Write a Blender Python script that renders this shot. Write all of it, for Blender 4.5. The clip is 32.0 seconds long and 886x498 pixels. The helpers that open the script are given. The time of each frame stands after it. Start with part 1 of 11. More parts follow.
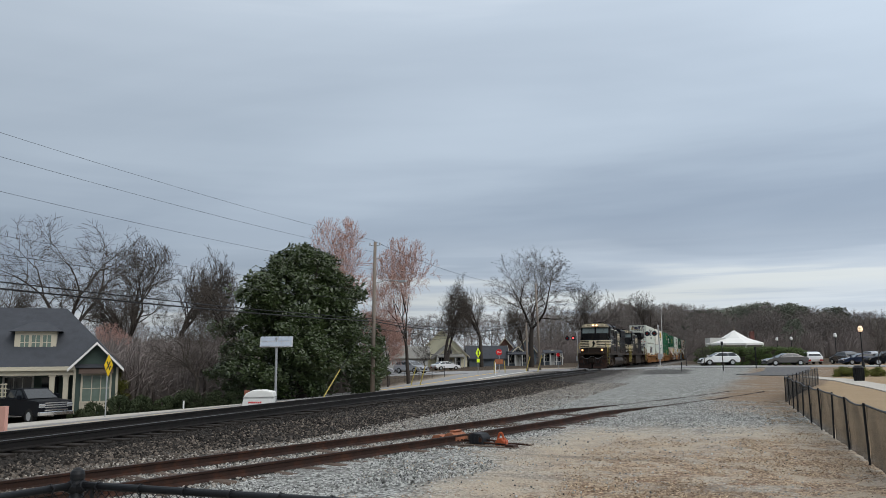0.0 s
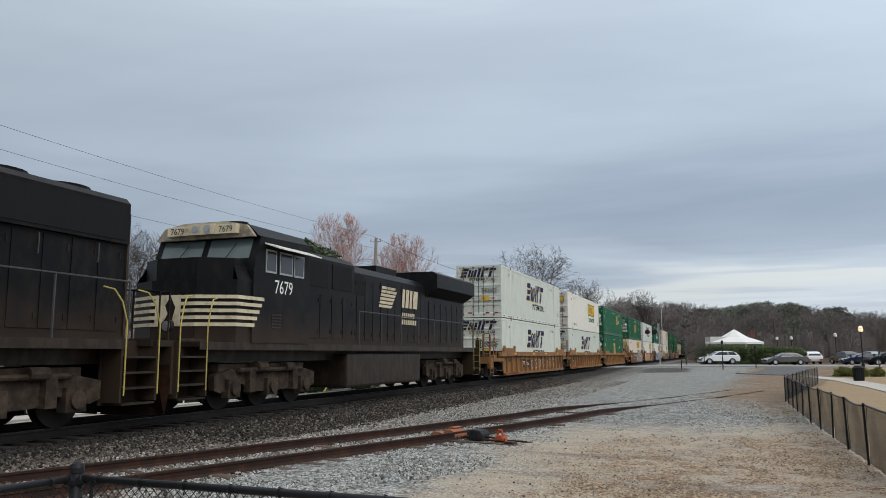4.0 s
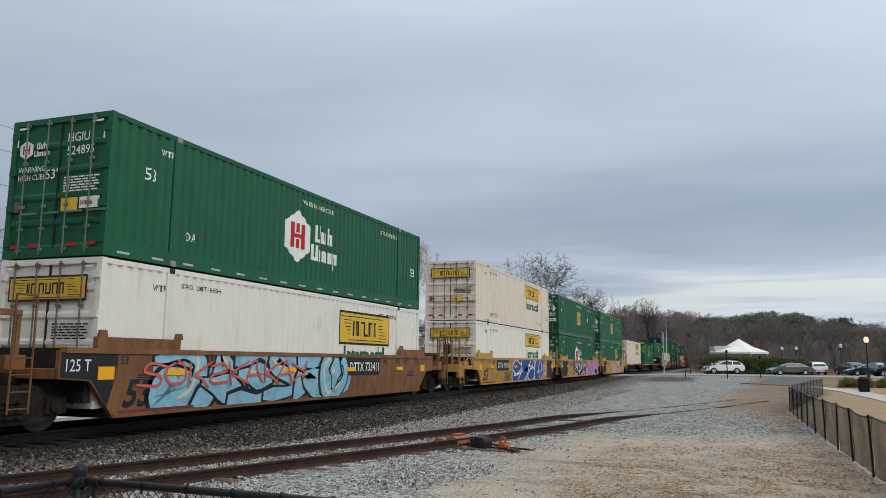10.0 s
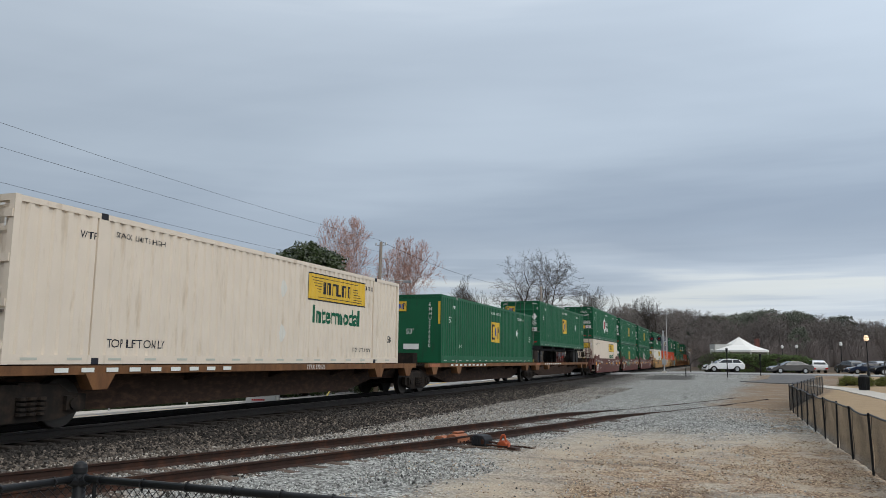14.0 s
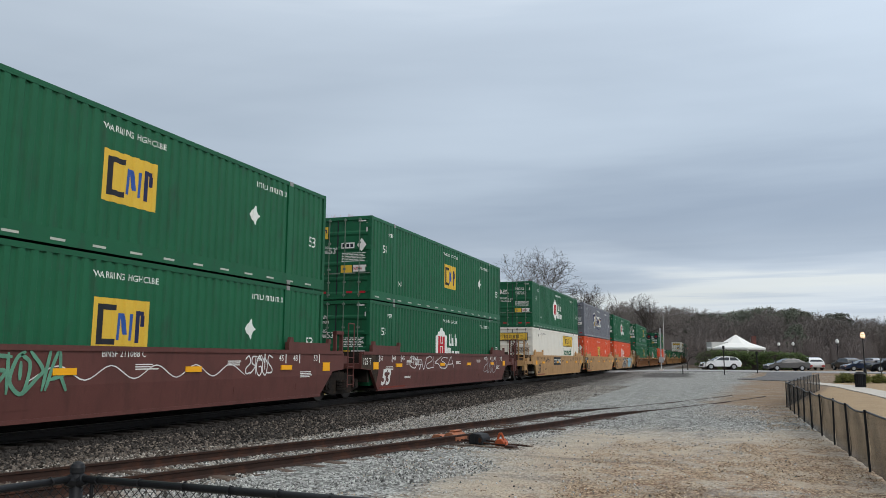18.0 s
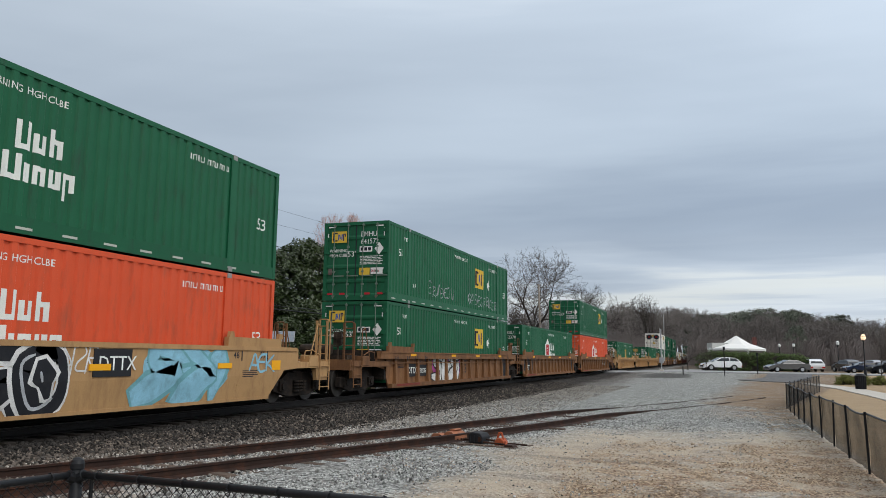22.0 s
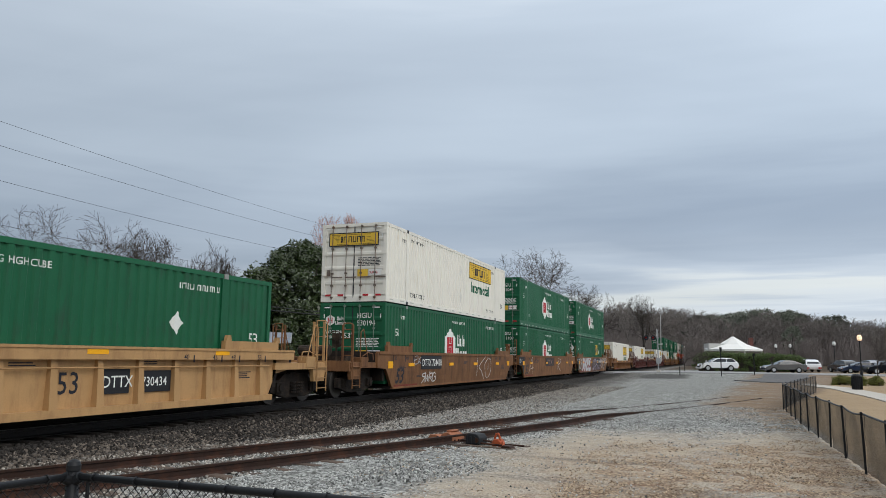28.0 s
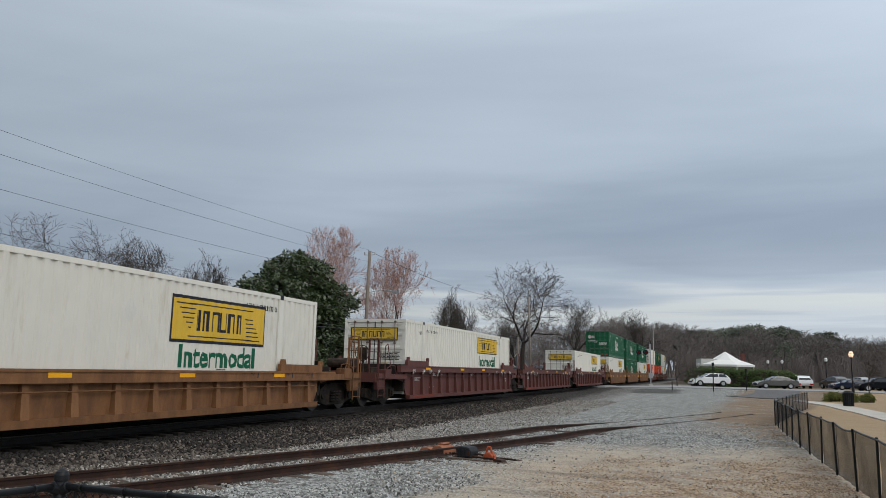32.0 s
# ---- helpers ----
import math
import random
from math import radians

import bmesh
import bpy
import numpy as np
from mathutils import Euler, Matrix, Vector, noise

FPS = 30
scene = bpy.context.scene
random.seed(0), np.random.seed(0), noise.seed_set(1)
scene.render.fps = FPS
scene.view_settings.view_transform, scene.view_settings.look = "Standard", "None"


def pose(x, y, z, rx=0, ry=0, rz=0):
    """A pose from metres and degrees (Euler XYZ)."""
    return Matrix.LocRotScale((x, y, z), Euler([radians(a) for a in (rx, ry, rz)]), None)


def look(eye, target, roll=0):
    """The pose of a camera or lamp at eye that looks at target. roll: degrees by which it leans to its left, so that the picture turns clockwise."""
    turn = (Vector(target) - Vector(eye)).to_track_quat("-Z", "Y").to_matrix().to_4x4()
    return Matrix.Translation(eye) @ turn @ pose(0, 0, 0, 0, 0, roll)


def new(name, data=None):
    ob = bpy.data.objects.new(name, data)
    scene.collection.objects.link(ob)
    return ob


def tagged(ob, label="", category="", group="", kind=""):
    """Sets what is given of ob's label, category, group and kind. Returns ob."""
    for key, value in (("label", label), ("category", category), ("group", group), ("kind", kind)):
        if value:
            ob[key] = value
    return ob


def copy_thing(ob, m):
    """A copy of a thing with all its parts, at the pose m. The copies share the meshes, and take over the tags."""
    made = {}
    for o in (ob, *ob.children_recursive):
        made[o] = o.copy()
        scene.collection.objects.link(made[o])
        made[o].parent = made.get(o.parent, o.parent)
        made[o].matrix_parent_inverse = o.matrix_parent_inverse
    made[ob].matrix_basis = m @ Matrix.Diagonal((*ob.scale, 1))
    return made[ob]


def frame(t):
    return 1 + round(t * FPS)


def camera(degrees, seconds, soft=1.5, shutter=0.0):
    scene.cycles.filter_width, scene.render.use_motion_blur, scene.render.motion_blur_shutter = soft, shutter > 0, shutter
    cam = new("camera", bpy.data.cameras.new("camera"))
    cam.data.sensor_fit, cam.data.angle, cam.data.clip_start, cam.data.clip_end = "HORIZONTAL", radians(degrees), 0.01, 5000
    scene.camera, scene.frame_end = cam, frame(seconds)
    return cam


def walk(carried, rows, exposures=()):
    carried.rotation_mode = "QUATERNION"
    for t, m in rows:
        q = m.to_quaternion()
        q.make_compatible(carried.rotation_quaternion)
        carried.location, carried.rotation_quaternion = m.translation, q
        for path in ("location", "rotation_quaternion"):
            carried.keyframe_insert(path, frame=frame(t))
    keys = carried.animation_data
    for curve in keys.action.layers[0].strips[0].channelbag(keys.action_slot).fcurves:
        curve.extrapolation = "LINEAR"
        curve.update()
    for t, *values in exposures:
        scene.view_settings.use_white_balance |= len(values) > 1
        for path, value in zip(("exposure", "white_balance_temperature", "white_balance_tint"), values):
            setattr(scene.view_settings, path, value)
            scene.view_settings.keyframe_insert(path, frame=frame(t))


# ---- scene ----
cam = camera(60.30, 32.0, soft=0.5)
EYE = Vector((12.322, 0.0, 1.330))


def aim(turn, lift, lean):
    """Hand-held camera: degrees left of the track's direction, above the level, and leant to its left."""
    a, b = radians(turn), radians(lift)
    way = Vector((-math.sin(a) * math.cos(b), math.cos(a) * math.cos(b), math.sin(b)))
    return look(EYE, EYE + way, lean)


walk(cam, [(t, aim(a, b, c)) for t, a, b, c in (
    (0, 19.73, 8.10, -0.57), (0.5, 19.78, 8.14, -0.44), (1, 19.78, 8.16, -0.35), (1.5, 19.80, 8.09, -0.30),
    (2, 19.81, 8.02, -0.22), (2.5, 19.80, 7.90, -0.09), (3, 19.79, 7.83, -0.09), (3.5, 19.80, 7.81, -0.11),
    (5.5, 19.85, 8.15, 0.05), (6, 19.96, 8.17, 0.15), (6.5, 20.14, 8.12, 0.29), (7, 20.25, 8.21, 0.31),
    (7.5, 20.32, 8.26, 0.40), (8, 20.41, 8.25, 0.48), (8.5, 20.45, 8.18, 0.59), (9, 20.30, 8.25, 0.47),
    (9.5, 20.18, 8.31, 0.49), (10, 20.15, 8.32, 0.54), (10.5, 20.07, 8.36, 0.47), (11, 20.01, 8.38, 0.43),
    (11.5, 20.08, 8.37, 0.58), (12, 20.15, 8.36, 0.48), (12.5, 20.20, 8.26, 0.59), (13, 20.21, 8.18, 0.61),
    (13.5, 20.18, 8.18, 0.57), (14, 20.17, 8.18, 0.57), (14.5, 20.15, 8.12, 0.57), (16.5, 19.98, 7.95, 0.45),
    (17, 19.92, 8.00, 0.49), (17.5, 19.91, 8.06, 0.42), (18, 19.94, 8.08, 0.36), (18.5, 19.93, 7.99, 0.56),
    (19, 19.99, 7.92, 0.55), (19.5, 20.06, 7.95, 0.65), (20, 20.09, 8.00, 0.68), (20.5, 20.08, 8.03, 0.70),
    (21, 20.04, 7.97, 0.75), (21.5, 20.02, 7.98, 0.73), (22, 20.02, 7.99, 0.79), (22.5, 19.95, 8.11, 0.70),
    (23, 19.94, 8.19, 0.55), (23.5, 19.98, 8.25, 0.57), (24, 19.95, 8.11, 0.72), (24.5, 19.90, 8.12, 0.79),
    (25, 19.85, 8.11, 0.74), (25.5, 19.84, 8.12, 0.71), (27.5, 19.99, 8.18, 0.63), (28, 19.79, 8.07, 0.70),
    (28.5, 19.71, 8.25, 0.82), (29, 19.71, 8.33, 0.85), (29.5, 19.65, 8.36, 1.02), (30, 19.56, 8.48, 1.13),
    (30.5, 19.39, 8.65, 1.12), (31, 19.30, 8.81, 1.16), (31.5, 19.27, 8.94, 1.17), (32, 19.33, 8.99, 1.30))],
     exposures=((0, 0.0), (11.0, 0.0), (13.0, 0.04), (14.5, -0.04), (16.5, 0.07), (30.0, 0.07), (31.2, 0.0), (32.0, -0.15)))

# ---- world and light: an overcast winter afternoon ----
world = bpy.data.worlds.new("overcast_sky")
scene.world = world
world.use_nodes = True


def build_sky():
    nt = world.node_tree
    N, Lk = nt.nodes, nt.links
    N.clear()
    out, bg = N.new("ShaderNodeOutputWorld"), N.new("ShaderNodeBackground")
    sky = N.new("ShaderNodeTexSky")
    sky.sky_type, sky.sun_disc = "NISHITA", False
    sky.sun_elevation, sky.sun_rotation, sky.dust_density = radians(42), radians(115), 3.0
    co = N.new("ShaderNodeTexCoord")
    sep = N.new("ShaderNodeSeparateXYZ")
    Lk.new(co.outputs["Generated"], sep.inputs[0])
    # cloud layer: flatten the direction onto a plane high above, so that the clouds crowd towards the horizon
    up = N.new("ShaderNodeMath"); up.operation = "ADD"; up.inputs[1].default_value = 0.16
    Lk.new(sep.outputs["Z"], up.inputs[0])
    dx = N.new("ShaderNodeMath"); dx.operation = "DIVIDE"
    dy = N.new("ShaderNodeMath"); dy.operation = "DIVIDE"
    Lk.new(sep.outputs["X"], dx.inputs[0]); Lk.new(up.outputs[0], dx.inputs[1])
    Lk.new(sep.outputs["Y"], dy.inputs[0]); Lk.new(up.outputs[0], dy.inputs[1])
    flat = N.new("ShaderNodeCombineXYZ")
    Lk.new(dx.outputs[0], flat.inputs[0]); Lk.new(dy.outputs[0], flat.inputs[1])
    mp = N.new("ShaderNodeMapping")
    mp.inputs["Scale"].default_value = (0.42, 0.85, 1)
    mp.inputs["Rotation"].default_value = (0, 0, radians(14))
    mp.inputs["Location"].default_value = (2.3, 0.55, 0)
    Lk.new(flat.outputs[0], mp.inputs[0])
    n1 = N.new("ShaderNodeTexNoise")
    n1.inputs["Scale"].default_value, n1.inputs["Detail"].default_value = 1.3, 5
    n1.inputs["Roughness"].default_value = 0.45
    n1.inputs["Distortion"].default_value = 0.35
    Lk.new(mp.outputs[0], n1.inputs["Vector"])
    r1 = N.new("ShaderNodeValToRGB")
    e = r1.color_ramp.elements
    e[0].position, e[0].color = 0.36, (0.29, 0.345, 0.42, 1)
    e[1].position, e[1].color = 0.66, (0.6, 0.68, 0.77, 1)
    Lk.new(n1.outputs["Fac"], r1.inputs[0])
    # lighter gap under the cloud deck, low over the horizon
    el = N.new("ShaderNodeValToRGB")
    e = el.color_ramp.elements
    e[0].position, e[0].color = 0.0, (0.45, 0.5, 0.55, 1)
    e[1].position, e[1].color = 1.0, (1, 1, 1, 1)
    for pos, col in ((0.03, (0.42, 0.46, 0.5, 1)), (0.06, (0.5, 0.54, 0.575, 1)), (0.08, (0.56, 0.58, 0.56, 1)), (0.1, (0.55, 0.575, 0.57, 1)), (0.115, (0.32, 0.37, 0.44, 1)), (0.135, (0.235, 0.285, 0.36, 1)), (0.19, (0.235, 0.29, 0.37, 1)), (0.28, (0.38, 0.45, 0.53, 1)), (0.45, (0.48, 0.555, 0.64, 1)), (0.62, (0.9, 0.95, 1.0, 1))):
        x = e.new(pos); x.color = col
    wob = N.new("ShaderNodeTexNoise")
    wob.inputs["Scale"].default_value, wob.inputs["Detail"].default_value = 3.2, 4
    mp2 = N.new("ShaderNodeMapping")
    mp2.inputs["Scale"].default_value = (0.9, 0.9, 10)
    Lk.new(co.outputs["Generated"], mp2.inputs[0]); Lk.new(mp2.outputs[0], wob.inputs["Vector"])
    add = N.new("ShaderNodeMath"); add.operation = "MULTIPLY_ADD"
    add.inputs[1].default_value = 0.12
    Lk.new(wob.outputs["Fac"], add.inputs[0])
    lo = N.new("ShaderNodeMath"); lo.operation = "SUBTRACT"; lo.inputs[1].default_value = 0.06
    # the gap opens towards the brighter side of the sky
    side = N.new("ShaderNodeVectorMath"); side.operation = "DOT_PRODUCT"
    side.inputs[1].default_value = (0.94, 0.34, 0)
    Lk.new(co.outputs["Generated"], side.inputs[0])
    tilt = N.new("ShaderNodeMath"); tilt.operation = "MULTIPLY_ADD"
    tilt.inputs[1].default_value, tilt.inputs[2].default_value = -0.03, 0.02
    Lk.new(side.outputs["Value"], tilt.inputs[0])
    hz = N.new("ShaderNodeMath"); hz.operation = "ADD"
    Lk.new(sep.outputs["Z"], hz.inputs[0]); Lk.new(tilt.outputs[0], hz.inputs[1])
    Lk.new(hz.outputs[0], lo.inputs[0]); Lk.new(lo.outputs[0], add.inputs[2])
    Lk.new(add.outputs[0], el.inputs[0])
    # long thin streaks of cloud across the gap
    mp3 = N.new("ShaderNodeMapping")
    mp3.inputs["Scale"].default_value = (1.0, 1.0, 26)
    mp3.inputs["Location"].default_value = (0.4, 0.0, 0.35)
    Lk.new(co.outputs["Generated"], mp3.inputs[0])
    wisp = N.new("ShaderNodeTexNoise")
    wisp.inputs["Scale"].default_value, wisp.inputs["Detail"].default_value, wisp.inputs["Roughness"].default_value = 2.1, 5, 0.55
    Lk.new(mp3.outputs[0], wisp.inputs["Vector"])
    thin = N.new("ShaderNodeMapRange"); thin.interpolation_type = "SMOOTHSTEP"
    thin.inputs["From Min"].default_value, thin.inputs["From Max"].default_value, thin.inputs["To Max"].default_value = 0.47, 0.6, 0.85
    Lk.new(wisp.outputs["Fac"], thin.inputs["Value"])
    low = N.new("ShaderNodeMapRange"); low.interpolation_type = "SMOOTHSTEP"
    low.inputs["From Min"].default_value, low.inputs["From Max"].default_value = 0.16, 0.09
    Lk.new(sep.outputs["Z"], low.inputs["Value"])
    both = N.new("ShaderNodeMath"); both.operation = "MULTIPLY"
    Lk.new(thin.outputs[0], both.inputs[0]); Lk.new(low.outputs[0], both.inputs[1])
    streaky = N.new("ShaderNodeMixRGB")
    streaky.inputs[2].default_value = (0.36, 0.41, 0.475, 1)
    Lk.new(both.outputs[0], streaky.inputs[0]); Lk.new(el.outputs[0], streaky.inputs[1])
    mix = N.new("ShaderNodeMixRGB"); mix.inputs[0].default_value = 0.3
    Lk.new(streaky.outputs[0], mix.inputs[1]); Lk.new(r1.outputs[0], mix.inputs[2])
    # a little clear-sky blue comes through the deck
    tint = N.new("ShaderNodeMixRGB"); tint.blend_type = "ADD"; tint.inputs[0].default_value = 0.012
    Lk.new(mix.outputs[0], tint.inputs[1]); Lk.new(sky.outputs[0], tint.inputs[2])
    Lk.new(tint.outputs[0], bg.inputs[0])
    glow_side = N.new("ShaderNodeMath"); glow_side.operation = "MULTIPLY_ADD"
    glow_side.inputs[1].default_value, glow_side.inputs[2].default_value = 0.36, 1.09
    Lk.new(side.outputs["Value"], glow_side.inputs[0]); Lk.new(glow_side.outputs[0], bg.inputs[1])
    Lk.new(bg.outputs[0], out.inputs[0])


build_sky()
sun = new("sun", bpy.data.lights.new("sun", "SUN"))
sun.data.energy, sun.data.angle, sun.data.color = 1.1, radians(40), (1.0, 0.97, 0.92)
sun.matrix_world = look((60, -30, 60), (0, 0, 0))


# ---- materials ----
def mat(name, col, rough=0.6, metal=0.0, var=0.15, scale=1.5, bump=0.15, bscale=60, dirt=None, amount=0.35, streak=1.0, rnd=0.0, coat=0.0):
    m = bpy.data.materials.new(name)
    m.use_nodes = True
    nt = m.node_tree
    N, Lk = nt.nodes, nt.links
    b = N["Principled BSDF"]
    b.inputs["Roughness"].default_value, b.inputs["Metallic"].default_value = rough, metal
    b.inputs["Specular IOR Level"].default_value = 0.5 if rough < 0.38 else 0.22 if rough != 0.4 else 0.08
    if coat:
        b.inputs["Coat Weight"].default_value = coat
    co = N.new("ShaderNodeTexCoord")
    big, fine = N.new("ShaderNodeTexNoise"), N.new("ShaderNodeTexNoise")
    big.inputs["Scale"].default_value, big.inputs["Detail"].default_value = scale, 6
    fine.inputs["Scale"].default_value, fine.inputs["Detail"].default_value = bscale, 3
    Lk.new(co.outputs["Object"], big.inputs["Vector"]); Lk.new(co.outputs["Object"], fine.inputs["Vector"])
    mix = N.new("ShaderNodeMixRGB")
    mix.inputs[1].default_value = (*[c * (1 - var) for c in col], 1)
    mix.inputs[2].default_value = (*[min(1, c * (1 + var)) for c in col], 1)
    Lk.new(big.outputs["Fac"], mix.inputs[0])
    last = mix.outputs[0]
    m2 = N.new("ShaderNodeMixRGB"); m2.blend_type = "MULTIPLY"; m2.inputs[0].default_value = min(1, var * 1.6)
    Lk.new(last, m2.inputs[1]); Lk.new(fine.outputs["Fac"], m2.inputs[2])
    gain = N.new("ShaderNodeMixRGB"); gain.blend_type = "MULTIPLY"; gain.inputs[0].default_value = 1
    k = 1 + min(1, var * 1.6) * 0.5
    gain.inputs[2].default_value = (k, k, k, 1)
    Lk.new(m2.outputs[0], gain.inputs[1])
    last = gain.outputs[0]
    if dirt:
        mp = N.new("ShaderNodeMapping")
        mp.inputs["Scale"].default_value = (1.6, 1.6, 1.6 / streak)
        Lk.new(co.outputs["Object"], mp.inputs[0])
        dn = N.new("ShaderNodeTexNoise")
        dn.inputs["Scale"].default_value, dn.inputs["Detail"].default_value, dn.inputs["Roughness"].default_value = 2.2, 8, 0.65
        Lk.new(mp.outputs[0], dn.inputs["Vector"])
        rp = N.new("ShaderNodeValToRGB")
        rp.color_ramp.elements[0].position, rp.color_ramp.elements[1].position = 0.62 - amount * 0.35, 0.78
        Lk.new(dn.outputs["Fac"], rp.inputs[0])
        dm = N.new("ShaderNodeMixRGB")
        dm.inputs[2].default_value = (*dirt, 1)
        Lk.new(rp.outputs[0], dm.inputs[0]); Lk.new(last, dm.inputs[1])
        last = dm.outputs[0]
    if rnd:
        oi = N.new("ShaderNodeObjectInfo")
        hsv = N.new("ShaderNodeHueSaturation")
        mr = N.new("ShaderNodeMapRange")
        mr.inputs["To Min"].default_value, mr.inputs["To Max"].default_value = 1 - rnd, 1 + rnd
        Lk.new(oi.outputs["Random"], mr.inputs["Value"]); Lk.new(mr.outputs[0], hsv.inputs["Value"]); Lk.new(last, hsv.inputs["Color"])
        last = hsv.outputs[0]
    Lk.new(last, b.inputs["Base Color"])
    if bump:
        bp = N.new("ShaderNodeBump")
        bp.inputs["Strength"].default_value, bp.inputs["Distance"].default_value = bump, 0.01
        Lk.new(fine.outputs["Fac"], bp.inputs["Height"]); Lk.new(bp.outputs[0], b.inputs["Normal"])
    return m


def dust_low(m, col, z0, z1):
    """Brown road dust that thins out upwards, broken up by noise."""
    nt = m.node_tree
    N, Lk = nt.nodes, nt.links
    b = N["Principled BSDF"]
    old = b.inputs["Base Color"].links[0].from_socket
    co, sep, no = N.new("ShaderNodeTexCoord"), N.new("ShaderNodeSeparateXYZ"), N.new("ShaderNodeTexNoise")
    no.inputs["Scale"].default_value, no.inputs["Detail"].default_value = 1.8, 6
    Lk.new(co.outputs["Object"], sep.inputs[0]); Lk.new(co.outputs["Object"], no.inputs["Vector"])
    up = N.new("ShaderNodeMath"); up.operation = "MULTIPLY_ADD"; up.inputs[1].default_value = 1.2
    Lk.new(no.outputs["Fac"], up.inputs[0]); Lk.new(sep.outputs["Z"], up.inputs[2])
    r = N.new("ShaderNodeMapRange")
    r.inputs["From Min"].default_value, r.inputs["From Max"].default_value = z0 + 0.6, z1 + 0.6
    r.inputs["To Min"].default_value, r.inputs["To Max"].default_value = 0.85, 0.0
    Lk.new(up.outputs[0], r.inputs["Value"])
    mx = N.new("ShaderNodeMixRGB")
    mx.inputs[2].default_value = (*col, 1)
    Lk.new(r.outputs[0], mx.inputs[0]); Lk.new(old, mx.inputs[1]); Lk.new(mx.outputs[0], b.inputs["Base Color"])


def glow(name, col, power):
    m = bpy.data.materials.new(name)
    m.use_nodes = True
    b = m.node_tree.nodes["Principled BSDF"]
    b.inputs["Base Color"].default_value = (*col, 1)
    b.inputs["Emission Color"].default_value = (*col, 1)
    b.inputs["Emission Strength"].default_value = power
    return m


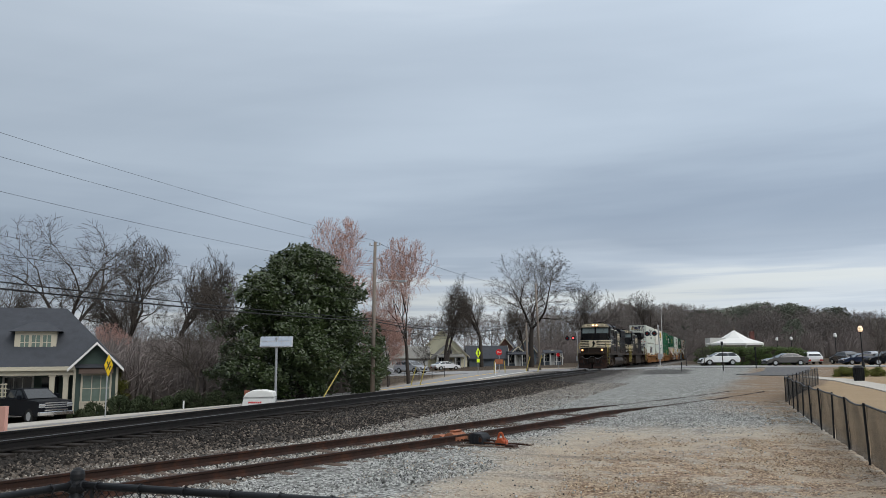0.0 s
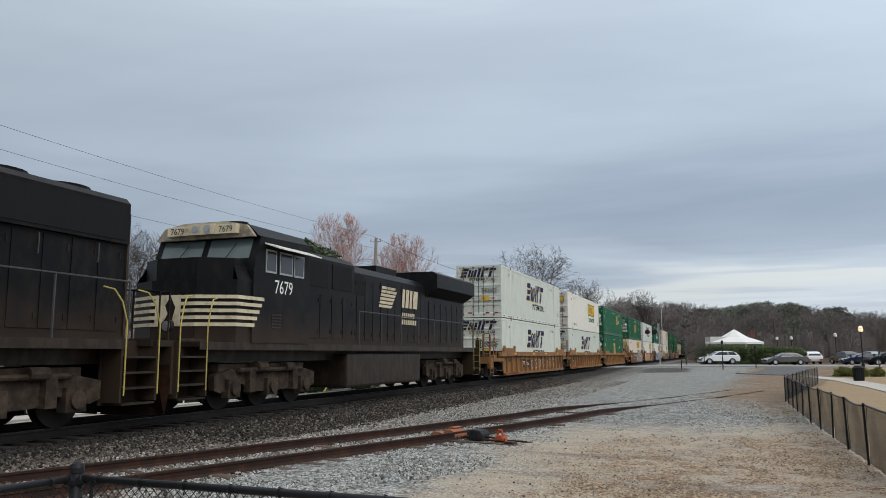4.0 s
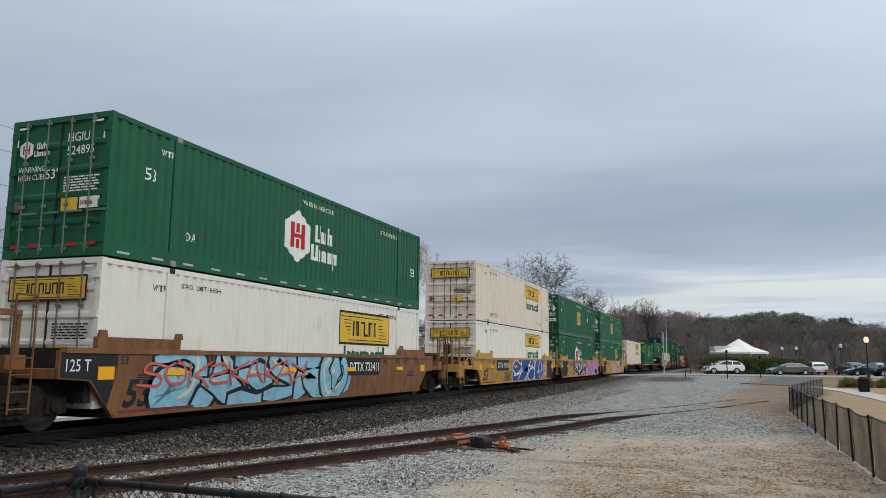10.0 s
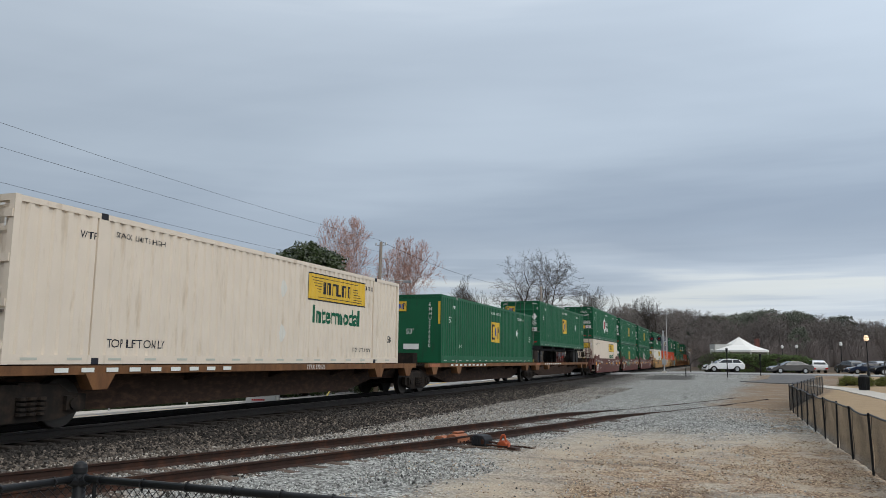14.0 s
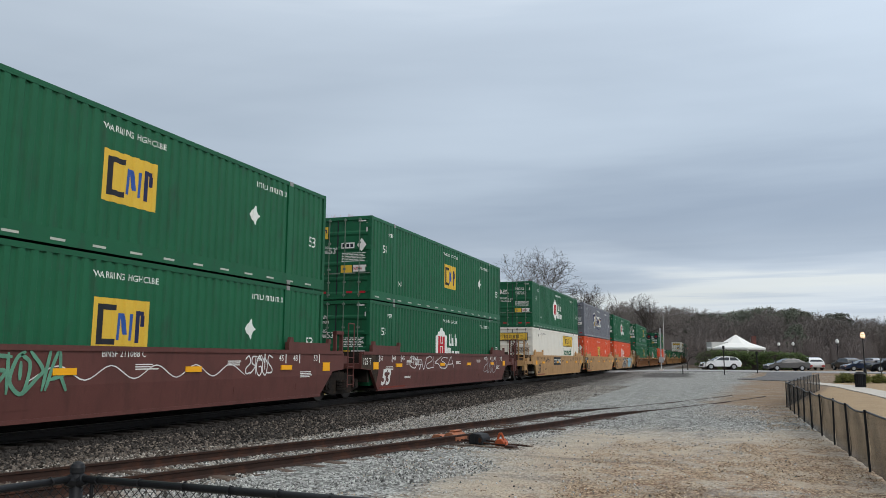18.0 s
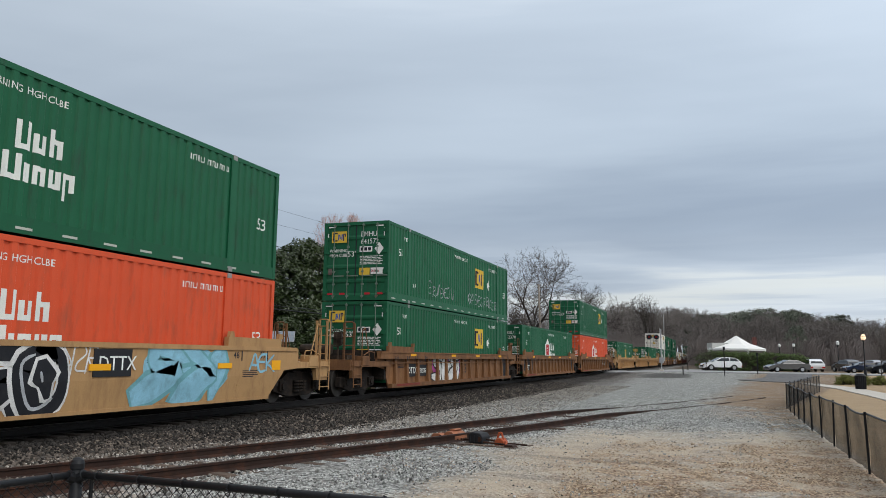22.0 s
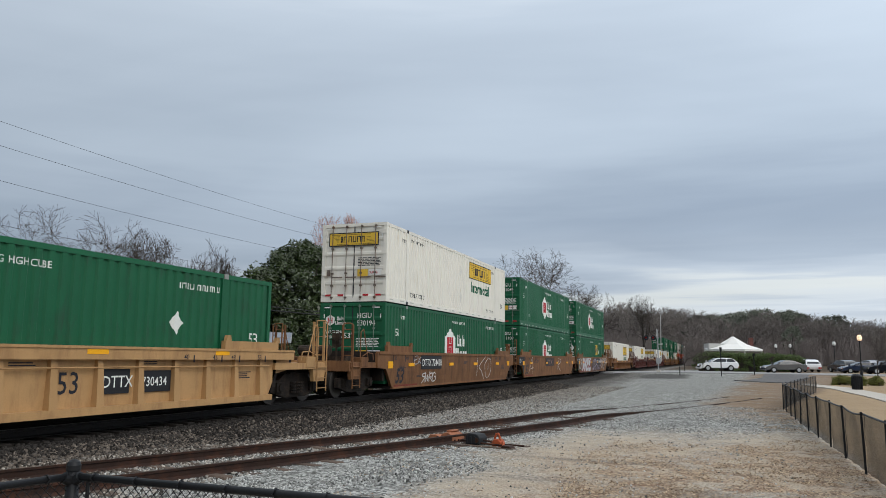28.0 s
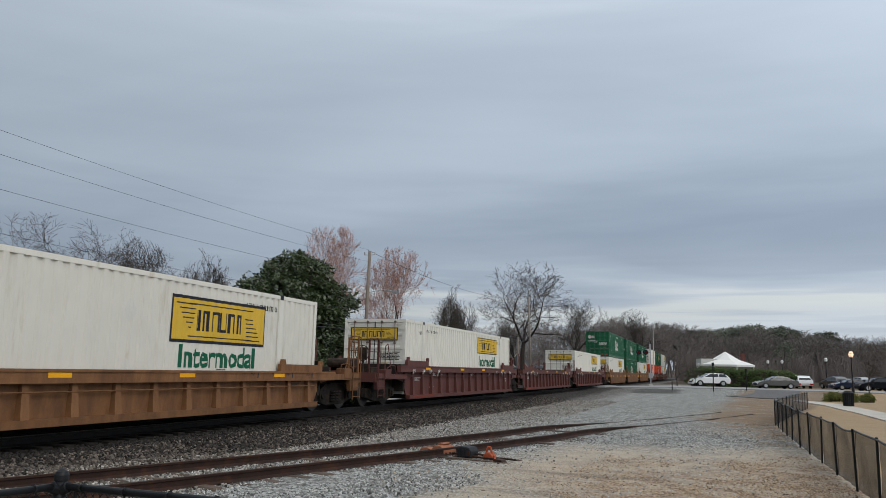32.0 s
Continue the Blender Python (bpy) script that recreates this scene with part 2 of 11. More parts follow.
RUST = (0.12, 0.045, 0.02)
M = dict(
    green=mat("green_container_paint", (0.0105, 0.1, 0.045), 0.5, var=0.16, dirt=(0.02, 0.06, 0.035), amount=0.25, streak=4, rnd=0.1),
    pale_white=mat("greenish_white_container_paint", (0.6, 0.635, 0.57), 0.5, var=0.07, dirt=(0.42, 0.4, 0.32), amount=0.14, streak=6, rnd=0.05),
    cream_white=mat("cream_container_paint", (0.68, 0.6, 0.5), 0.5, var=0.08, dirt=(0.46, 0.37, 0.27), amount=0.16, streak=6),
    rod_green=mat("dull_green_rod_paint", (0.13, 0.19, 0.15), 0.5, var=0.2, dirt=RUST, amount=0.3),
    rod_dark=mat("rusty_rod_steel", (0.16, 0.135, 0.115), 0.6, 0.2, var=0.3, dirt=RUST, amount=0.5),
    white=mat("white_container_paint", (0.7, 0.68, 0.61), 0.5, var=0.08, dirt=(0.55, 0.5, 0.4), amount=0.12, streak=6, rnd=0.05),
    orange=mat("orange_container_paint", (0.62, 0.085, 0.03), 0.5, var=0.12, dirt=(0.35, 0.08, 0.04), amount=0.25, streak=4),
    grey=mat("grey_container_paint", (0.15, 0.16, 0.185), 0.5, var=0.1, dirt=(0.1, 0.08, 0.06), amount=0.25, streak=4),
    ink=mat("dark_lettering", (0.02, 0.022, 0.03), 0.6, bump=0),
    navy=mat("navy_lettering", (0.015, 0.02, 0.07), 0.6, bump=0),
    blue=mat("blue_graphic", (0.03, 0.09, 0.32), 0.6, bump=0),
    pale=mat("white_lettering", (0.72, 0.74, 0.7), 0.6, bump=0),
    red=mat("red_graphic", (0.42, 0.02, 0.03), 0.6, bump=0),
    gold=mat("yellow_graphic", (0.66, 0.43, 0.05), 0.55, bump=0),
    grass_green=mat("green_lettering", (0.008, 0.105, 0.055), 0.6, bump=0),
    tape=mat("reflective_tape", (0.75, 0.75, 0.72), 0.35, bump=0),
    holder=mat("pale_placard_frame", (0.64, 0.63, 0.58), 0.5, bump=0),
    underframe=mat("dark_rusty_underframe", (0.045, 0.026, 0.018), 0.8, var=0.35, scale=3, dirt=(0.11, 0.06, 0.035), amount=0.4, streak=0.4),
    pane_pale=mat("curtained_window_glass", (0.14, 0.19, 0.16), 0.12, bump=0, var=0.3, scale=4),
    dull_rail=mat("worn_handrail_paint", (0.07, 0.07, 0.072), 0.45, 0.2, var=0.3),
    brow=mat("grimy_cream_brow", (0.42, 0.37, 0.27), 0.6, var=0.25, scale=4, dirt=(0.07, 0.06, 0.05), amount=0.6),
    awning=mat("brown_metal_awning", (0.1, 0.075, 0.062), 0.5, var=0.2),
    bright_orange=mat("bright_orange_lever_paint", (0.5, 0.105, 0.04), 0.6, var=0.3, scale=10, dirt=(0.18, 0.06, 0.03), amount=0.5),
    dull_tape=mat("dusty_reflective_tape", (0.46, 0.48, 0.42), 0.45, bump=0),
    reflex=mat("orange_reflective_sheet", (0.85, 0.4, 0.02), 0.4, bump=0, var=0.1),
    faded_red=mat("faded_red_stripe_paint", (0.2, 0.035, 0.025), 0.7, var=0.3, scale=5, dirt=(0.12, 0.05, 0.03), amount=0.5),
    faded_letter=mat("faded_pinkish_lettering", (0.3, 0.19, 0.16), 0.8, bump=0, var=0.3),
    steel=mat("bare_steel", (0.32, 0.31, 0.29), 0.45, 0.6, dirt=RUST, amount=0.3),
    yellow=mat("car_yellow_paint", (0.28, 0.14, 0.052), 0.6, var=0.28, dirt=(0.12, 0.055, 0.026), amount=0.5, streak=3, rnd=0.12),
    bright=mat("bright_car_yellow", (0.46, 0.25, 0.065), 0.55, var=0.18, dirt=(0.26, 0.13, 0.045), amount=0.4, streak=3, rnd=0.08),
    worn=mat("weathered_car_yellow", (0.22, 0.105, 0.045), 0.7, var=0.3, dirt=(0.085, 0.04, 0.022), amount=0.65, streak=3, rnd=0.12),
    brown=mat("boxcar_red_paint", (0.112, 0.042, 0.035), 0.6, var=0.2, dirt=(0.07, 0.03, 0.024), amount=0.4, streak=3),
    tan=mat("tan_car_yellow", (0.42, 0.25, 0.11), 0.6, var=0.18, dirt=(0.24, 0.13, 0.06), amount=0.4, streak=3, rnd=0.08),
    charcoal=mat("black_car_panel", (0.02, 0.021, 0.024), 0.6, var=0.2),
    truck=mat("grimy_bogie_iron", (0.014, 0.011, 0.009), 0.8, 0.0, var=0.35, scale=4, dirt=(0.045, 0.03, 0.02), amount=0.45),
    dusty=mat("dust_covered_bogie_iron", (0.026, 0.019, 0.014), 0.85, var=0.35, scale=5, dirt=(0.095, 0.066, 0.045), amount=0.6),
    wheel=mat("wheel_steel", (0.017, 0.014, 0.012), 0.7, 0.0, var=0.3),
    tread=mat("worn_wheel_rim", (0.06, 0.055, 0.05), 0.5, 0.3, bump=0),
    loco=mat("black_locomotive_paint", (0.009, 0.0095, 0.011), 0.4, var=0.25, dirt=(0.026, 0.021, 0.017), amount=0.4, streak=2),
    # pale base colour stands in for the sky reflected in the glass
    screen=mat("pale_cab_windscreen", (0.1, 0.13, 0.13), 0.08, bump=0, var=0.2),
    loco_low=mat("dusty_locomotive_paint", (0.022, 0.016, 0.012), 0.45, var=0.3, dirt=(0.07, 0.047, 0.031), amount=0.5, streak=2),
    plough=mat("rusty_plough_paint", (0.012, 0.009, 0.008), 0.4, var=0.4, scale=3, dirt=(0.05, 0.021, 0.013), amount=0.55),
    cream=mat("cream_stripe_paint", (0.62, 0.54, 0.38), 0.55, dirt=(0.2, 0.15, 0.1), amount=0.35),
    offwhite=mat("white_cab_paint", (0.66, 0.66, 0.62), 0.5, dirt=(0.3, 0.26, 0.2), amount=0.3),
    rail_yellow=mat("handrail_yellow", (0.44, 0.36, 0.1), 0.5, dirt=(0.15, 0.11, 0.05), amount=0.4),
    mesh_dark=mat("radiator_screen", (0.008, 0.008, 0.009), 0.8, bump=0.5, bscale=200),
    rail=mat("rusty_rail", (0.036, 0.02, 0.015), 0.65, 0.2, var=0.3, scale=6, dirt=(0.09, 0.035, 0.018), amount=0.4),
    main_rail=mat("dark_main_line_rail", (0.02, 0.018, 0.017), 0.55, 0.3, var=0.3, scale=6),
    rail_top=mat("worn_rail_head", (0.16, 0.15, 0.145), 0.35, 0.8, var=0.15),
    tie=mat("creosoted_sleeper", (0.022, 0.018, 0.015), 0.85, var=0.35, scale=5, bump=0.5, bscale=30, rnd=0.25),
    old_tie=mat("weathered_sleeper", (0.095, 0.07, 0.055), 0.9, var=0.35, scale=5, bump=0.6, bscale=30, rnd=0.3),
    asphalt=mat("grey_asphalt", (0.3, 0.3, 0.3), 0.85, var=0.2, scale=0.6, bump=0.4, bscale=90),
    fresh=mat("dark_asphalt_patch", (0.105, 0.105, 0.11), 0.85, var=0.3, scale=1, bump=0.4, bscale=90, dirt=(0.2, 0.19, 0.17), amount=0.5),
    concrete=mat("pale_concrete", (0.48, 0.45, 0.4), 0.85, var=0.25, scale=1.2, bump=0.2),
    line=mat("road_paint", (0.7, 0.68, 0.62), 0.7),
    # paler than the near twigs: the distance haze is put into the colour
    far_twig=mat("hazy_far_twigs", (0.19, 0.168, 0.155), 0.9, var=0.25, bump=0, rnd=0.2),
    bark=mat("grey_brown_bark", (0.055, 0.046, 0.04), 0.9, var=0.3, scale=3, bump=0.8, bscale=25, rnd=0.2),
    twig=mat("grey_twigs", (0.08, 0.068, 0.059), 0.9, var=0.2, bump=0, rnd=0.2),
    olive=mat("yellow_green_leaf", (0.11, 0.115, 0.025), 0.75, var=0.4, scale=3, bump=0),
    brick_dull=mat("dull_brown_brick", (0.16, 0.09, 0.07), 0.85, var=0.2),
    bud=mat("budding_maple_twigs", (0.45, 0.28, 0.235), 0.9, var=0.3, bump=0, rnd=0.08),
    leaf=mat("glossy_magnolia_leaf", (0.045, 0.07, 0.02), 0.36, var=0.6, scale=1.5, bump=0),
    # greyed and lightened green, with the haze over the far pines painted in
    pine=mat("pine_needles", (0.135, 0.15, 0.115), 0.85, var=0.45, scale=0.6, bump=0, rnd=0.25),
    shrub=mat("evergreen_shrub_leaf", (0.045, 0.06, 0.028), 0.75, var=0.45, scale=3, bump=0, rnd=0.25),
    hedge=mat("hedge_leaf", (0.06, 0.09, 0.025), 0.7, var=0.4, scale=3, bump=0),
    straw=mat("dry_grass_blade", (0.3, 0.21, 0.11), 0.9, var=0.3, bump=0),
    shingle=mat("charcoal_roof_shingle", (0.06, 0.065, 0.075), 0.9, var=0.25, scale=2, bump=0.6, bscale=18),
    shingle2=mat("grey_roof_shingle", (0.24, 0.235, 0.215), 0.9, var=0.25, scale=2, bump=0.6, bscale=18),
    siding_g=mat("sage_green_siding", (0.062, 0.09, 0.078), 0.75, var=0.1),
    siding_y=mat("pale_yellow_siding", (0.72, 0.68, 0.5), 0.75, var=0.1),
    siding_w=mat("weathered_white_siding", (0.5, 0.5, 0.48), 0.75, var=0.12),
    siding_b=mat("slate_blue_siding", (0.1, 0.12, 0.14), 0.75, var=0.1),
    trim=mat("cream_trim_paint", (0.5, 0.46, 0.36), 0.7, var=0.08),
    trim_w=mat("white_trim_paint", (0.75, 0.75, 0.72), 0.6, var=0.06),
    glass=mat("dark_window_glass", (0.03, 0.035, 0.04), 0.06, bump=0, var=0.05),
    pole=mat("weathered_pole_wood", (0.22, 0.185, 0.155), 0.9, var=0.3, scale=2, bump=0.6, bscale=20),
    cable=mat("black_cable", (0.02, 0.02, 0.022), 0.6, bump=0),
    galv=mat("galvanised_steel", (0.42, 0.43, 0.44), 0.45, 0.7, var=0.12),
    fence=mat("black_fence_coating", (0.013, 0.014, 0.016), 0.45, bump=0.1),
    net=mat("dark_netting", (0.045, 0.042, 0.039), 0.9, bump=0.2, bscale=120),
    sign_y=mat("yellow_sign_sheeting", (0.75, 0.5, 0.02), 0.5, bump=0),
    sign_l=mat("lime_sign_sheeting", (0.65, 0.85, 0.03), 0.5, bump=0),
    sign_r=mat("red_sign_sheeting", (0.6, 0.02, 0.025), 0.5, bump=0),
    amber=mat("faded_orange_paint", (0.38, 0.145, 0.075), 0.65, var=0.3, scale=8, dirt=(0.12, 0.07, 0.045), amount=0.55),
    panel=mat("solar_cells", (0.35, 0.4, 0.47), 0.15, bump=0, var=0.1),
    carwhite=mat("white_car_paint", (0.75, 0.76, 0.77), 0.2, bump=0, var=0.03, coat=0.6),
    cargrey=mat("grey_car_paint", (0.1, 0.1, 0.1), 0.25, 0.5, bump=0, var=0.04, coat=0.6),
    carsilver=mat("silver_car_paint", (0.4, 0.41, 0.43), 0.3, 0.5, bump=0, var=0.04, coat=0.5),
    carblack=mat("black_car_paint", (0.006, 0.007, 0.01), 0.4, bump=0, var=0.04),
    carblue=mat("dark_blue_car_paint", (0.02, 0.03, 0.06), 0.2, bump=0, var=0.04, coat=0.6),
    rubber=mat("tyre_rubber", (0.018, 0.018, 0.018), 0.85, bump=0.2),
    chrome=mat("chrome_trim", (0.6, 0.6, 0.6), 0.15, 0.95, bump=0),
    taillight=mat("red_lamp_lens", (0.35, 0.01, 0.01), 0.2, bump=0),
    stone=mat("grey_ballast_stone", (0.2, 0.19, 0.18), 0.9, var=0.35, scale=0.8, bump=0.3, bscale=50),
    dark_stone=mat("dark_ballast_stone", (0.1, 0.09, 0.085), 0.9, var=0.35, scale=0.8, bump=0.3, bscale=50),
    beam=glow("headlamp_lens", (1.0, 0.76, 0.42), 5.0),
    ditch=glow("ditch_lamp_lens", (1.0, 0.62, 0.3), 3.0),
    # emissive disc behind each lens, added for the orange halo around the lamp
    amber_glow=glow("lit_lamp_reflector", (1.0, 0.36, 0.1), 1.0),
    redlamp=glow("red_signal_lens", (1.0, 0.05, 0.05), 6),
    globe=glow("lit_street_lamp_globe", (1.0, 0.7, 0.45), 0.75),
)



def open_weave(m, cover):
    """Let light through the gaps of a netting too fine to model thread by thread."""
    nt = m.node_tree
    N, Lk = nt.nodes, nt.links
    b, out = N["Principled BSDF"], N["Material Output"]
    clear, mix, co = N.new("ShaderNodeBsdfTransparent"), N.new("ShaderNodeMixShader"), N.new("ShaderNodeTexCoord")
    cloth = N.new("ShaderNodeTexNoise")
    cloth.inputs["Scale"].default_value, cloth.inputs["Detail"].default_value = 1.3, 4
    Lk.new(co.outputs["Object"], cloth.inputs["Vector"])
    r = N.new("ShaderNodeMapRange")
    r.inputs["From Min"].default_value, r.inputs["From Max"].default_value = 0.3, 0.7
    r.inputs["To Min"].default_value, r.inputs["To Max"].default_value = cover - 0.1, cover + 0.1
    Lk.new(cloth.outputs["Fac"], r.inputs["Value"]); Lk.new(r.outputs[0], mix.inputs[0])
    Lk.new(clear.outputs[0], mix.inputs[1]); Lk.new(b.outputs[0], mix.inputs[2]); Lk.new(mix.outputs[0], out.inputs[0])


open_weave(M["net"], 0.7)
dust_low(M["loco"], (0.05, 0.034, 0.024), 1.4, 2.5)


# ---- building helpers ----
def box(bm, x0, x1, y0, y1, z0, z1):
    vs = [bm.verts.new((x, y, z)) for z in (z0, z1) for x, y in ((x0, y0), (x1, y0), (x1, y1), (x0, y1))]
    for f in ((3, 2, 1, 0), (4, 5, 6, 7), (0, 1, 5, 4), (1, 2, 6, 5), (2, 3, 7, 6), (3, 0, 4, 7)):
        bm.faces.new([vs[i] for i in f])
    return vs


def tube(bm, a, b, r0, r1=None, n=8, cap=True):
    a, b = Vector(a), Vector(b)
    r1 = r0 if r1 is None else r1
    q = (b - a).to_track_quat("Z", "Y")
    rings = []
    for p, r in ((a, r0), (b, r1)):
        rings.append([bm.verts.new(p + q @ Vector((r * math.cos(i * math.tau / n), r * math.sin(i * math.tau / n), 0))) for i in range(n)])
    for i in range(n):
        bm.faces.new((rings[0][i], rings[0][(i + 1) % n], rings[1][(i + 1) % n], rings[1][i]))
    if cap and n > 2:
        bm.faces.new(rings[0][::-1]); bm.faces.new(rings[1])


def pipe(bm, pts, r, n=6):
    for a, b in zip(pts, pts[1:]):
        tube(bm, a, b, r, n=n)


def prism(bm, pts, axis, lo, hi):
    """A polygon of (u, v) pushed along an axis from lo to hi."""
    def put(u, v, w):
        return {"x": (w, u, v), "y": (u, w, v), "z": (u, v, w)}[axis]
    a = [bm.verts.new(put(u, v, lo)) for u, v in pts]
    b = [bm.verts.new(put(u, v, hi)) for u, v in pts]
    bm.faces.new(a[::-1]); bm.faces.new(b)
    k = len(pts)
    for i in range(k):
        bm.faces.new((a[i], a[(i + 1) % k], b[(i + 1) % k], b[i]))


def flat(bm, pts):
    bm.faces.new([bm.verts.new(p) for p in pts])


def mesh_of(name, bm, *mats, smooth=False):
    bmesh.ops.recalc_face_normals(bm, faces=bm.faces)
    me = bpy.data.meshes.new(name)
    bm.to_mesh(me)
    bm.free()
    for m in mats:
        me.materials.append(m)
    if smooth:
        me.polygons.foreach_set("use_smooth", [True] * len(me.polygons))
    return me


def part(name, bm, material, parent, label="", smooth=False, m=None):
    ob = new(name, mesh_of(name, bm, material, smooth=smooth))
    ob.parent = parent
    if m is not None:
        ob.matrix_basis = m
    return tagged(ob, label) if label else ob


def again(ob, parent, m, name=None):
    """The same mesh once more as a part."""
    o = new(name or ob.name.split(".")[0], ob.data)
    o.parent, o.matrix_basis = parent, m
    return o


def bevelled(bm, w, seg=2):
    bmesh.ops.bevel(bm, geom=list(bm.edges), offset=w, segments=seg, affect="EDGES", profile=0.6)
    return bm


def thing(name, m, label, category, group="", kind=""):
    ob = new(name)
    ob.empty_display_size = 0.3
    ob.matrix_basis = m
    return tagged(ob, label, category, group, kind)


FONT_MESH = {}


def glyphs(text, bold=0.0):
    """Outline mesh of a word in the built-in font, 1 m high, from (0, 0)."""
    key = (text, bold)
    if key not in FONT_MESH:
        cu = bpy.data.curves.new("word", "FONT")
        cu.body, cu.resolution_u, cu.size, cu.offset = text, 2, 1.0, bold
        ob = bpy.data.objects.new("word", cu)
        FONT_MESH[key] = bpy.data.meshes.new_from_object(ob)
        bpy.data.objects.remove(ob)
    return FONT_MESH[key]


def word_bm(text, size, wide=1.0, bold=False):
    bm = bmesh.new()
    bm.from_mesh(glyphs(text, 0.028 if bold else 0.004))
    k = size / 0.72
    for v in bm.verts:
        v.co = Vector((v.co.x * k * wide, v.co.y * k, 0))
    return bm


def on_side(bm, x, y, z):
    """Lay a flat bmesh onto a face that looks along +x: its x becomes y and its y becomes z."""
    for v in bm.verts:
        v.co = Vector((x, y + v.co.x, z + v.co.y))
    return bm


def on_end(bm, x, y, z):
    """Lay a flat bmesh onto a face that looks along -y."""
    for v in bm.verts:
        v.co = Vector((x + v.co.x, y, z + v.co.y))
    return bm


# ---- ground: one sheet ----
def ramp(v, a, b):
    t = max(0.0, min(1.0, (v - a) / (b - a)))
    return t * t * (3 - 2 * t)


def ground_z(x, y):
    far = ramp(y, 45, 85)
    right = -0.42 + 0.3 * far
    if x >= 0:
        z = -0.23 + (right + 0.23) * ramp(x, 1.75, 3.6)
        if y > 70:
            z += (0.1 * ramp(x, 4, 9) + 0.12) * ramp(y, 70, 80)
    else:
        fall = 0.08 * (1 - 0.8 * ramp(y, 50, 90))
        low = -0.38 - fall * max(0.0, -x - 3) + 0.25 * far
        if x < -30:
            low = -0.38 - fall * 27 + 0.25 * far - 0.01 * min(60, -x - 30)
        z = -0.23 + (low + 0.23) * ramp(-x, 1.75, 3.4)
    if y > 110:
        z += 0.006 * (y - 110) * ramp(abs(x + 5), 4, 40)
    return z


def steps(spans):
    v = [spans[0][0]]
    for a, b, d in spans:
        n = max(1, round((b - a) / d))
        v += [a + (b - a) * (i + 1) / n for i in range(n)]
    return v


def ground_material():
    m = bpy.data.materials.new("gravel_dirt_and_dry_grass")
    m.use_nodes = True
    nt = m.node_tree
    N, Lk = nt.nodes, nt.links
    b = N["Principled BSDF"]
    b.inputs["Roughness"].default_value = 0.95
    b.inputs["Specular IOR Level"].default_value = 0.2
    co = N.new("ShaderNodeTexCoord")
    sep = N.new("ShaderNodeSeparateXYZ")
    Lk.new(co.outputs["Object"], sep.inputs[0])

    def noise_at(s, d=5, rough=0.6, vec=None):
        n = N.new("ShaderNodeTexNoise")
        n.inputs["Scale"].default_value, n.inputs["Detail"].default_value, n.inputs["Roughness"].default_value = s, d, rough
        Lk.new(vec or co.outputs["Object"], n.inputs["Vector"])
        return n.outputs["Fac"]

    def math_(op, a, c):
        n = N.new("ShaderNodeMath"); n.operation = op
        for i, v in enumerate((a, c)):
            if isinstance(v, (int, float)):
                n.inputs[i].default_value = v
            else:
                Lk.new(v, n.inputs[i])
        return n.outputs[0]

    def span(v, lo, hi):
        n = N.new("ShaderNodeMapRange"); n.interpolation_type = "SMOOTHSTEP"
        n.inputs["From Min"].default_value, n.inputs["From Max"].default_value = lo, hi
        Lk.new(v, n.inputs["Value"])
        return n.outputs[0]

    def two(a, c, fac):
        n = N.new("ShaderNodeMixRGB")
        for i, v in ((1, a), (2, c)):
            if isinstance(v, tuple):
                n.inputs[i].default_value = (*v, 1)
            else:
                Lk.new(v, n.inputs[i])
        Lk.new(fac, n.inputs[0])
        return n.outputs[0]

    wide, mid, fine = noise_at(0.16), noise_at(0.9), noise_at(9, 4)
    cells = N.new("ShaderNodeTexVoronoi"); cells.inputs["Scale"].default_value = 22
    Lk.new(co.outputs["Object"], cells.inputs["Vector"])
    pebble = N.new("ShaderNodeHueSaturation"); pebble.inputs["Saturation"].default_value = 0.12
    Lk.new(cells.outputs["Color"], pebble.inputs["Color"])
    gravel = two((0.085, 0.087, 0.08), (0.56, 0.57, 0.54), span(cells.outputs["Color"], 0.1, 0.95))
    gravel = two(gravel, (0.3, 0.26, 0.2), span(noise_at(0.35, 5, 0.6), 0.6, 0.78))
    gravel = two(gravel, (0.1, 0.097, 0.09), math_("MULTIPLY", span(noise_at(3.2, 8, 0.8), 0.46, 0.62), 0.75))
    # bare tan dirt with grit, and brown leaf mulch
    dirt = two((0.3, 0.25, 0.19), (0.64, 0.55, 0.43), noise_at(30, 4, 0.8))
    dirt = two(dirt, (0.47, 0.42, 0.34), span(noise_at(0.45, 6, 0.65), 0.53, 0.68))
    grit = two((0.1, 0.092, 0.085), (0.52, 0.49, 0.44), span(cells.outputs["Color"], 0.1, 0.95))
    dirt = two(dirt, grit, math_("MULTIPLY", span(noise_at(0.8, 5), 0.4, 0.62), 0.55))
    flakes = N.new("ShaderNodeTexVoronoi"); flakes.inputs["Scale"].default_value = 34
    stretched = N.new("ShaderNodeMapping"); stretched.inputs["Scale"].default_value = (1, 0.55, 1)
    Lk.new(co.outputs["Object"], stretched.inputs[0]); Lk.new(stretched.outputs[0], flakes.inputs["Vector"])
    mulch = two((0.1, 0.06, 0.04), (0.52, 0.39, 0.26), span(flakes.outputs["Color"], 0.05, 0.95))
    mulch = two(mulch, (0.2, 0.095, 0.055), math_("MULTIPLY", span(noise_at(6, 5, 0.7), 0.5, 0.66), 0.7))
    straw = two((0.3, 0.215, 0.13), (0.46, 0.345, 0.22), mid)
    straw = two(straw, (0.24, 0.175, 0.11), span(noise_at(14, 3), 0.45, 0.85))
    wob = math_("MULTIPLY", math_("SUBTRACT", wide, 0.5), 9)
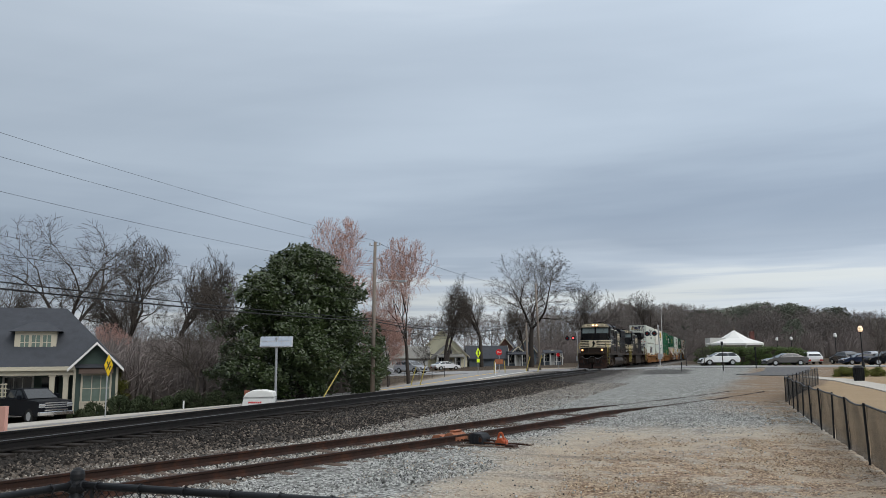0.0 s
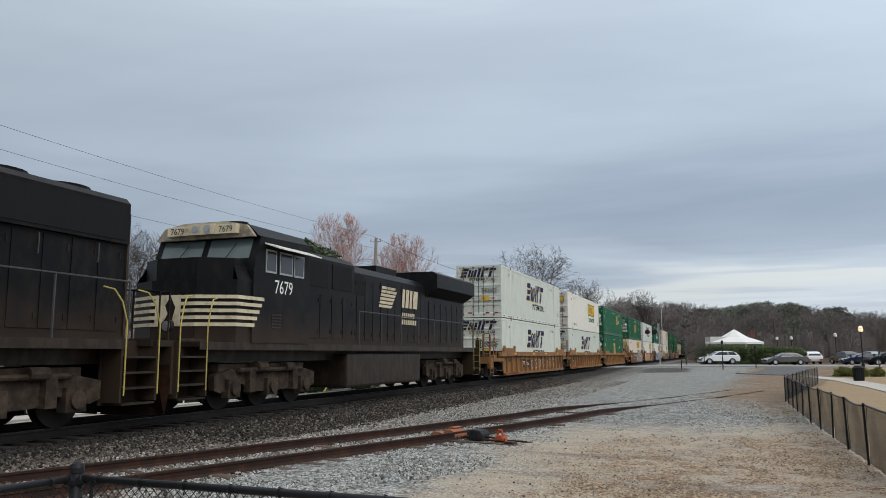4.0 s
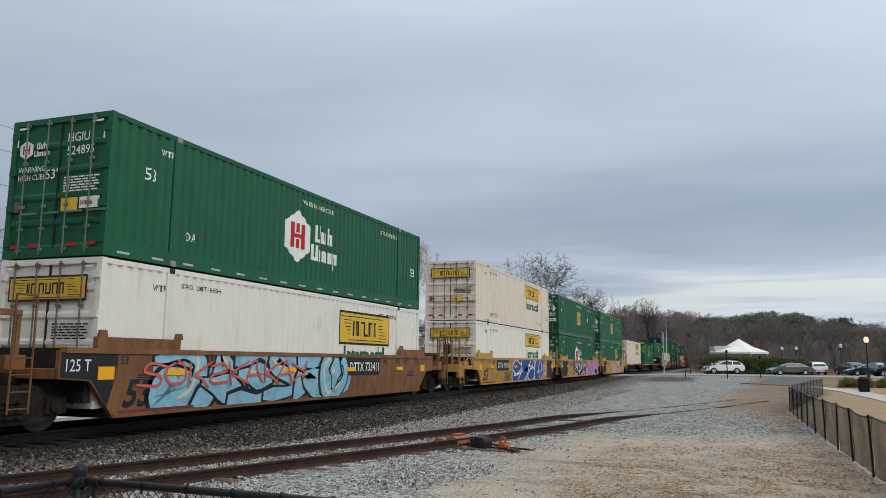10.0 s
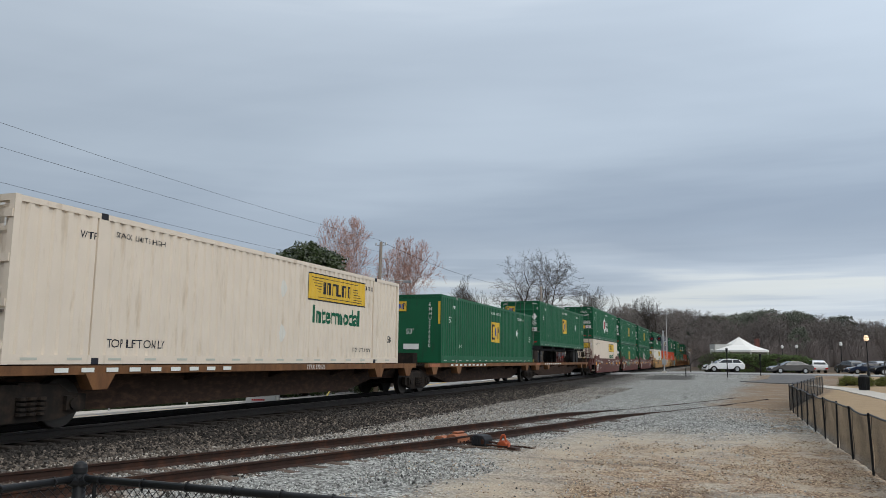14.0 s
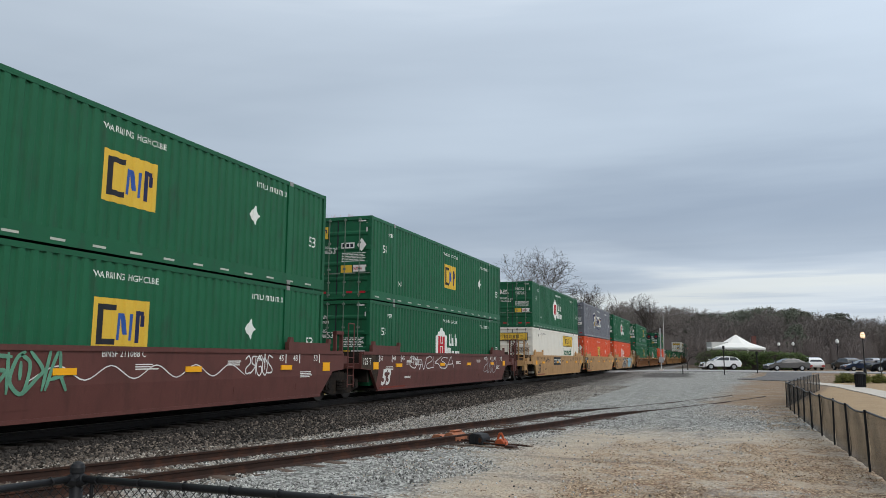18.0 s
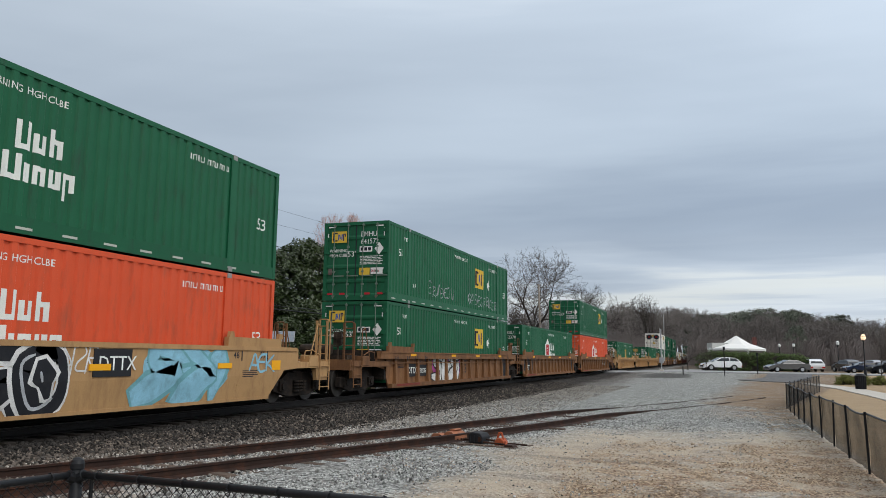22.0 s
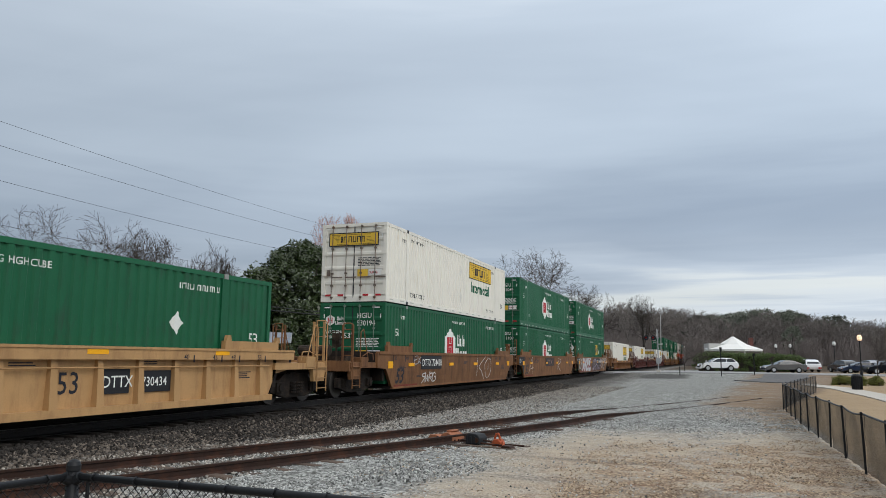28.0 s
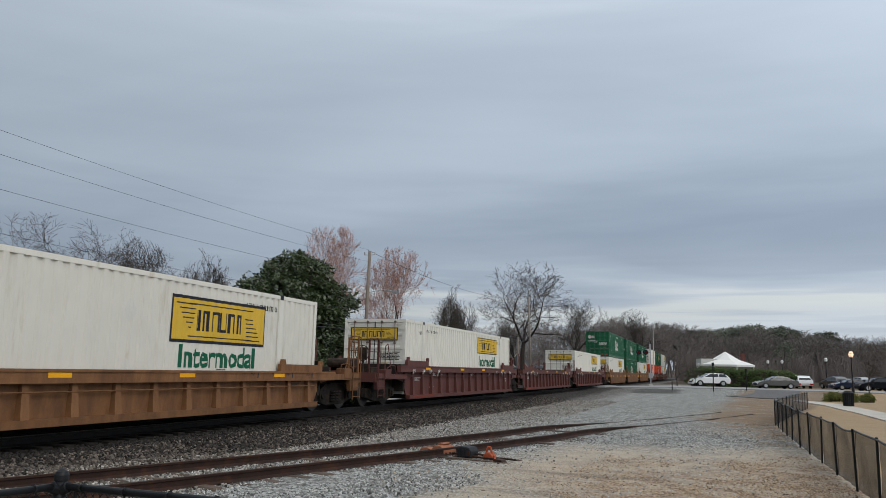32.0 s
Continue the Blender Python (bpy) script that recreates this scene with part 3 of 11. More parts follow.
    wob = math_("ADD", wob, math_("MULTIPLY", math_("SUBTRACT", mid, 0.5), 4))
    # gravel yard beside the spur; bare dirt close by; mulch along the fence
    ahead = math_("ADD", sep.outputs["Y"], math_("MULTIPLY", wob, 0.9))
    nearby = math_("SUBTRACT", 1, span(ahead, 17.5, 22.0))
    off_spur = span(math_("ADD", math_("SUBTRACT", sep.outputs["X"], math_("MULTIPLY", sep.outputs["Y"], 0.06)), math_("MULTIPLY", wob, 0.35)), 6.9, 8.6)
    col = two(gravel, dirt, math_("MULTIPLY", nearby, off_spur))
    by_fence = span(math_("ADD", math_("SUBTRACT", sep.outputs["X"], math_("MULTIPLY", math_("MAXIMUM", math_("SUBTRACT", sep.outputs["Y"], 33), 0), 0.1)), math_("MULTIPLY", wob, 0.3)), 11.3, 13.2)
    stretch = math_("MAXIMUM", span(sep.outputs["Y"], 23.5, 26), math_("SUBTRACT", 1, span(sep.outputs["Y"], 16.5, 18.5)))
    close = math_("MULTIPLY", math_("SUBTRACT", 1, span(math_("ADD", sep.outputs["Y"], math_("MULTIPLY", wob, 0.6)), 12.5, 18)), span(math_("ADD", sep.outputs["X"], math_("MULTIPLY", wob, 0.5)), 8.6, 11.0))
    patch = math_("ADD", math_("MULTIPLY", span(noise_at(1.7, 6, 0.7), 0.42, 0.56), 0.75), 0.15)
    where_ = math_("MULTIPLY", math_("MAXIMUM", math_("MULTIPLY", by_fence, stretch), close), patch)
    col = two(col, mulch, where_)
    col = two(col, (0.12, 0.095, 0.075), math_("MULTIPLY", math_("MULTIPLY", span(noise_at(0.6, 4, 0.6), 0.6, 0.7), nearby), 0.4))
    # wheel tracks and damp streaks across the yard
    tracks_ = N.new("ShaderNodeMapping"); tracks_.inputs["Scale"].default_value = (0.16, 1.5, 1)
    tracks_.inputs["Rotation"].default_value = (0, 0, radians(8))
    Lk.new(co.outputs["Object"], tracks_.inputs[0])
    col = two(col, (0.13, 0.125, 0.115), math_("MULTIPLY", span(noise_at(0.8, 4, 0.6, tracks_.outputs[0]), 0.56, 0.72), 0.55))
    far_dirt = math_("MULTIPLY", span(math_("ADD", sep.outputs["Y"], math_("MULTIPLY", wob, 1.5)), 27, 36), span(math_("ADD", math_("SUBTRACT", sep.outputs["X"], math_("MULTIPLY", math_("MAXIMUM", math_("SUBTRACT", sep.outputs["Y"], 33), 0), 0.08)), math_("MULTIPLY", wob, 0.35)), 10.6, 12.6))
    thatch = two((0.13, 0.085, 0.055), (0.33, 0.24, 0.155), noise_at(11, 5, 0.75))
    col = two(col, thatch, math_("MULTIPLY", far_dirt, math_("ADD", math_("MULTIPLY", span(noise_at(0.7, 5, 0.65), 0.36, 0.56), 0.55), 0.35)))
    damp = math_("MULTIPLY", math_("MULTIPLY", span(math_("ADD", sep.outputs["Y"], wob), 66, 68.5), math_("SUBTRACT", 1, span(math_("ADD", sep.outputs["Y"], wob), 75, 77))), math_("MULTIPLY", span(math_("ADD", sep.outputs["X"], math_("MULTIPLY", wob, 0.3)), 5.2, 6), math_("SUBTRACT", 1, span(math_("ADD", sep.outputs["X"], math_("MULTIPLY", wob, 0.3)), 9.2, 10.2))))
    col = two(col, (0.06, 0.057, 0.055), math_("MULTIPLY", damp, 0.85))
    # the lawn beyond the fence, and all that lies far off
    fence_line = math_("SUBTRACT", sep.outputs["X"], math_("MULTIPLY", math_("MAXIMUM", math_("SUBTRACT", sep.outputs["Y"], 31), 0), 0.175))
    col = two(col, straw, span(math_("ADD", fence_line, math_("MULTIPLY", wob, 0.04)), 14.4, 14.8))
    col = two(col, dirt, span(math_("MULTIPLY", sep.outputs["X"], -1), 3.4, 5.5))
    litter = two((0.045, 0.035, 0.025), (0.11, 0.08, 0.052), fine)
    col = two(col, litter, span(math_("ADD", math_("MULTIPLY", sep.outputs["X"], -1), math_("MULTIPLY", wob, 0.2)), 13, 17))
    col = two(col, litter, span(sep.outputs["Y"], 96, 112))
    # dark main-line ballast
    near = math_("ADD", math_("ABSOLUTE", sep.outputs["X"], 0), math_("MULTIPLY", math_("SUBTRACT", mid, 0.5), 2.2))
    near = math_("SUBTRACT", near, math_("MULTIPLY", span(sep.outputs["Y"], 9, 17), 1.0))
    dark = two((0.01, 0.0085, 0.0075), (0.07, 0.062, 0.055), span(cells.outputs["Color"], 0.1, 0.95))
    middling = two((0.035, 0.032, 0.029), (0.26, 0.245, 0.225), span(cells.outputs["Color"], 0.1, 0.95))
    col = two(middling, col, span(near, 3.4, 5.6))
    col = two(dark, col, span(near, 2.0, 3.3))
    Lk.new(col, b.inputs["Base Color"])
    bp = N.new("ShaderNodeBump")
    bp.inputs["Strength"].default_value, bp.inputs["Distance"].default_value = 0.8, 0.05
    Lk.new(math_("ADD", cells.outputs["Distance"], fine), bp.inputs["Height"])
    Lk.new(bp.outputs[0], b.inputs["Normal"])
    return m


def build_ground():
    xs = steps([(-1500, -200, 130), (-200, -40, 16), (-40, -6, 2), (-6, 4, 0.35), (4, 16, 0.5), (16, 60, 3), (60, 200, 20), (200, 1500, 130)])
    ys = steps([(-300, -20, 40), (-20, 4, 3), (4, 40, 0.6), (40, 110, 2), (110, 300, 12), (300, 1000, 70), (1000, 3600, 400)])
    verts, faces = [], []
    for y in ys:
        for x in xs:
            z = ground_z(x, y)
            if abs(x) < 60 and y < 110:
                z += 0.03 * (noise.noise(Vector((x * 0.7, y * 0.7, 0))) + 0.5 * noise.noise(Vector((x * 2.3, y * 2.3, 5)))) * (1 if abs(x) > 1.6 else 0.3)
            verts.append((x, y, z))
    w = len(xs)
    for j in range(len(ys) - 1):
        for i in range(w - 1):
            faces.append((j * w + i, j * w + i + 1, (j + 1) * w + i + 1, (j + 1) * w + i))
    me = bpy.data.meshes.new("ground")
    me.from_pydata(verts, [], faces)
    me.materials.append(ground_material())
    me.polygons.foreach_set("use_smooth", [True] * len(me.polygons))
    tagged(new("ground", me), "gravel yard, dry grass and leaf litter", "ground", kind="structure")


def sheet(name, outline, lift, material, label, category, cut=3.0):
    """A paved area laid over the ground: outline of (x, y), a little above the sheet, with a real edge."""
    bm = bmesh.new()
    f = bm.faces.new([bm.verts.new((x, y, 0)) for x, y in outline])
    lo = [min(p[i] for p in outline) for i in (0, 1)]
    hi = [max(p[i] for p in outline) for i in (0, 1)]
    for axis in (0, 1):
        c = lo[axis] + cut
        while c < hi[axis]:
            no = Vector((1, 0, 0)) if axis == 0 else Vector((0, 1, 0))
            bmesh.ops.bisect_plane(bm, geom=list(bm.verts) + list(bm.edges) + list(bm.faces), plane_co=no * c, plane_no=no)
            c += cut
    bmesh.ops.triangulate(bm, faces=list(bm.faces))
    for v in bm.verts:
        v.co.z = ground_z(v.co.x, v.co.y) + lift
    r = bmesh.ops.extrude_face_region(bm, geom=list(bm.faces))
    for v in [g for g in r["geom"] if isinstance(g, bmesh.types.BMVert)]:
        v.co.z -= lift + 0.15
    ob = new(name, mesh_of(name, bm, material))
    return tagged(ob, label, category, kind="structure")


build_ground()
ROAD = [(-6.2, 79), (-6.6, 60), (-9.2, 44), (-11.5, 30), (-13.0, 18), (-14, 2), (-22, 2), (-21, 18), (-19.5, 30), (-17, 44), (-13.5, 60), (-13.2, 79)]
sheet("road_street", ROAD, 0.05, M["asphalt"], "worn grey asphalt street beside the railway", "road")
sheet("road_crossing", [(-60, 79), (-2.2, 79), (-2.2, 88), (-60, 88)], 0.06, M["asphalt"], "asphalt street leading to the level crossing", "road", 2)
sheet("road_crossing_east", [(2.2, 79.5), (90, 79.5), (90, 88.5), (2.2, 88.5)], 0.06, M["asphalt"], "asphalt street beyond the level crossing", "road", 2)
sheet("road_apron", [(13.4, 66.0), (15.2, 63.6), (17.0, 63.0), (19.0, 69), (20.2, 79.5), (16.4, 79.5), (15.8, 73), (14.6, 68)], 0.05, M["fresh"], "dark asphalt apron beside the street", "road", 2)
sheet("pavement_walk", [(19.2, 30), (20.7, 30), (20.9, 45), (20.4, 56), (18.4, 62), (17.6, 61), (19.0, 54), (19.3, 45)], 0.05, M["concrete"], "pale concrete footpath across the lawn", "pavement", 2)
sheet("pavement_drive", [(-21.5, 22), (-13.4, 22), (-11.8, 33), (-11.9, 37), (-40, 30), (-40, 24)], 0.07, M["concrete"], "pale concrete driveway in front of the green house", "pavement", 2)


def build_tracks():
    # main line: steel rails, sleepers and level-crossing panels
    main = thing("railway_track", pose(0, 0, 0), "main-line track with worn steel rails on dark sleepers", "track", kind="structure")
    profile = [(-0.07, -0.17), (0.07, -0.17), (0.07, -0.155), (0.012, -0.13), (0.012, -0.045), (0.037, -0.035), (0.037, 0.0), (-0.037, 0.0), (-0.037, -0.035), (-0.012, -0.045), (-0.012, -0.13), (-0.07, -0.155)]
    for x in (-0.752, 0.752):
        bm = bmesh.new()
        prism(bm, [(x + u, w - 0.002) for u, w in profile], "y", -150, 1200)
        part("rail", bm, M["main_rail"], main)
        bm = bmesh.new()
        box(bm, x - 0.03, x + 0.03, -150, 1200, -0.001, 0.002)
        part("rail_head", bm, M["rail_top"], main, "polished running surface")
    bm = bmesh.new()
    bevelled(bm_box(bm, -1.3, 1.3, -0.115, 0.115, -0.38, -0.175), 0.012, 1)
    me = mesh_of("sleeper", bm, M["tie"])
    rng = random.Random(4)
    for i in range(150):
        o = new("sleeper", me)
        o.parent = main
        o.matrix_basis = pose(rng.uniform(-0.04, 0.04), 4 + i * 0.52 + rng.uniform(-0.03, 0.03), rng.uniform(-0.012, 0.008), 0, 0, rng.uniform(-1.2, 1.2))
    for x0, x1 in ((-2.25, -0.86), (-0.64, 0.64), (0.86, 2.25)):
        bm = bmesh.new()
        box(bm, x0, x1, 79, 88.5, -0.1, 0.012)
        part("crossing_panel", bm, M["asphalt"], main, "asphalt crossing panel")


def bm_box(bm, *a):
    box(bm, *a)
    return bm


SPUR = [(2, 2.0), (6, 3.3), (8, 3.98), (15, 6.3), (20, 7.7), (24, 8.45), (27, 9.2), (30, 10.2), (33, 11.3), (37, 12.6), (42, 14.0)]


def spur_x(y):
    for (a, p), (b, q) in zip(SPUR, SPUR[1:]):
        if y <= b:
            return p + (q - p) * (y - a) / (b - a)
    return SPUR[-1][1]


def build_spur():
    spur = thing("spur_track", pose(0, 0, 0), "rusty disused spur track sinking into gravel", "track", kind="structure")
    ys = steps([(3, 40, 0.5)])
    profile = [(-0.065, -0.15), (0.065, -0.15), (0.03, -0.12), (0.012, -0.11), (0.012, -0.04), (0.035, -0.03), (0.035, 0.0), (-0.035, 0.0), (-0.035, -0.03), (-0.012, -0.04), (-0.012, -0.11), (-0.03, -0.12)]
    for side in (-0.755, 0.755):
        bm = bmesh.new()
        prev = None
        for y in ys:
            sl = (spur_x(y + 0.6) - spur_x(y - 0.6)) / 1.2
            n = Vector((1, -sl, 0)).normalized()
            c = Vector((spur_x(y), y, -0.25 - 0.152 * ramp(y, 21.5, 29))) + n * side
            ring = [bm.verts.new(c + n * u + Vector((0, 0, w))) for u, w in profile]
            if prev:
                for i in range(len(ring)):
                    bm.faces.new((prev[i], prev[(i + 1) % len(ring)], ring[(i + 1) % len(ring)], ring[i]))
            prev = ring
        part("rail", bm, M["rail"], spur)
    bm = bmesh.new()
    bevelled(bm_box(bm, -1.22, 1.22, -0.1, 0.1, -0.2, 0.0), 0.02, 1)
    me = mesh_of("sleeper", bm, M["old_tie"])
    rng = random.Random(8)
    y = 4.0
    while y < 24:
        sl = (spur_x(y + 0.6) - spur_x(y - 0.6)) / 1.2
        o = new("sleeper", me)
        o.parent = spur
        o.matrix_basis = pose(spur_x(y) + rng.uniform(-0.08, 0.08), y, -0.402 + rng.uniform(-0.035, 0.016), 0, rng.uniform(-1, 1), -math.degrees(math.atan(sl)) + rng.uniform(-3, 3))
        y += 0.53


build_tracks()
build_spur()

# ---- the train ----
# Things of the train have their origin on the track's centre line at their front end; +y runs back along the train.
TRAIN = []
CL, CW, CH = 16.15, 1.295, 2.85


def ride(ob, s, z=0.0):
    TRAIN.append((ob, s, z))
    return ob


FOLD = 0.036


def corr(y):
    """Depth of a container's corrugated side wall at y along it."""
    for p in (0.0, 1.98, 14.17, CL):
        if abs(y - p) < 0.13:
            return 0.0
    k = (y / 0.282) % 1.0
    if k < 0.42:
        return -0.008
    if k < 0.54:
        return -0.008 - FOLD * (k - 0.42) / 0.12
    if k < 0.88:
        return -0.008 - FOLD
    return -0.008 - FOLD + FOLD * (k - 0.88) / 0.12


def corr_breaks():
    ys = set()
    i = 0
    while i * 0.282 < CL:
        for k in (0.0, 0.42, 0.54, 0.88):
            ys.add(round((i + k) * 0.282, 4))
        i += 1
    for p in (0.0, 1.98, 14.17, CL):
        for d in (-0.1302, -0.1298, 0.1298, 0.1302):
            ys.add(round(p + d, 4))
    return sorted(v for v in ys if 0 < v < CL)


BREAKS = corr_breaks()


def painted(bm, y, z, x=CW):
    """Lay a flat design (its x along the wall, its y up) onto the corrugated side, following every fold."""
    on_side(bm, 0, y, z)
    lo, hi = min(v.co.y for v in bm.verts), max(v.co.y for v in bm.verts)
    for c in BREAKS:
        if lo < c < hi:
            bmesh.ops.bisect_plane(bm, geom=list(bm.verts) + list(bm.edges) + list(bm.faces), plane_co=(0, c, 0), plane_no=(0, 1, 0))
    for v in bm.verts:
        v.co.x = x + corr(v.co.y) + 0.004
    return bm


def polys(*shapes):
    bm = bmesh.new()
    for s in shapes:
        bm.faces.new([bm.verts.new((u, w, 0)) for u, w in s])
    return bm


def rect(u0, u1, w0, w1):
    return [(u0, w0), (u1, w0), (u1, w1), (u0, w1)]


def slab(u, w, wd, ht, k=0.0):
    """A leaning bar."""
    return [(u, w), (u + wd, w), (u + wd + k * ht, w + ht), (u + k * ht, w + ht)]


def logo_winged(parent, y, z, wide=3.72, tall=0.8, corrugated=True, back=None, border=0.04):
    """Yellow oblong with a dark border, a dark wordmark of bars and two swept wings."""
    def lay(bm):
        return painted(bm, y, z) if corrugated else on_end(bm, y, -0.012, z)
    def up(bm, d):
        if corrugated:
            painted(bm, y, z)
            for v in bm.verts:
                v.co.x += d
        else:
            on_end(bm, y, -0.012 - d, z)
        return bm
    part("logo_panel", lay(polys(rect(0, wide, 0, tall))), M["ink"], parent, "dark border of the yellow panel")
    part("logo_field", up(polys(rect(border, wide - border, border, tall - border)), 0.003), back or M["gold"], parent, "plain yellow sign panel")
    bars = []
    u = 0.24
    h0, h1 = 0.27, 0.72
    for wd, foot in ((0.04, 1), (0.065, 0), (0.07, 0), (0.07, 1), (0.075, 0), (0.06, 0)):
        bars += stub(u * wide, h0 * tall, wd * wide, (h1 - h0) * tall, 0.018 * wide, foot)
        u += wd + (0.035 if wd < 0.068 and foot == 0 and u < 0.4 else 0.016)
    for i in range(6):
        bars.append(rect((0.05 + 0.022 * i) * wide, (0.23 - 0.006 * i) * wide, (0.82 - 0.1 * i) * tall, (0.845 - 0.1 * i) * tall))
        bars.append(rect((0.78 - 0.006 * i) * wide, (0.95 - 0.022 * i) * wide, (0.12 + 0.1 * i) * tall, (0.145 + 0.1 * i) * tall))
    bars.append(rect(0.16 * wide, 0.84 * wide, 0.83 * tall, 0.855 * tall))
    bars.append(rect(0.16 * wide, 0.84 * wide, 0.13 * tall, 0.155 * tall))
    part("logo_mark", up(polys(*bars), 0.006), M["ink"], parent, "dark plain bars on the panel")


def stub(u, w, wd, ht, t, foot):
    """One plain arch of a wordmark: two uprights bridged at the top or at the foot."""
    bridge = rect(u + t, u + wd - t, w, w + t) if foot else rect(u + t, u + wd - t, w + ht - t, w + ht)
    return [rect(u, u + t, w, w + ht), rect(u + wd - t, u + wd, w, w + ht), bridge]


def logo_square(parent, y, z, k=1.0, corrugated=True):
    """Yellow oblong with a dark bracket shape and blue block shapes."""
    def lay(bm, d):
        if corrugated:
            painted(bm, y, z)
            for v in bm.verts:
                v.co.x += d
        else:
            on_end(bm, y, -0.012 - d, z)
        return bm
    part("logo_panel", lay(polys(rect(0, 1.36 * k, 0, 0.93 * k)), 0), M["gold"], parent, "plain yellow oblong")
    part("logo_mark", lay(polys(rect(0.12 * k, 0.24 * k, 0.12 * k, 0.82 * k), rect(0.24 * k, 0.53 * k, 0.72 * k, 0.82 * k), rect(0.24 * k, 0.53 * k, 0.12 * k, 0.22 * k)), 0.003), M["ink"], parent, "dark bracket of plain bars")
    part("logo_mark", lay(polys(slab(0.56 * k, 0.2 * k, 0.1 * k, 0.48 * k, 0.05), slab(0.74 * k, 0.3 * k, 0.08 * k, 0.38 * k, -0.2), slab(0.86 * k, 0.2 * k, 0.1 * k, 0.48 * k, 0.05)), 0.003), M["blue"], parent, "blue slanting bars")
    part("logo_mark", lay(polys(rect(1.02 * k, 1.12 * k, 0.16 * k, 0.74 * k), rect(1.12 * k, 1.25 * k, 0.66 * k, 0.74 * k), rect(1.18 * k, 1.26 * k, 0.46 * k, 0.66 * k)), 0.003), M["navy"], parent, "dark blue bars")


def logo_hex(parent, y, z, k=1.0, corrugated=True):
    """White six-sided badge with red bars, and a white wordmark of plain arches."""
    def lay(bm, d):
        if corrugated:
            painted(bm, y, z)
            for v in bm.verts:
                v.co.x += d
        else:
            on_end(bm, y, -0.012 - d, z)
        return bm
    part("logo_badge", lay(polys([(0, 0.34 * k), (0.59 * k, 0), (1.18 * k, 0.34 * k), (1.18 * k, 1.0 * k), (0.59 * k, 1.34 * k), (0, 1.0 * k)]), 0), M["pale"], parent, "white six-sided badge")
    part("logo_mark", lay(polys(rect(0.27 * k, 0.4 * k, 0.36 * k, 1.0 * k), rect(0.53 * k, 0.64 * k, 0.36 * k, 0.6 * k), rect(0.53 * k, 0.64 * k, 0.76 * k, 1.0 * k), rect(0.78 * k, 0.91 * k, 0.36 * k, 1.0 * k), rect(0.4 * k, 0.78 * k, 0.63 * k, 0.73 * k)), 0.003), M["red"], parent, "dark red bars")
    bars, u = [], 1.5 * k
    for wd, ht, foot in ((0.27, 0.46, 1), (0.24, 0.31, 1), (0.26, 0.31, 0)):
        bars += stub(u, 0.66 * k, wd * k, ht * k, 0.085 * k, foot)
        u += (wd + 0.05) * k
    bars.append(rect(u - 0.31 * k, u - 0.225 * k, 0.97 * k, 1.12 * k))
    u = 1.3 * k
    for wd, lo, ht, foot in ((0.32, 0.16, 0.42, 1), (0.13, 0.16, 0.3, 0), (0.25, 0.16, 0.3, 0), (0.24, 0.16, 0.3, 1), (0.24, 0.16, 0.3, 0)):
        bars += stub(u, lo * k, wd * k, ht * k, min(0.085, wd / 2.2) * k, foot)
        u += (wd + 0.045) * k
    bars.append(rect(u - 0.285 * k, u - 0.2 * k, 0.0, 0.16 * k))
    part("logo_wordmark", lay(polys(*bars), 0), M["pale"], parent, "plain white bars and arches")


def logo_slant(parent, y, z, k=1.0, material=None, corrugated=True):
    """Big wordmark of slanting blocks."""
    def lay(bm, d):
        if corrugated:
            painted(bm, y, z)
            for v in bm.verts:
                v.co.x += d
        else:
            on_end(bm, y, -0.012 - d, z)
        return bm
    a = 0.3
    def shapes(du=0, dw=0):
        s = []
        for u, w, wd, ht in ((0, 0, 0.66, 0.26), (0, 0.35, 0.68, 0.24), (0, 0.7, 0.74, 0.26), (0.84, 0.0, 0.24, 0.8), (1.16, 0, 0.24, 0.72), (1.48, 0, 0.26, 0.8),
                             (1.92, 0, 0.26, 0.96), (2.34, 0.0, 0.28, 0.96), (2.66, 0.7, 0.36, 0.26), (3.14, 0.7, 0.74, 0.26), (3.22, 0, 0.28, 0.62)):
            s.append(slab((u + w * a + du) * k, (w + dw) * k, wd * k, ht * k, a))
        return s
    for_shadow = 0.004 if corrugated else 0.001
    part("logo_shadow", lay(polys(*shapes(-0.03, -0.04)), for_shadow), M["gold"], parent, "yellow shadow of the slanting blocks")
    part("logo_mark", lay(polys(*shapes()), 0.007), material or M["navy"], parent, "plain slanting dark blocks")


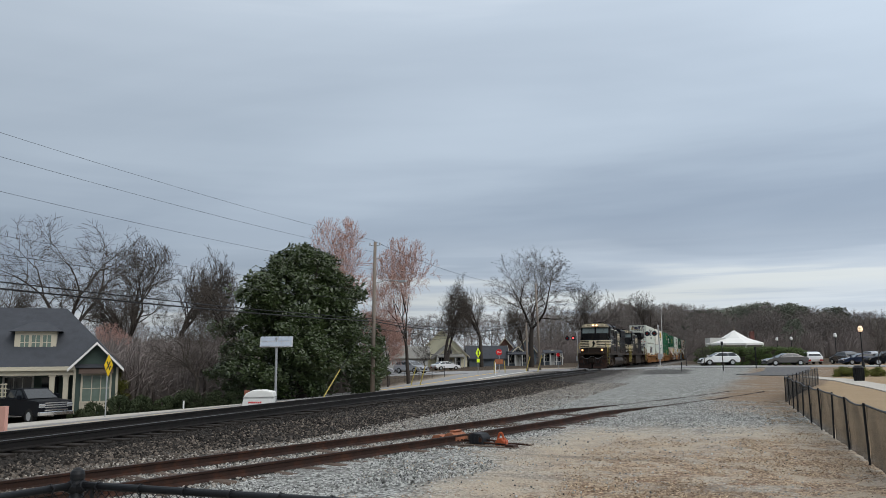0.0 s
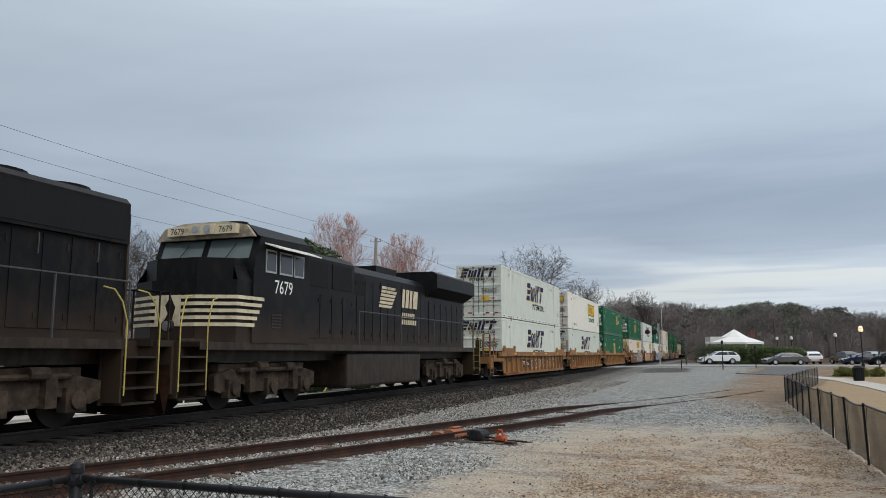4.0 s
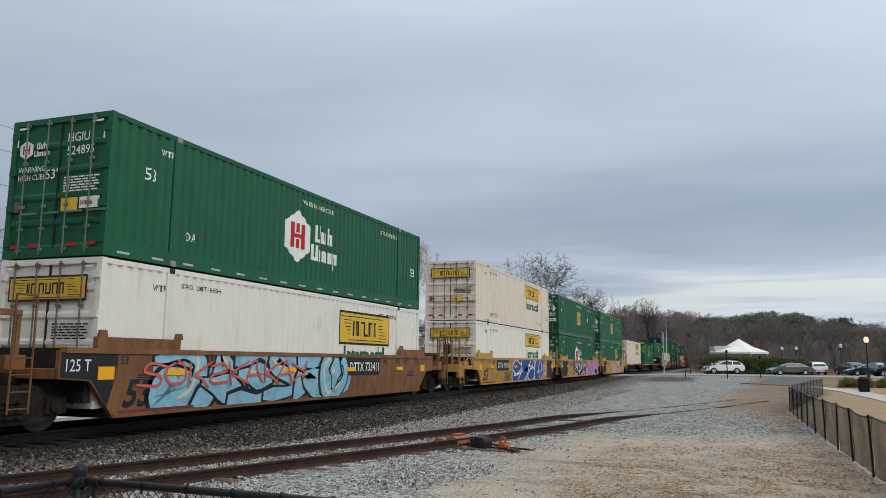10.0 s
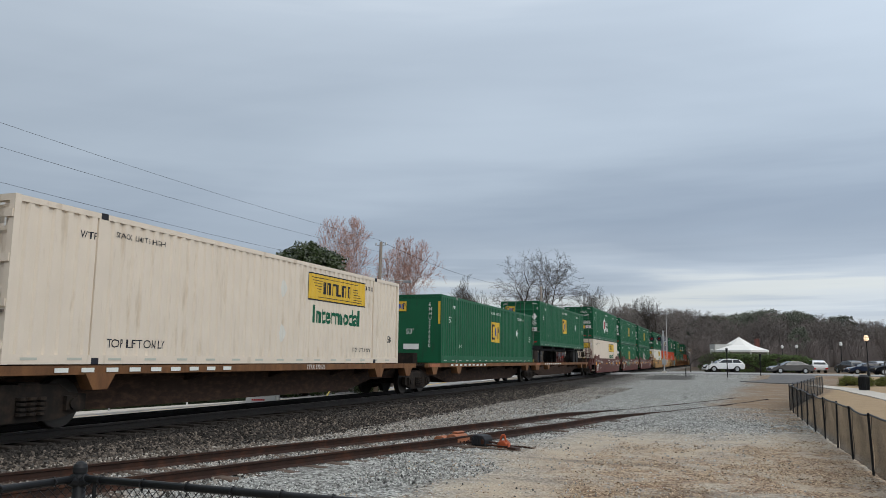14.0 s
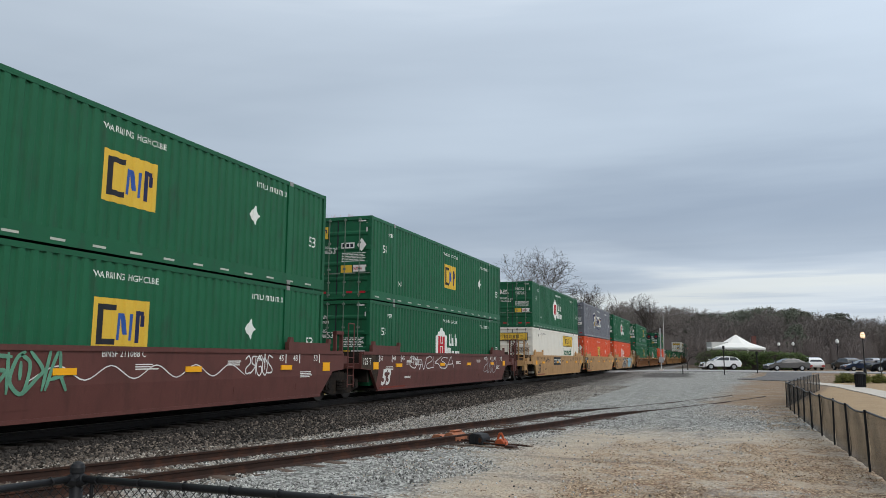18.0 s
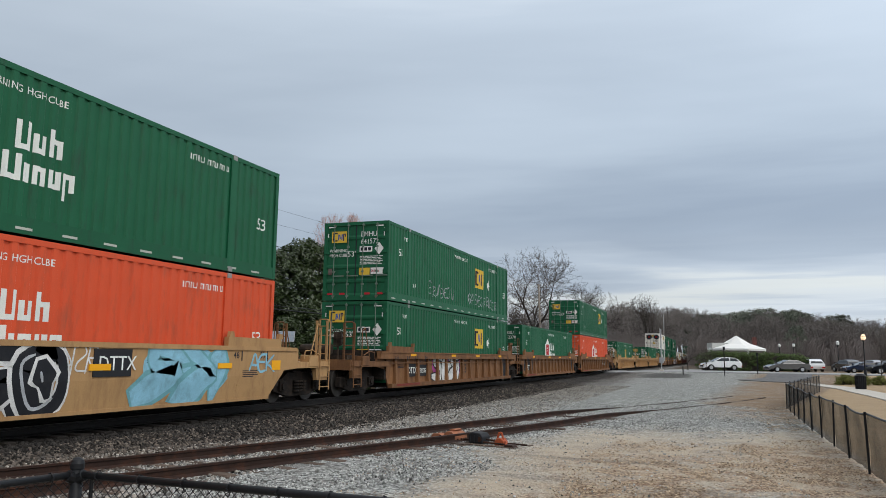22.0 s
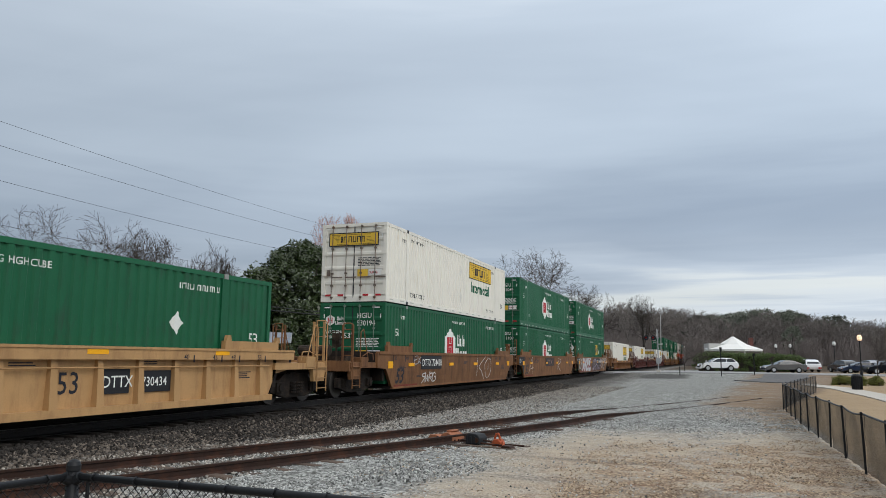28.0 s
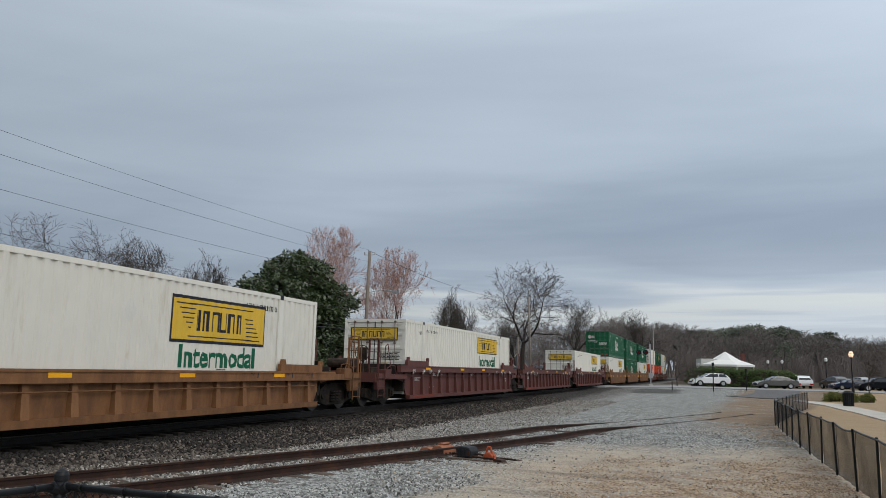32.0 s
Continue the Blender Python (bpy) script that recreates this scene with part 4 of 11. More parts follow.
def container(livery, low=False):
    """A 53-foot container, doors to the front; returned with its paint, ready to be copied."""
    paint = {"W": "white", "S": "pale_white", "G": "green", "E": "green", "O": "orange", "P": "orange", "Y": "grey", "F": "green", "w": "white", "C": "cream_white", "N": "green", "e": "green"}[livery]
    label = {"W": "white corrugated 53-foot container with yellow panel", "S": "white corrugated container with slanting navy blocks", "G": "green corrugated container with white six-sided badge",
             "E": "green corrugated container with yellow square", "O": "orange-red corrugated container with white badge", "P": "orange-red corrugated container with yellow square",
             "Y": "grey corrugated container with navy blocks", "F": "green corrugated container with plain front wall",
             "w": "white corrugated 53-foot container with bordered yellow panel", "N": "plain green corrugated container with white diamond placard", "C": "faded cream corrugated container with yellow panel", "e": "green corrugated container with yellow square near the rear"}[livery]
    c = thing("shipping_container", pose(0, 0, 0), label, "container", "containers on the train")
    P = M[paint]
    light = "white" in paint
    ink = M["ink"] if light else M["pale"]
    # roof, floor, side walls
    bm = bmesh.new()
    ys = [0.05] + [v for v in BREAKS if 0.05 < v < CL - 0.05] + [CL - 0.05]
    for sx in (-1, 1):
        prev = None
        for y in ys:
            x = sx * (CW + corr(y) - 0.002)
            cur = (bm.verts.new((x, y, 0.16)), bm.verts.new((x, y, 2.76)))
            if prev:
                bm.faces.new((prev[0], cur[0], cur[1], prev[1]))
            prev = cur
    part("side_wall", bm, P, c)
    bm = bmesh.new()
    box(bm, -CW + 0.03, CW - 0.03, 0.06, CL - 0.06, 2.79, 2.82)
    for i in range(28):
        y = 0.5 + i * 0.55
        box(bm, -CW + 0.12, CW - 0.12, y, y + 0.28, 2.82, 2.838)
    part("roof", bm, P, c)
    bm = bmesh.new()
    box(bm, -CW + 0.05, CW - 0.05, 0.06, CL - 0.06, 0.04, 0.14)
    box(bm, -CW + 0.02, CW - 0.02, CL - 0.09, CL - 0.03, 0.14, 2.79)
    part("floor", bm, M["charcoal"], c)
    # corner posts, rails, lifting castings
    bm = bmesh.new()
    box(bm, -0.065, 0.065, 0, 0.12, 0, CH)
    corner = mesh_of("corner_post", bm, P)
    bm = bmesh.new()
    box(bm, -0.065, 0.065, 0, 0.16, 0, CH)
    lift = mesh_of("lifting_post", bm, P)
    bm = bmesh.new()
    box(bm, -0.038, 0.038, 0.12, CL - 0.12, 0.005, 0.3 if livery in "EeFNGO" else 0.17)
    low_rail = mesh_of("bottom_rail", bm, P)
    bm = bmesh.new()
    box(bm, -0.038, 0.038, 0.12, CL - 0.12, 2.74, CH - 0.006)
    high_rail = mesh_of("top_rail", bm, P)
    bm = bmesh.new()
    box(bm, -0.082, 0.082, -0.085, 0.085, 0, 0.12)
    cast = mesh_of("corner_casting", bm, M["ink"] if light else M["steel"])

    def put(me, m):
        o = new(me.name, me)
        o.parent, o.matrix_basis = c, m
    for sx in (-1, 1):
        for y in (0.0, CL - 0.12):
            put(corner, pose(sx * (CW - 0.065), y, 0))
        for y in (1.9, 14.09):
            put(lift, pose(sx * (CW - 0.065), y, 0))
        put(low_rail, pose(sx * (CW - 0.042), 0, 0))
        put(high_rail, pose(sx * (CW - 0.042), 0, 0))
    for y in (1.98, 14.17):
        for z in (0.0, CH - 0.118):
            put(cast, pose(CW - 0.078, y, z))
    put(cast, pose(-CW + 0.078, 1.98, CH - 0.118))
    for z0, z1, nm in ((0, 0.15, "door_sill"), (2.735, CH, "door_header")):
        bm = bmesh.new()
        box(bm, -CW + 0.13, CW - 0.13, 0.0, 0.1, z0, z1)
        part(nm, bm, P, c)
    # doors with lock rods
    if livery == "F":
        bm = bmesh.new()
        box(bm, -CW + 0.1, CW - 0.1, 0.02, 0.06, 0.12, 2.76)
        part("front_wall", bm, P, c)
        part("warning_strip", polys_end([rect(-1.25, -1.15, 1.6, 2.55), rect(1.15, 1.25, 1.6, 2.55)], -0.006), M["gold"], c, "yellow warning strips")
        logo_square(c, -0.9, 2.15, 0.45, False)
        for i, ch in enumerate("EMHU276660"):
            part("lettering", on_end(word_bm(ch, 0.15), 0.72, -0.012, 2.35 - i * 0.19), ink, c)
        part("lettering", on_end(word_bm("53'", 0.22), -0.3, -0.012, 1.2), ink, c, "white number 53")
        part("sticker", polys_end([rect(-0.4, 0.3, 0.55, 0.78)], -0.013), M["tape"], c, "pale weight sticker")
        part("placard", polys_end([[(-0.85, 1.5), (-0.62, 1.78), (-0.85, 2.06), (-1.08, 1.78)]], -0.013), M["tape"], c, "white diamond placard")
    else:
        for sx in (-1, 1):
            bm = bmesh.new()
            x0, x1 = sorted((sx * 0.012, sx * (CW - 0.13)))
            prev = None
            zz = [0.14, 0.16]
            for i in range(5):
                b0 = 0.2 + i * 0.525
                zz += [b0, b0 + 0.06, b0 + 0.4, b0 + 0.46]
            zz += [2.745]
            for j, z in enumerate(zz):
                k = (j - 2) % 4
                y = 0.045 if 2 <= j < len(zz) - 1 and k in (1, 2) else 0.015
                cur = (bm.verts.new((x0, y, z)), bm.verts.new((x1, y, z)))
                if prev:
                    bm.faces.new((prev[0], prev[1], cur[1], cur[0]))
                prev = cur
            d = part("door", bm, P, c)
            for x in (sx * 0.3, sx * 0.86):
                bm = bmesh.new()
                tube(bm, (x, -0.03, 0.06), (x, -0.03, 2.8), 0.016, n=6)
                for z in (0.12, 0.55, 1.0, 1.9, 2.7):
                    box(bm, x - 0.045, x + 0.045, -0.04, 0.02, z, z + 0.06)
                box(bm, x - 0.02, x + 0.42, -0.05, -0.02, 0.86, 0.9)
                part("lock_rod", bm, M["rod_dark"] if light else M["rod_green"], d, "steel lock rod")
            for z in (0.25, 0.95, 1.7, 2.45):
                bm = bmesh.new()
                box(bm, *sorted((sx * (CW - 0.2), sx * (CW - 0.02))), -0.025, 0.02, z, z + 0.14)
                part("hinge", bm, P, d)
        bm = bmesh.new()
        box(bm, -0.012, 0.012, 0.006, 0.05, 0.14, 2.74)
        part("door_seal", bm, M["ink"], c, "black rubber seal")
    # reflective strips along the lower rail
    bm = bmesh.new()
    y = 0.35
    while y < CL - 0.3:
        on = polys(rect(0, 0.34, 0, 0.045))
        on_side(on, CW + 0.001, y, 0.075)
        tmp = bpy.data.meshes.new("t"); on.to_mesh(tmp); on.free(); bm.from_mesh(tmp); bpy.data.meshes.remove(tmp)
        y += 0.98
    tagged(part("reflective_strip", bm, M["faded_red"] if livery == "S" else M["dull_tape"], c), "small reflective strips", kind="stuff")
    # markings on the side
    side = []
    if livery in "WwC":
        if livery != "w":
            logo_winged(c, 9.68, 1.8)
        else:
            logo_winged(c, 9.65, 1.42, 3.75, 1.05, border=0.07)
        part("lettering", painted(word_bm("Intermodal", 0.5, 0.98, True), 10.0, 0.89 if livery == "w" else 1.18), M["grass_green"], c, "green word Intermodal")
        part("lettering", painted(word_bm("TOP LIFT ONLY", 0.13), 12.6, 0.36), ink, c, "small dark lettering")
        part("lettering", painted(word_bm("STACK LIMIT 5 HIGH", 0.11), 2.3, 2.45), ink, c, "small dark lettering")
        part("lettering", painted(word_bm("TOP LIFT ONLY", 0.17), 2.25, 0.32), ink, c, "small dark lettering")
        for z in (0.55, 1.75):
            part("placard_holder", painted(polys([(0.22, 0), (0.4, 0.25), (0.22, 0.5), (0.04, 0.25)]), 8.2, z), M["holder"], c, "pale diamond placard holder")
        logo_winged(c, -1.02, 2.02, 2.0, 0.5, corrugated=False)
    elif livery == "S":
        logo_slant(c, 5.85, 1.3, 1.13)
        part("lettering", painted(word_bm("INTERMODAL", 0.36, 1.12, True), 7.35, 0.8), ink, c, "dark word INTERMODAL")
        logo_slant(c, -1.05, 2.2, 0.5, corrugated=False)
        part("lettering", on_end(word_bm("INTERMODAL", 0.16, 1.1), -0.55, -0.012, 2.0), ink, c, "dark word INTERMODAL")
    elif livery == "Y":
        def shield(k):
            return [(0.62 + (u - 0.62) * k, 0.75 + (w - 0.75) * k) for u, w in ((0.62, 0), (1.05, 0.35), (1.22, 0.8), (1.24, 1.36), (0.95, 1.4), (0.62, 1.5), (0.3, 1.4), (0.0, 1.36), (0.02, 0.8), (0.2, 0.35))]
        part("logo_shield", painted(polys(shield(1.0)), 5.2, 0.78), M["pale"], c, "white shield shape")
        part("logo_shield", painted(polys(shield(0.9)), 5.2, 0.78, CW + 0.003), M["navy"], c, "navy shield field")
        part("logo_stripe", painted(polys([(0.45, 0.25), (0.85, 0.32), (1.1, 0.8), (1.1, 1.3), (0.85, 1.0), (0.7, 0.6)]), 5.2, 0.78, CW + 0.006), M["gold"], c, "gold stripe")
        part("logo_stripe", painted(polys([(0.25, 0.85), (0.5, 1.2), (0.95, 1.02), (0.62, 0.9), (0.85, 0.6), (0.5, 0.7)]), 5.2, 0.78, CW + 0.009), M["pale"], c, "white slash")
        part("logo_backing", painted(polys([(0.0, -0.06), (3.0, -0.06), (3.45, 0.86), (0.12, 0.86)]), 6.62, 1.12), M["pale"], c, "white backing of the slanting blocks")
        logo_slant(c, 6.75, 1.14, 0.8)
        logo_slant(c, -1.05, 2.2, 0.5, corrugated=False)
        part("lettering", painted(word_bm("INTERMODAL", 0.24, 1.25), 6.6, 0.78), M["navy"], c, "dark word INTERMODAL")
    elif livery in "GO":
        logo_hex(c, 6.42, 0.72, 1.1)
        logo_hex(c, -1.05, 2.02, 0.3, False)
    elif livery in "EPFeN":
        if livery != "N":
            logo_square(c, 10.25 if livery == "e" else 7.34, 1.34 if livery == "e" else 1.02, 1.0 if livery == "e" else 1.1)
        part("placard", painted(polys([(0.21, 0), (0.42, 0.26), (0.21, 0.52), (0, 0.26)]), 12.28, 1.36), M["pale"], c, "white diamond placard")
        if livery != "F":
            logo_square(c, -0.98, 2.1, 0.45, False)
            part("placard", polys_end([[(0.93, 1.62), (1.11, 1.85), (0.93, 2.08), (0.75, 1.85)]], -0.013), M["tape"], c, "scuffed white diamond placard")
            part("sticker", polys_end([rect(0.16, 0.66, 1.74, 1.94)], -0.011), M["tape"], c, "white sticker with dark bars")
            part("sticker_mark", polys_end([rect(0.2 + 0.15 * i, 0.31 + 0.15 * i, 1.78, 1.9) for i in range(3)], -0.015), M["ink"], c)
    if not light:
        part("lettering", painted(word_bm("WARNING HIGH CUBE", 0.13, 0.95), 7.3, 2.42), ink, c, "small white words")
        part("lettering", painted(word_bm("DA", 0.2, 0.9), 2.35, 0.62), ink, c, "small white letters")
        part("lettering", painted(word_bm("53", 0.27), 1.0, 1.7), ink, c, "white number 53")
        part("lettering", painted(word_bm("53", 0.3), 15.2, 1.2), ink, c, "white number 53")
        if livery != "F":
            part("lettering", on_end(word_bm("WARNING", 0.12, 0.9), -1.05, -0.01, 1.75), ink, c, "white lettering")
            part("lettering", on_end(word_bm("HIGH CUBE", 0.12, 0.85), -1.05, -0.01, 1.58), ink, c, "white lettering")
            part("lettering", on_end(word_bm("53'", 0.2), -0.32, -0.01, 1.58), ink, c, "white number 53")
    else:
        part("lettering", painted(word_bm("53", 0.24), 15.2, 0.7), ink, c, "dark number 53")
    part("lettering", painted(word_bm("WTP", 0.14), 1.42, 2.32), ink, c)
    marks = []
    for i in range(10):
        u = 12.5 + i * 0.135 + (0.12 if i > 3 else 0)
        marks += stub(u, 2.38, 0.09, 0.13, 0.022, i % 3 == 0)
    bars = polys(*marks)
    tagged(part("serial_mark", painted(bars, 0, 0), ink, c), "unreadable serial marks", kind="stuff")
    # doors: data plates and stickers
    if livery != "F":
        sh = []
        for i in range(6):
            u = 0.18
            while u < 1.0:
                w = 0.06 + 0.05 * ((i * 7 + int(u * 31)) % 3)
                sh.append(rect(u, min(1.08, u + w), 1.56 - i * 0.055, 1.588 - i * 0.055))
                u += w + 0.03
        part("data_plate", polys_end(sh, -0.01), ink, c, "small unreadable data lines")
        part("sticker", polys_end([rect(0.16, 0.58, 0.9, 1.16)], -0.013), M["gold"], c, "yellow warning sticker")
        part("sticker", polys_end([rect(0.62, 1.12, 0.93, 1.16)], -0.012), M["tape"], c, "pale weight sticker")
        part("lettering", on_end(word_bm("24,000 lbs", 0.09, 0.62, True), 0.64, -0.016, 1.0), M["red"], c, "red words on the weight sticker")
        part("sticker", polys_end([rect(-1.08, -0.93, 0.94, 1.16)], -0.012), M["rod_dark"], c, "small brown sticker")
        tagged(part("corner_strip", polys_end([rect(-1.12, -0.84, 2.66, 2.7), rect(0.8, 1.08, 2.66, 2.7), rect(-1.14, -1.1, 2.3, 2.6), rect(1.1, 1.14, 2.3, 2.6)], -0.01), M["tape"], c), "pale reflective strips", kind="stuff")
        bm = polys_end([rect(sx * x - 0.11, sx * x + 0.11, 0.2, 0.27) for x in (0.5, 1.0) for sx in (-1, 1)], -0.008)
        tagged(part("reflective_strip", bm, M["red"], c), "red reflective strips", kind="stuff")
    return c


def polys_end(shapes, y):
    return on_end(polys(*shapes), 0, y, 0)


CONTAINERS = {}
NUMBER = {}


def load(livery, s, z, number=""):
    if livery not in CONTAINERS:
        CONTAINERS[livery] = ob = container(livery)
    else:
        ob = copy_thing(CONTAINERS[livery], pose(0, 0, 0))
    if number:
        ink = M["ink"] if livery in "WwSC" else M["pale"]
        rows = number.split(" ")
        NUMBER[ob] = (rows, ink)
    return ride(ob, s, z)


def finish_numbers():
    for ob, (rows, ink) in NUMBER.items():
        for i, r in enumerate(rows):
            part("lettering", on_end(word_bm(r, 0.19, 0.9), 0.2, -0.014, 2.3 - i * 0.27), ink, ob, "container number")


# ---- bogies and well cars ----
def bogie_bm():
    frame_bm, wheels, treads = bmesh.new(), bmesh.new(), bmesh.new()
    tube(wheels, (-0.06, 0, 0), (0.08, 0, 0), 0.455, n=28)
    tube(wheels, (-0.08, 0, 0), (-0.05, 0, 0), 0.485, n=28)
    tube(wheels, (0.08, 0, 0), (0.1, 0, 0), 0.2, 0.14, n=16)
    tube(treads, (0.075, 0, 0), (0.086, 0, 0), 0.458, 0.44, n=28)
    for sx in (-1, 1):
        x0, x1 = sorted((sx * 0.93, sx * 1.08))
        prism(frame_bm, [(-1.25, 0.34), (-1.05, 0.3), (-0.55, 0.18), (0.55, 0.18), (1.05, 0.3), (1.25, 0.34), (1.25, 0.62), (0.85, 0.66), (0.6, 0.82), (-0.6, 0.82), (-0.85, 0.66), (-1.25, 0.62)], "x", x0, x1)
        for i in range(4):
            z = 0.3 + i * 0.085
            for y in (-0.2, 0.0, 0.2):
                tube(frame_bm, (sx * 1.13, y, z), (sx * 1.13, y, z + 0.05), 0.09, n=8)
        for y in (-0.89, 0.89):
            box(frame_bm, *sorted((sx * 1.0, sx * 1.16)), y - 0.16, y + 0.16, 0.34, 0.6)
            tube(frame_bm, (sx * 1.1, y, 0.46), (sx * 1.2, y, 0.46), 0.1, n=10)
    box(frame_bm, -1.05, 1.05, -0.22, 0.22, 0.5, 0.85)
    for y in (-0.89, 0.89):
        tube(frame_bm, (-0.8, y, 0.46), (0.8, y, 0.46), 0.08, n=8)
    return mesh_of("bogie", frame_bm, M["truck"]), mesh_of("wheel", wheels, M["wheel"]), mesh_of("tread", treads, M["tread"])


BOGIE = bogie_bm()


def bogie(parent, y):
    o = new("bogie", BOGIE[0]); o.parent = parent; o.matrix_basis = pose(0, y, 0)
    for sx in (-1, 1):
        for a in (-0.89, 0.89):
            for me in BOGIE[1:]:
                w = new(me.name, me)
                w.parent, w.matrix_basis = o, pose(sx * 0.74, a, 0.46, 0, 0, 0 if sx > 0 else 180)


CREASE, LEAN = 0.8, 0.08


def bend(bm, sx=1):
    """Below its crease a smooth car side leans inwards; whatever is painted on it follows."""
    bmesh.ops.bisect_plane(bm, geom=list(bm.verts) + list(bm.edges) + list(bm.faces), plane_co=(0, 0, CREASE), plane_no=(0, 0, 1))
    for v in bm.verts:
        if v.co.z < CREASE:
            v.co.x -= sx * LEAN * (CREASE - v.co.z)
    return bm


def side_text(parent, text, size, y, z, ink, x, label="", wide=0.95):
    bm = on_side(word_bm(text, size, wide), x, y, z)
    if "smooth" in parent.get("label", ""):
        bend(bm)
    part("lettering", bm, ink, parent, label or "stencilled lettering")


def well_car(style, paint, first, last, seed=0):
    """One unit of a well car; y = 0 is the container's front end. style: 'smooth' or 'ribbed'. first/last: the unit ends in a coupler there."""
    names = {"yellow": "yellow", "bright": "bright yellow", "tan": "tan yellow", "worn": "weathered yellow-brown", "brown": "boxcar-red"}
    c = thing("well_car", pose(0, 0, 0), "%s %s double-stack well car" % (names[paint], "ribbed-side" if style != "smooth" else "smooth-side"), "railway car", "well cars of the train")
    P = M[paint]
    F0 = -2.9 if first else -1.0
    L1 = CL + 2.9 if last else CL + 1.0
    X = 1.5
    T = 1.19 if style == "ribbed_low" else 1.46
    style = style.split("_")[0]
    for sx in (-1, 1):
        bm = bmesh.new()
        x0, x1 = sorted((sx * (X - 0.1), sx * X))
        if style == "smooth":
            outline = [(-1.0, 0.95), (-0.3, 0.9), (0.35, 0.24), (CL - 0.35, 0.24), (CL + 0.3, 0.9), (CL + 1.0, 0.95), (CL + 1.0, 1.45), (-1.0, 1.45)]
            prism(bm, outline, "x", x0, x1)
            bend(bm, sx)
            chord, foot = bmesh.new(), bmesh.new()
            box(chord, *sorted((sx * (X - 0.12), sx * (X + 0.03))), -0.9, CL + 0.9, 1.4, 1.5)
            box(foot, *sorted((sx * (X - 0.24), sx * (X - 0.02))), 0.35, CL - 0.35, 0.2, 0.27)
        else:
            outline = [(-0.9, 0.95), (-0.25, 0.85), (0.1, 0.26), (CL - 0.1, 0.26), (CL + 0.25, 0.85), (CL + 0.9, 0.95), (CL + 0.9, T - 0.01), (-0.9, T - 0.01)]
            prism(bm, outline, "x", *sorted((sx * (X - 0.19), sx * (X - 0.14))))
            chord, foot = bmesh.new(), bmesh.new()
            prism(chord, [(sx * (X - 0.19), T - 0.25), (sx * (X + 0.02), T - 0.25), (sx * (X + 0.02), T - 0.05), (sx * (X + 0.04), T - 0.05), (sx * (X + 0.04), T), (sx * (X - 0.19), T)], "y", -0.9, CL + 0.9)
            box(foot, *sorted((sx * (X - 0.16), sx * (X + 0.01))), 0.1, CL - 0.1, 0.2, 0.34)
        s = part("side_sill", bm, P, c)
        part("top_chord", chord, P, c)
        part("bottom_chord", foot, P, c)
        if style == "ribbed" and sx > 0:
            bm = bmesh.new()
            flare = [(-0.09, 0.33), (0.1, 0.33), (0.07, T - 0.24), (-0.06, T - 0.24)]
            prism(bm, flare, "x", X - 0.145, X)
            for v in bm.verts:
                if v.co.x > X - 0.01 and v.co.z > 0.5:
                    v.co.x -= 0.06
            rib = mesh_of("rib", bm, P)
            for i in range(15):
                o = new("rib", rib)
                o.parent, o.matrix_basis = s, pose(0, 0.55 + i * (CL - 1.1) / 14, 0)
            bm = bmesh.new()
            tube(bm, (X - 0.05, 0.2, T - 0.4), (X - 0.05, CL - 0.2, T - 0.4), 0.016, n=6)
            part("side_rod", bm, P, s, "thin rod along the side")
        # raised end cheeks with locking brackets
        for y0, y1 in ((-0.15, 2.15), (CL - 2.15, CL + 0.15)):
            bm = bmesh.new()
            zt = T - 0.02 if style == "ribbed" else 1.5
            box(bm, *sorted((sx * (X - 0.13), sx * (X - 0.015))), y0, y1, zt, zt + 0.21)
            for y in (y0 + 0.05, y1 - 0.12):
                prism(bm, [(y, zt + 0.21), (y + 0.2, zt + 0.21), (y + 0.16, zt + 0.34), (y + 0.04, zt + 0.34)], "x", *sorted((sx * (X - 0.11), sx * (X - 0.02))))
            part("end_cheek", bm, P, c)
    # well floor and end platforms
    bm = bmesh.new()
    box(bm, -X + 0.1, X - 0.1, 0.3, CL - 0.3, 0.2, 0.3)
    part("well_floor", bm, M["truck"], c)
    for lo, hi in ((F0, -0.1), (CL + 0.1, L1)):
        bm = bmesh.new()
        box(bm, -X + 0.05, X - 0.05, lo, hi, 0.95, 1.12)
        box(bm, -0.35, 0.35, lo, hi, 0.75, 0.95)
        part("end_platform", bm, P, c)
        bm = bmesh.new()
        box(bm, -X + 0.14, X - 0.14, *((-0.28, -0.12) if hi < 1 else (CL + 0.12, CL + 0.28)), 0.5, 1.5)
        box(bm, -0.9, 0.9, lo + 0.1, hi - 0.1, 0.6, 0.945)
        # dark bogie colour holds the shade under the car end as well as grime
        part("bolster", bm, M["truck"], c, "grime-black bolster")
    # bogies: a unit carries the one at its front; the last one also its rear
    if first:
        bogie(c, -1.75)
        ends(c, P, -1)
    else:
        bogie(c, -1.62)
        gap_frame(c, P, -1.62)
    if last:
        bogie(c, CL + 1.75)
        ends(c, P, 1)
    return c


def ladder(bm, x, y0, y1, z0, z1, n):
    for y in (y0, y1):
        tube(bm, (x, y, z0), (x, y, z1), 0.018, n=5)
    for i in range(n):
        z = z0 + (z1 - z0) * (i + 0.3) / n
        tube(bm, (x, y0, z), (x, y1, z), 0.014, n=5)


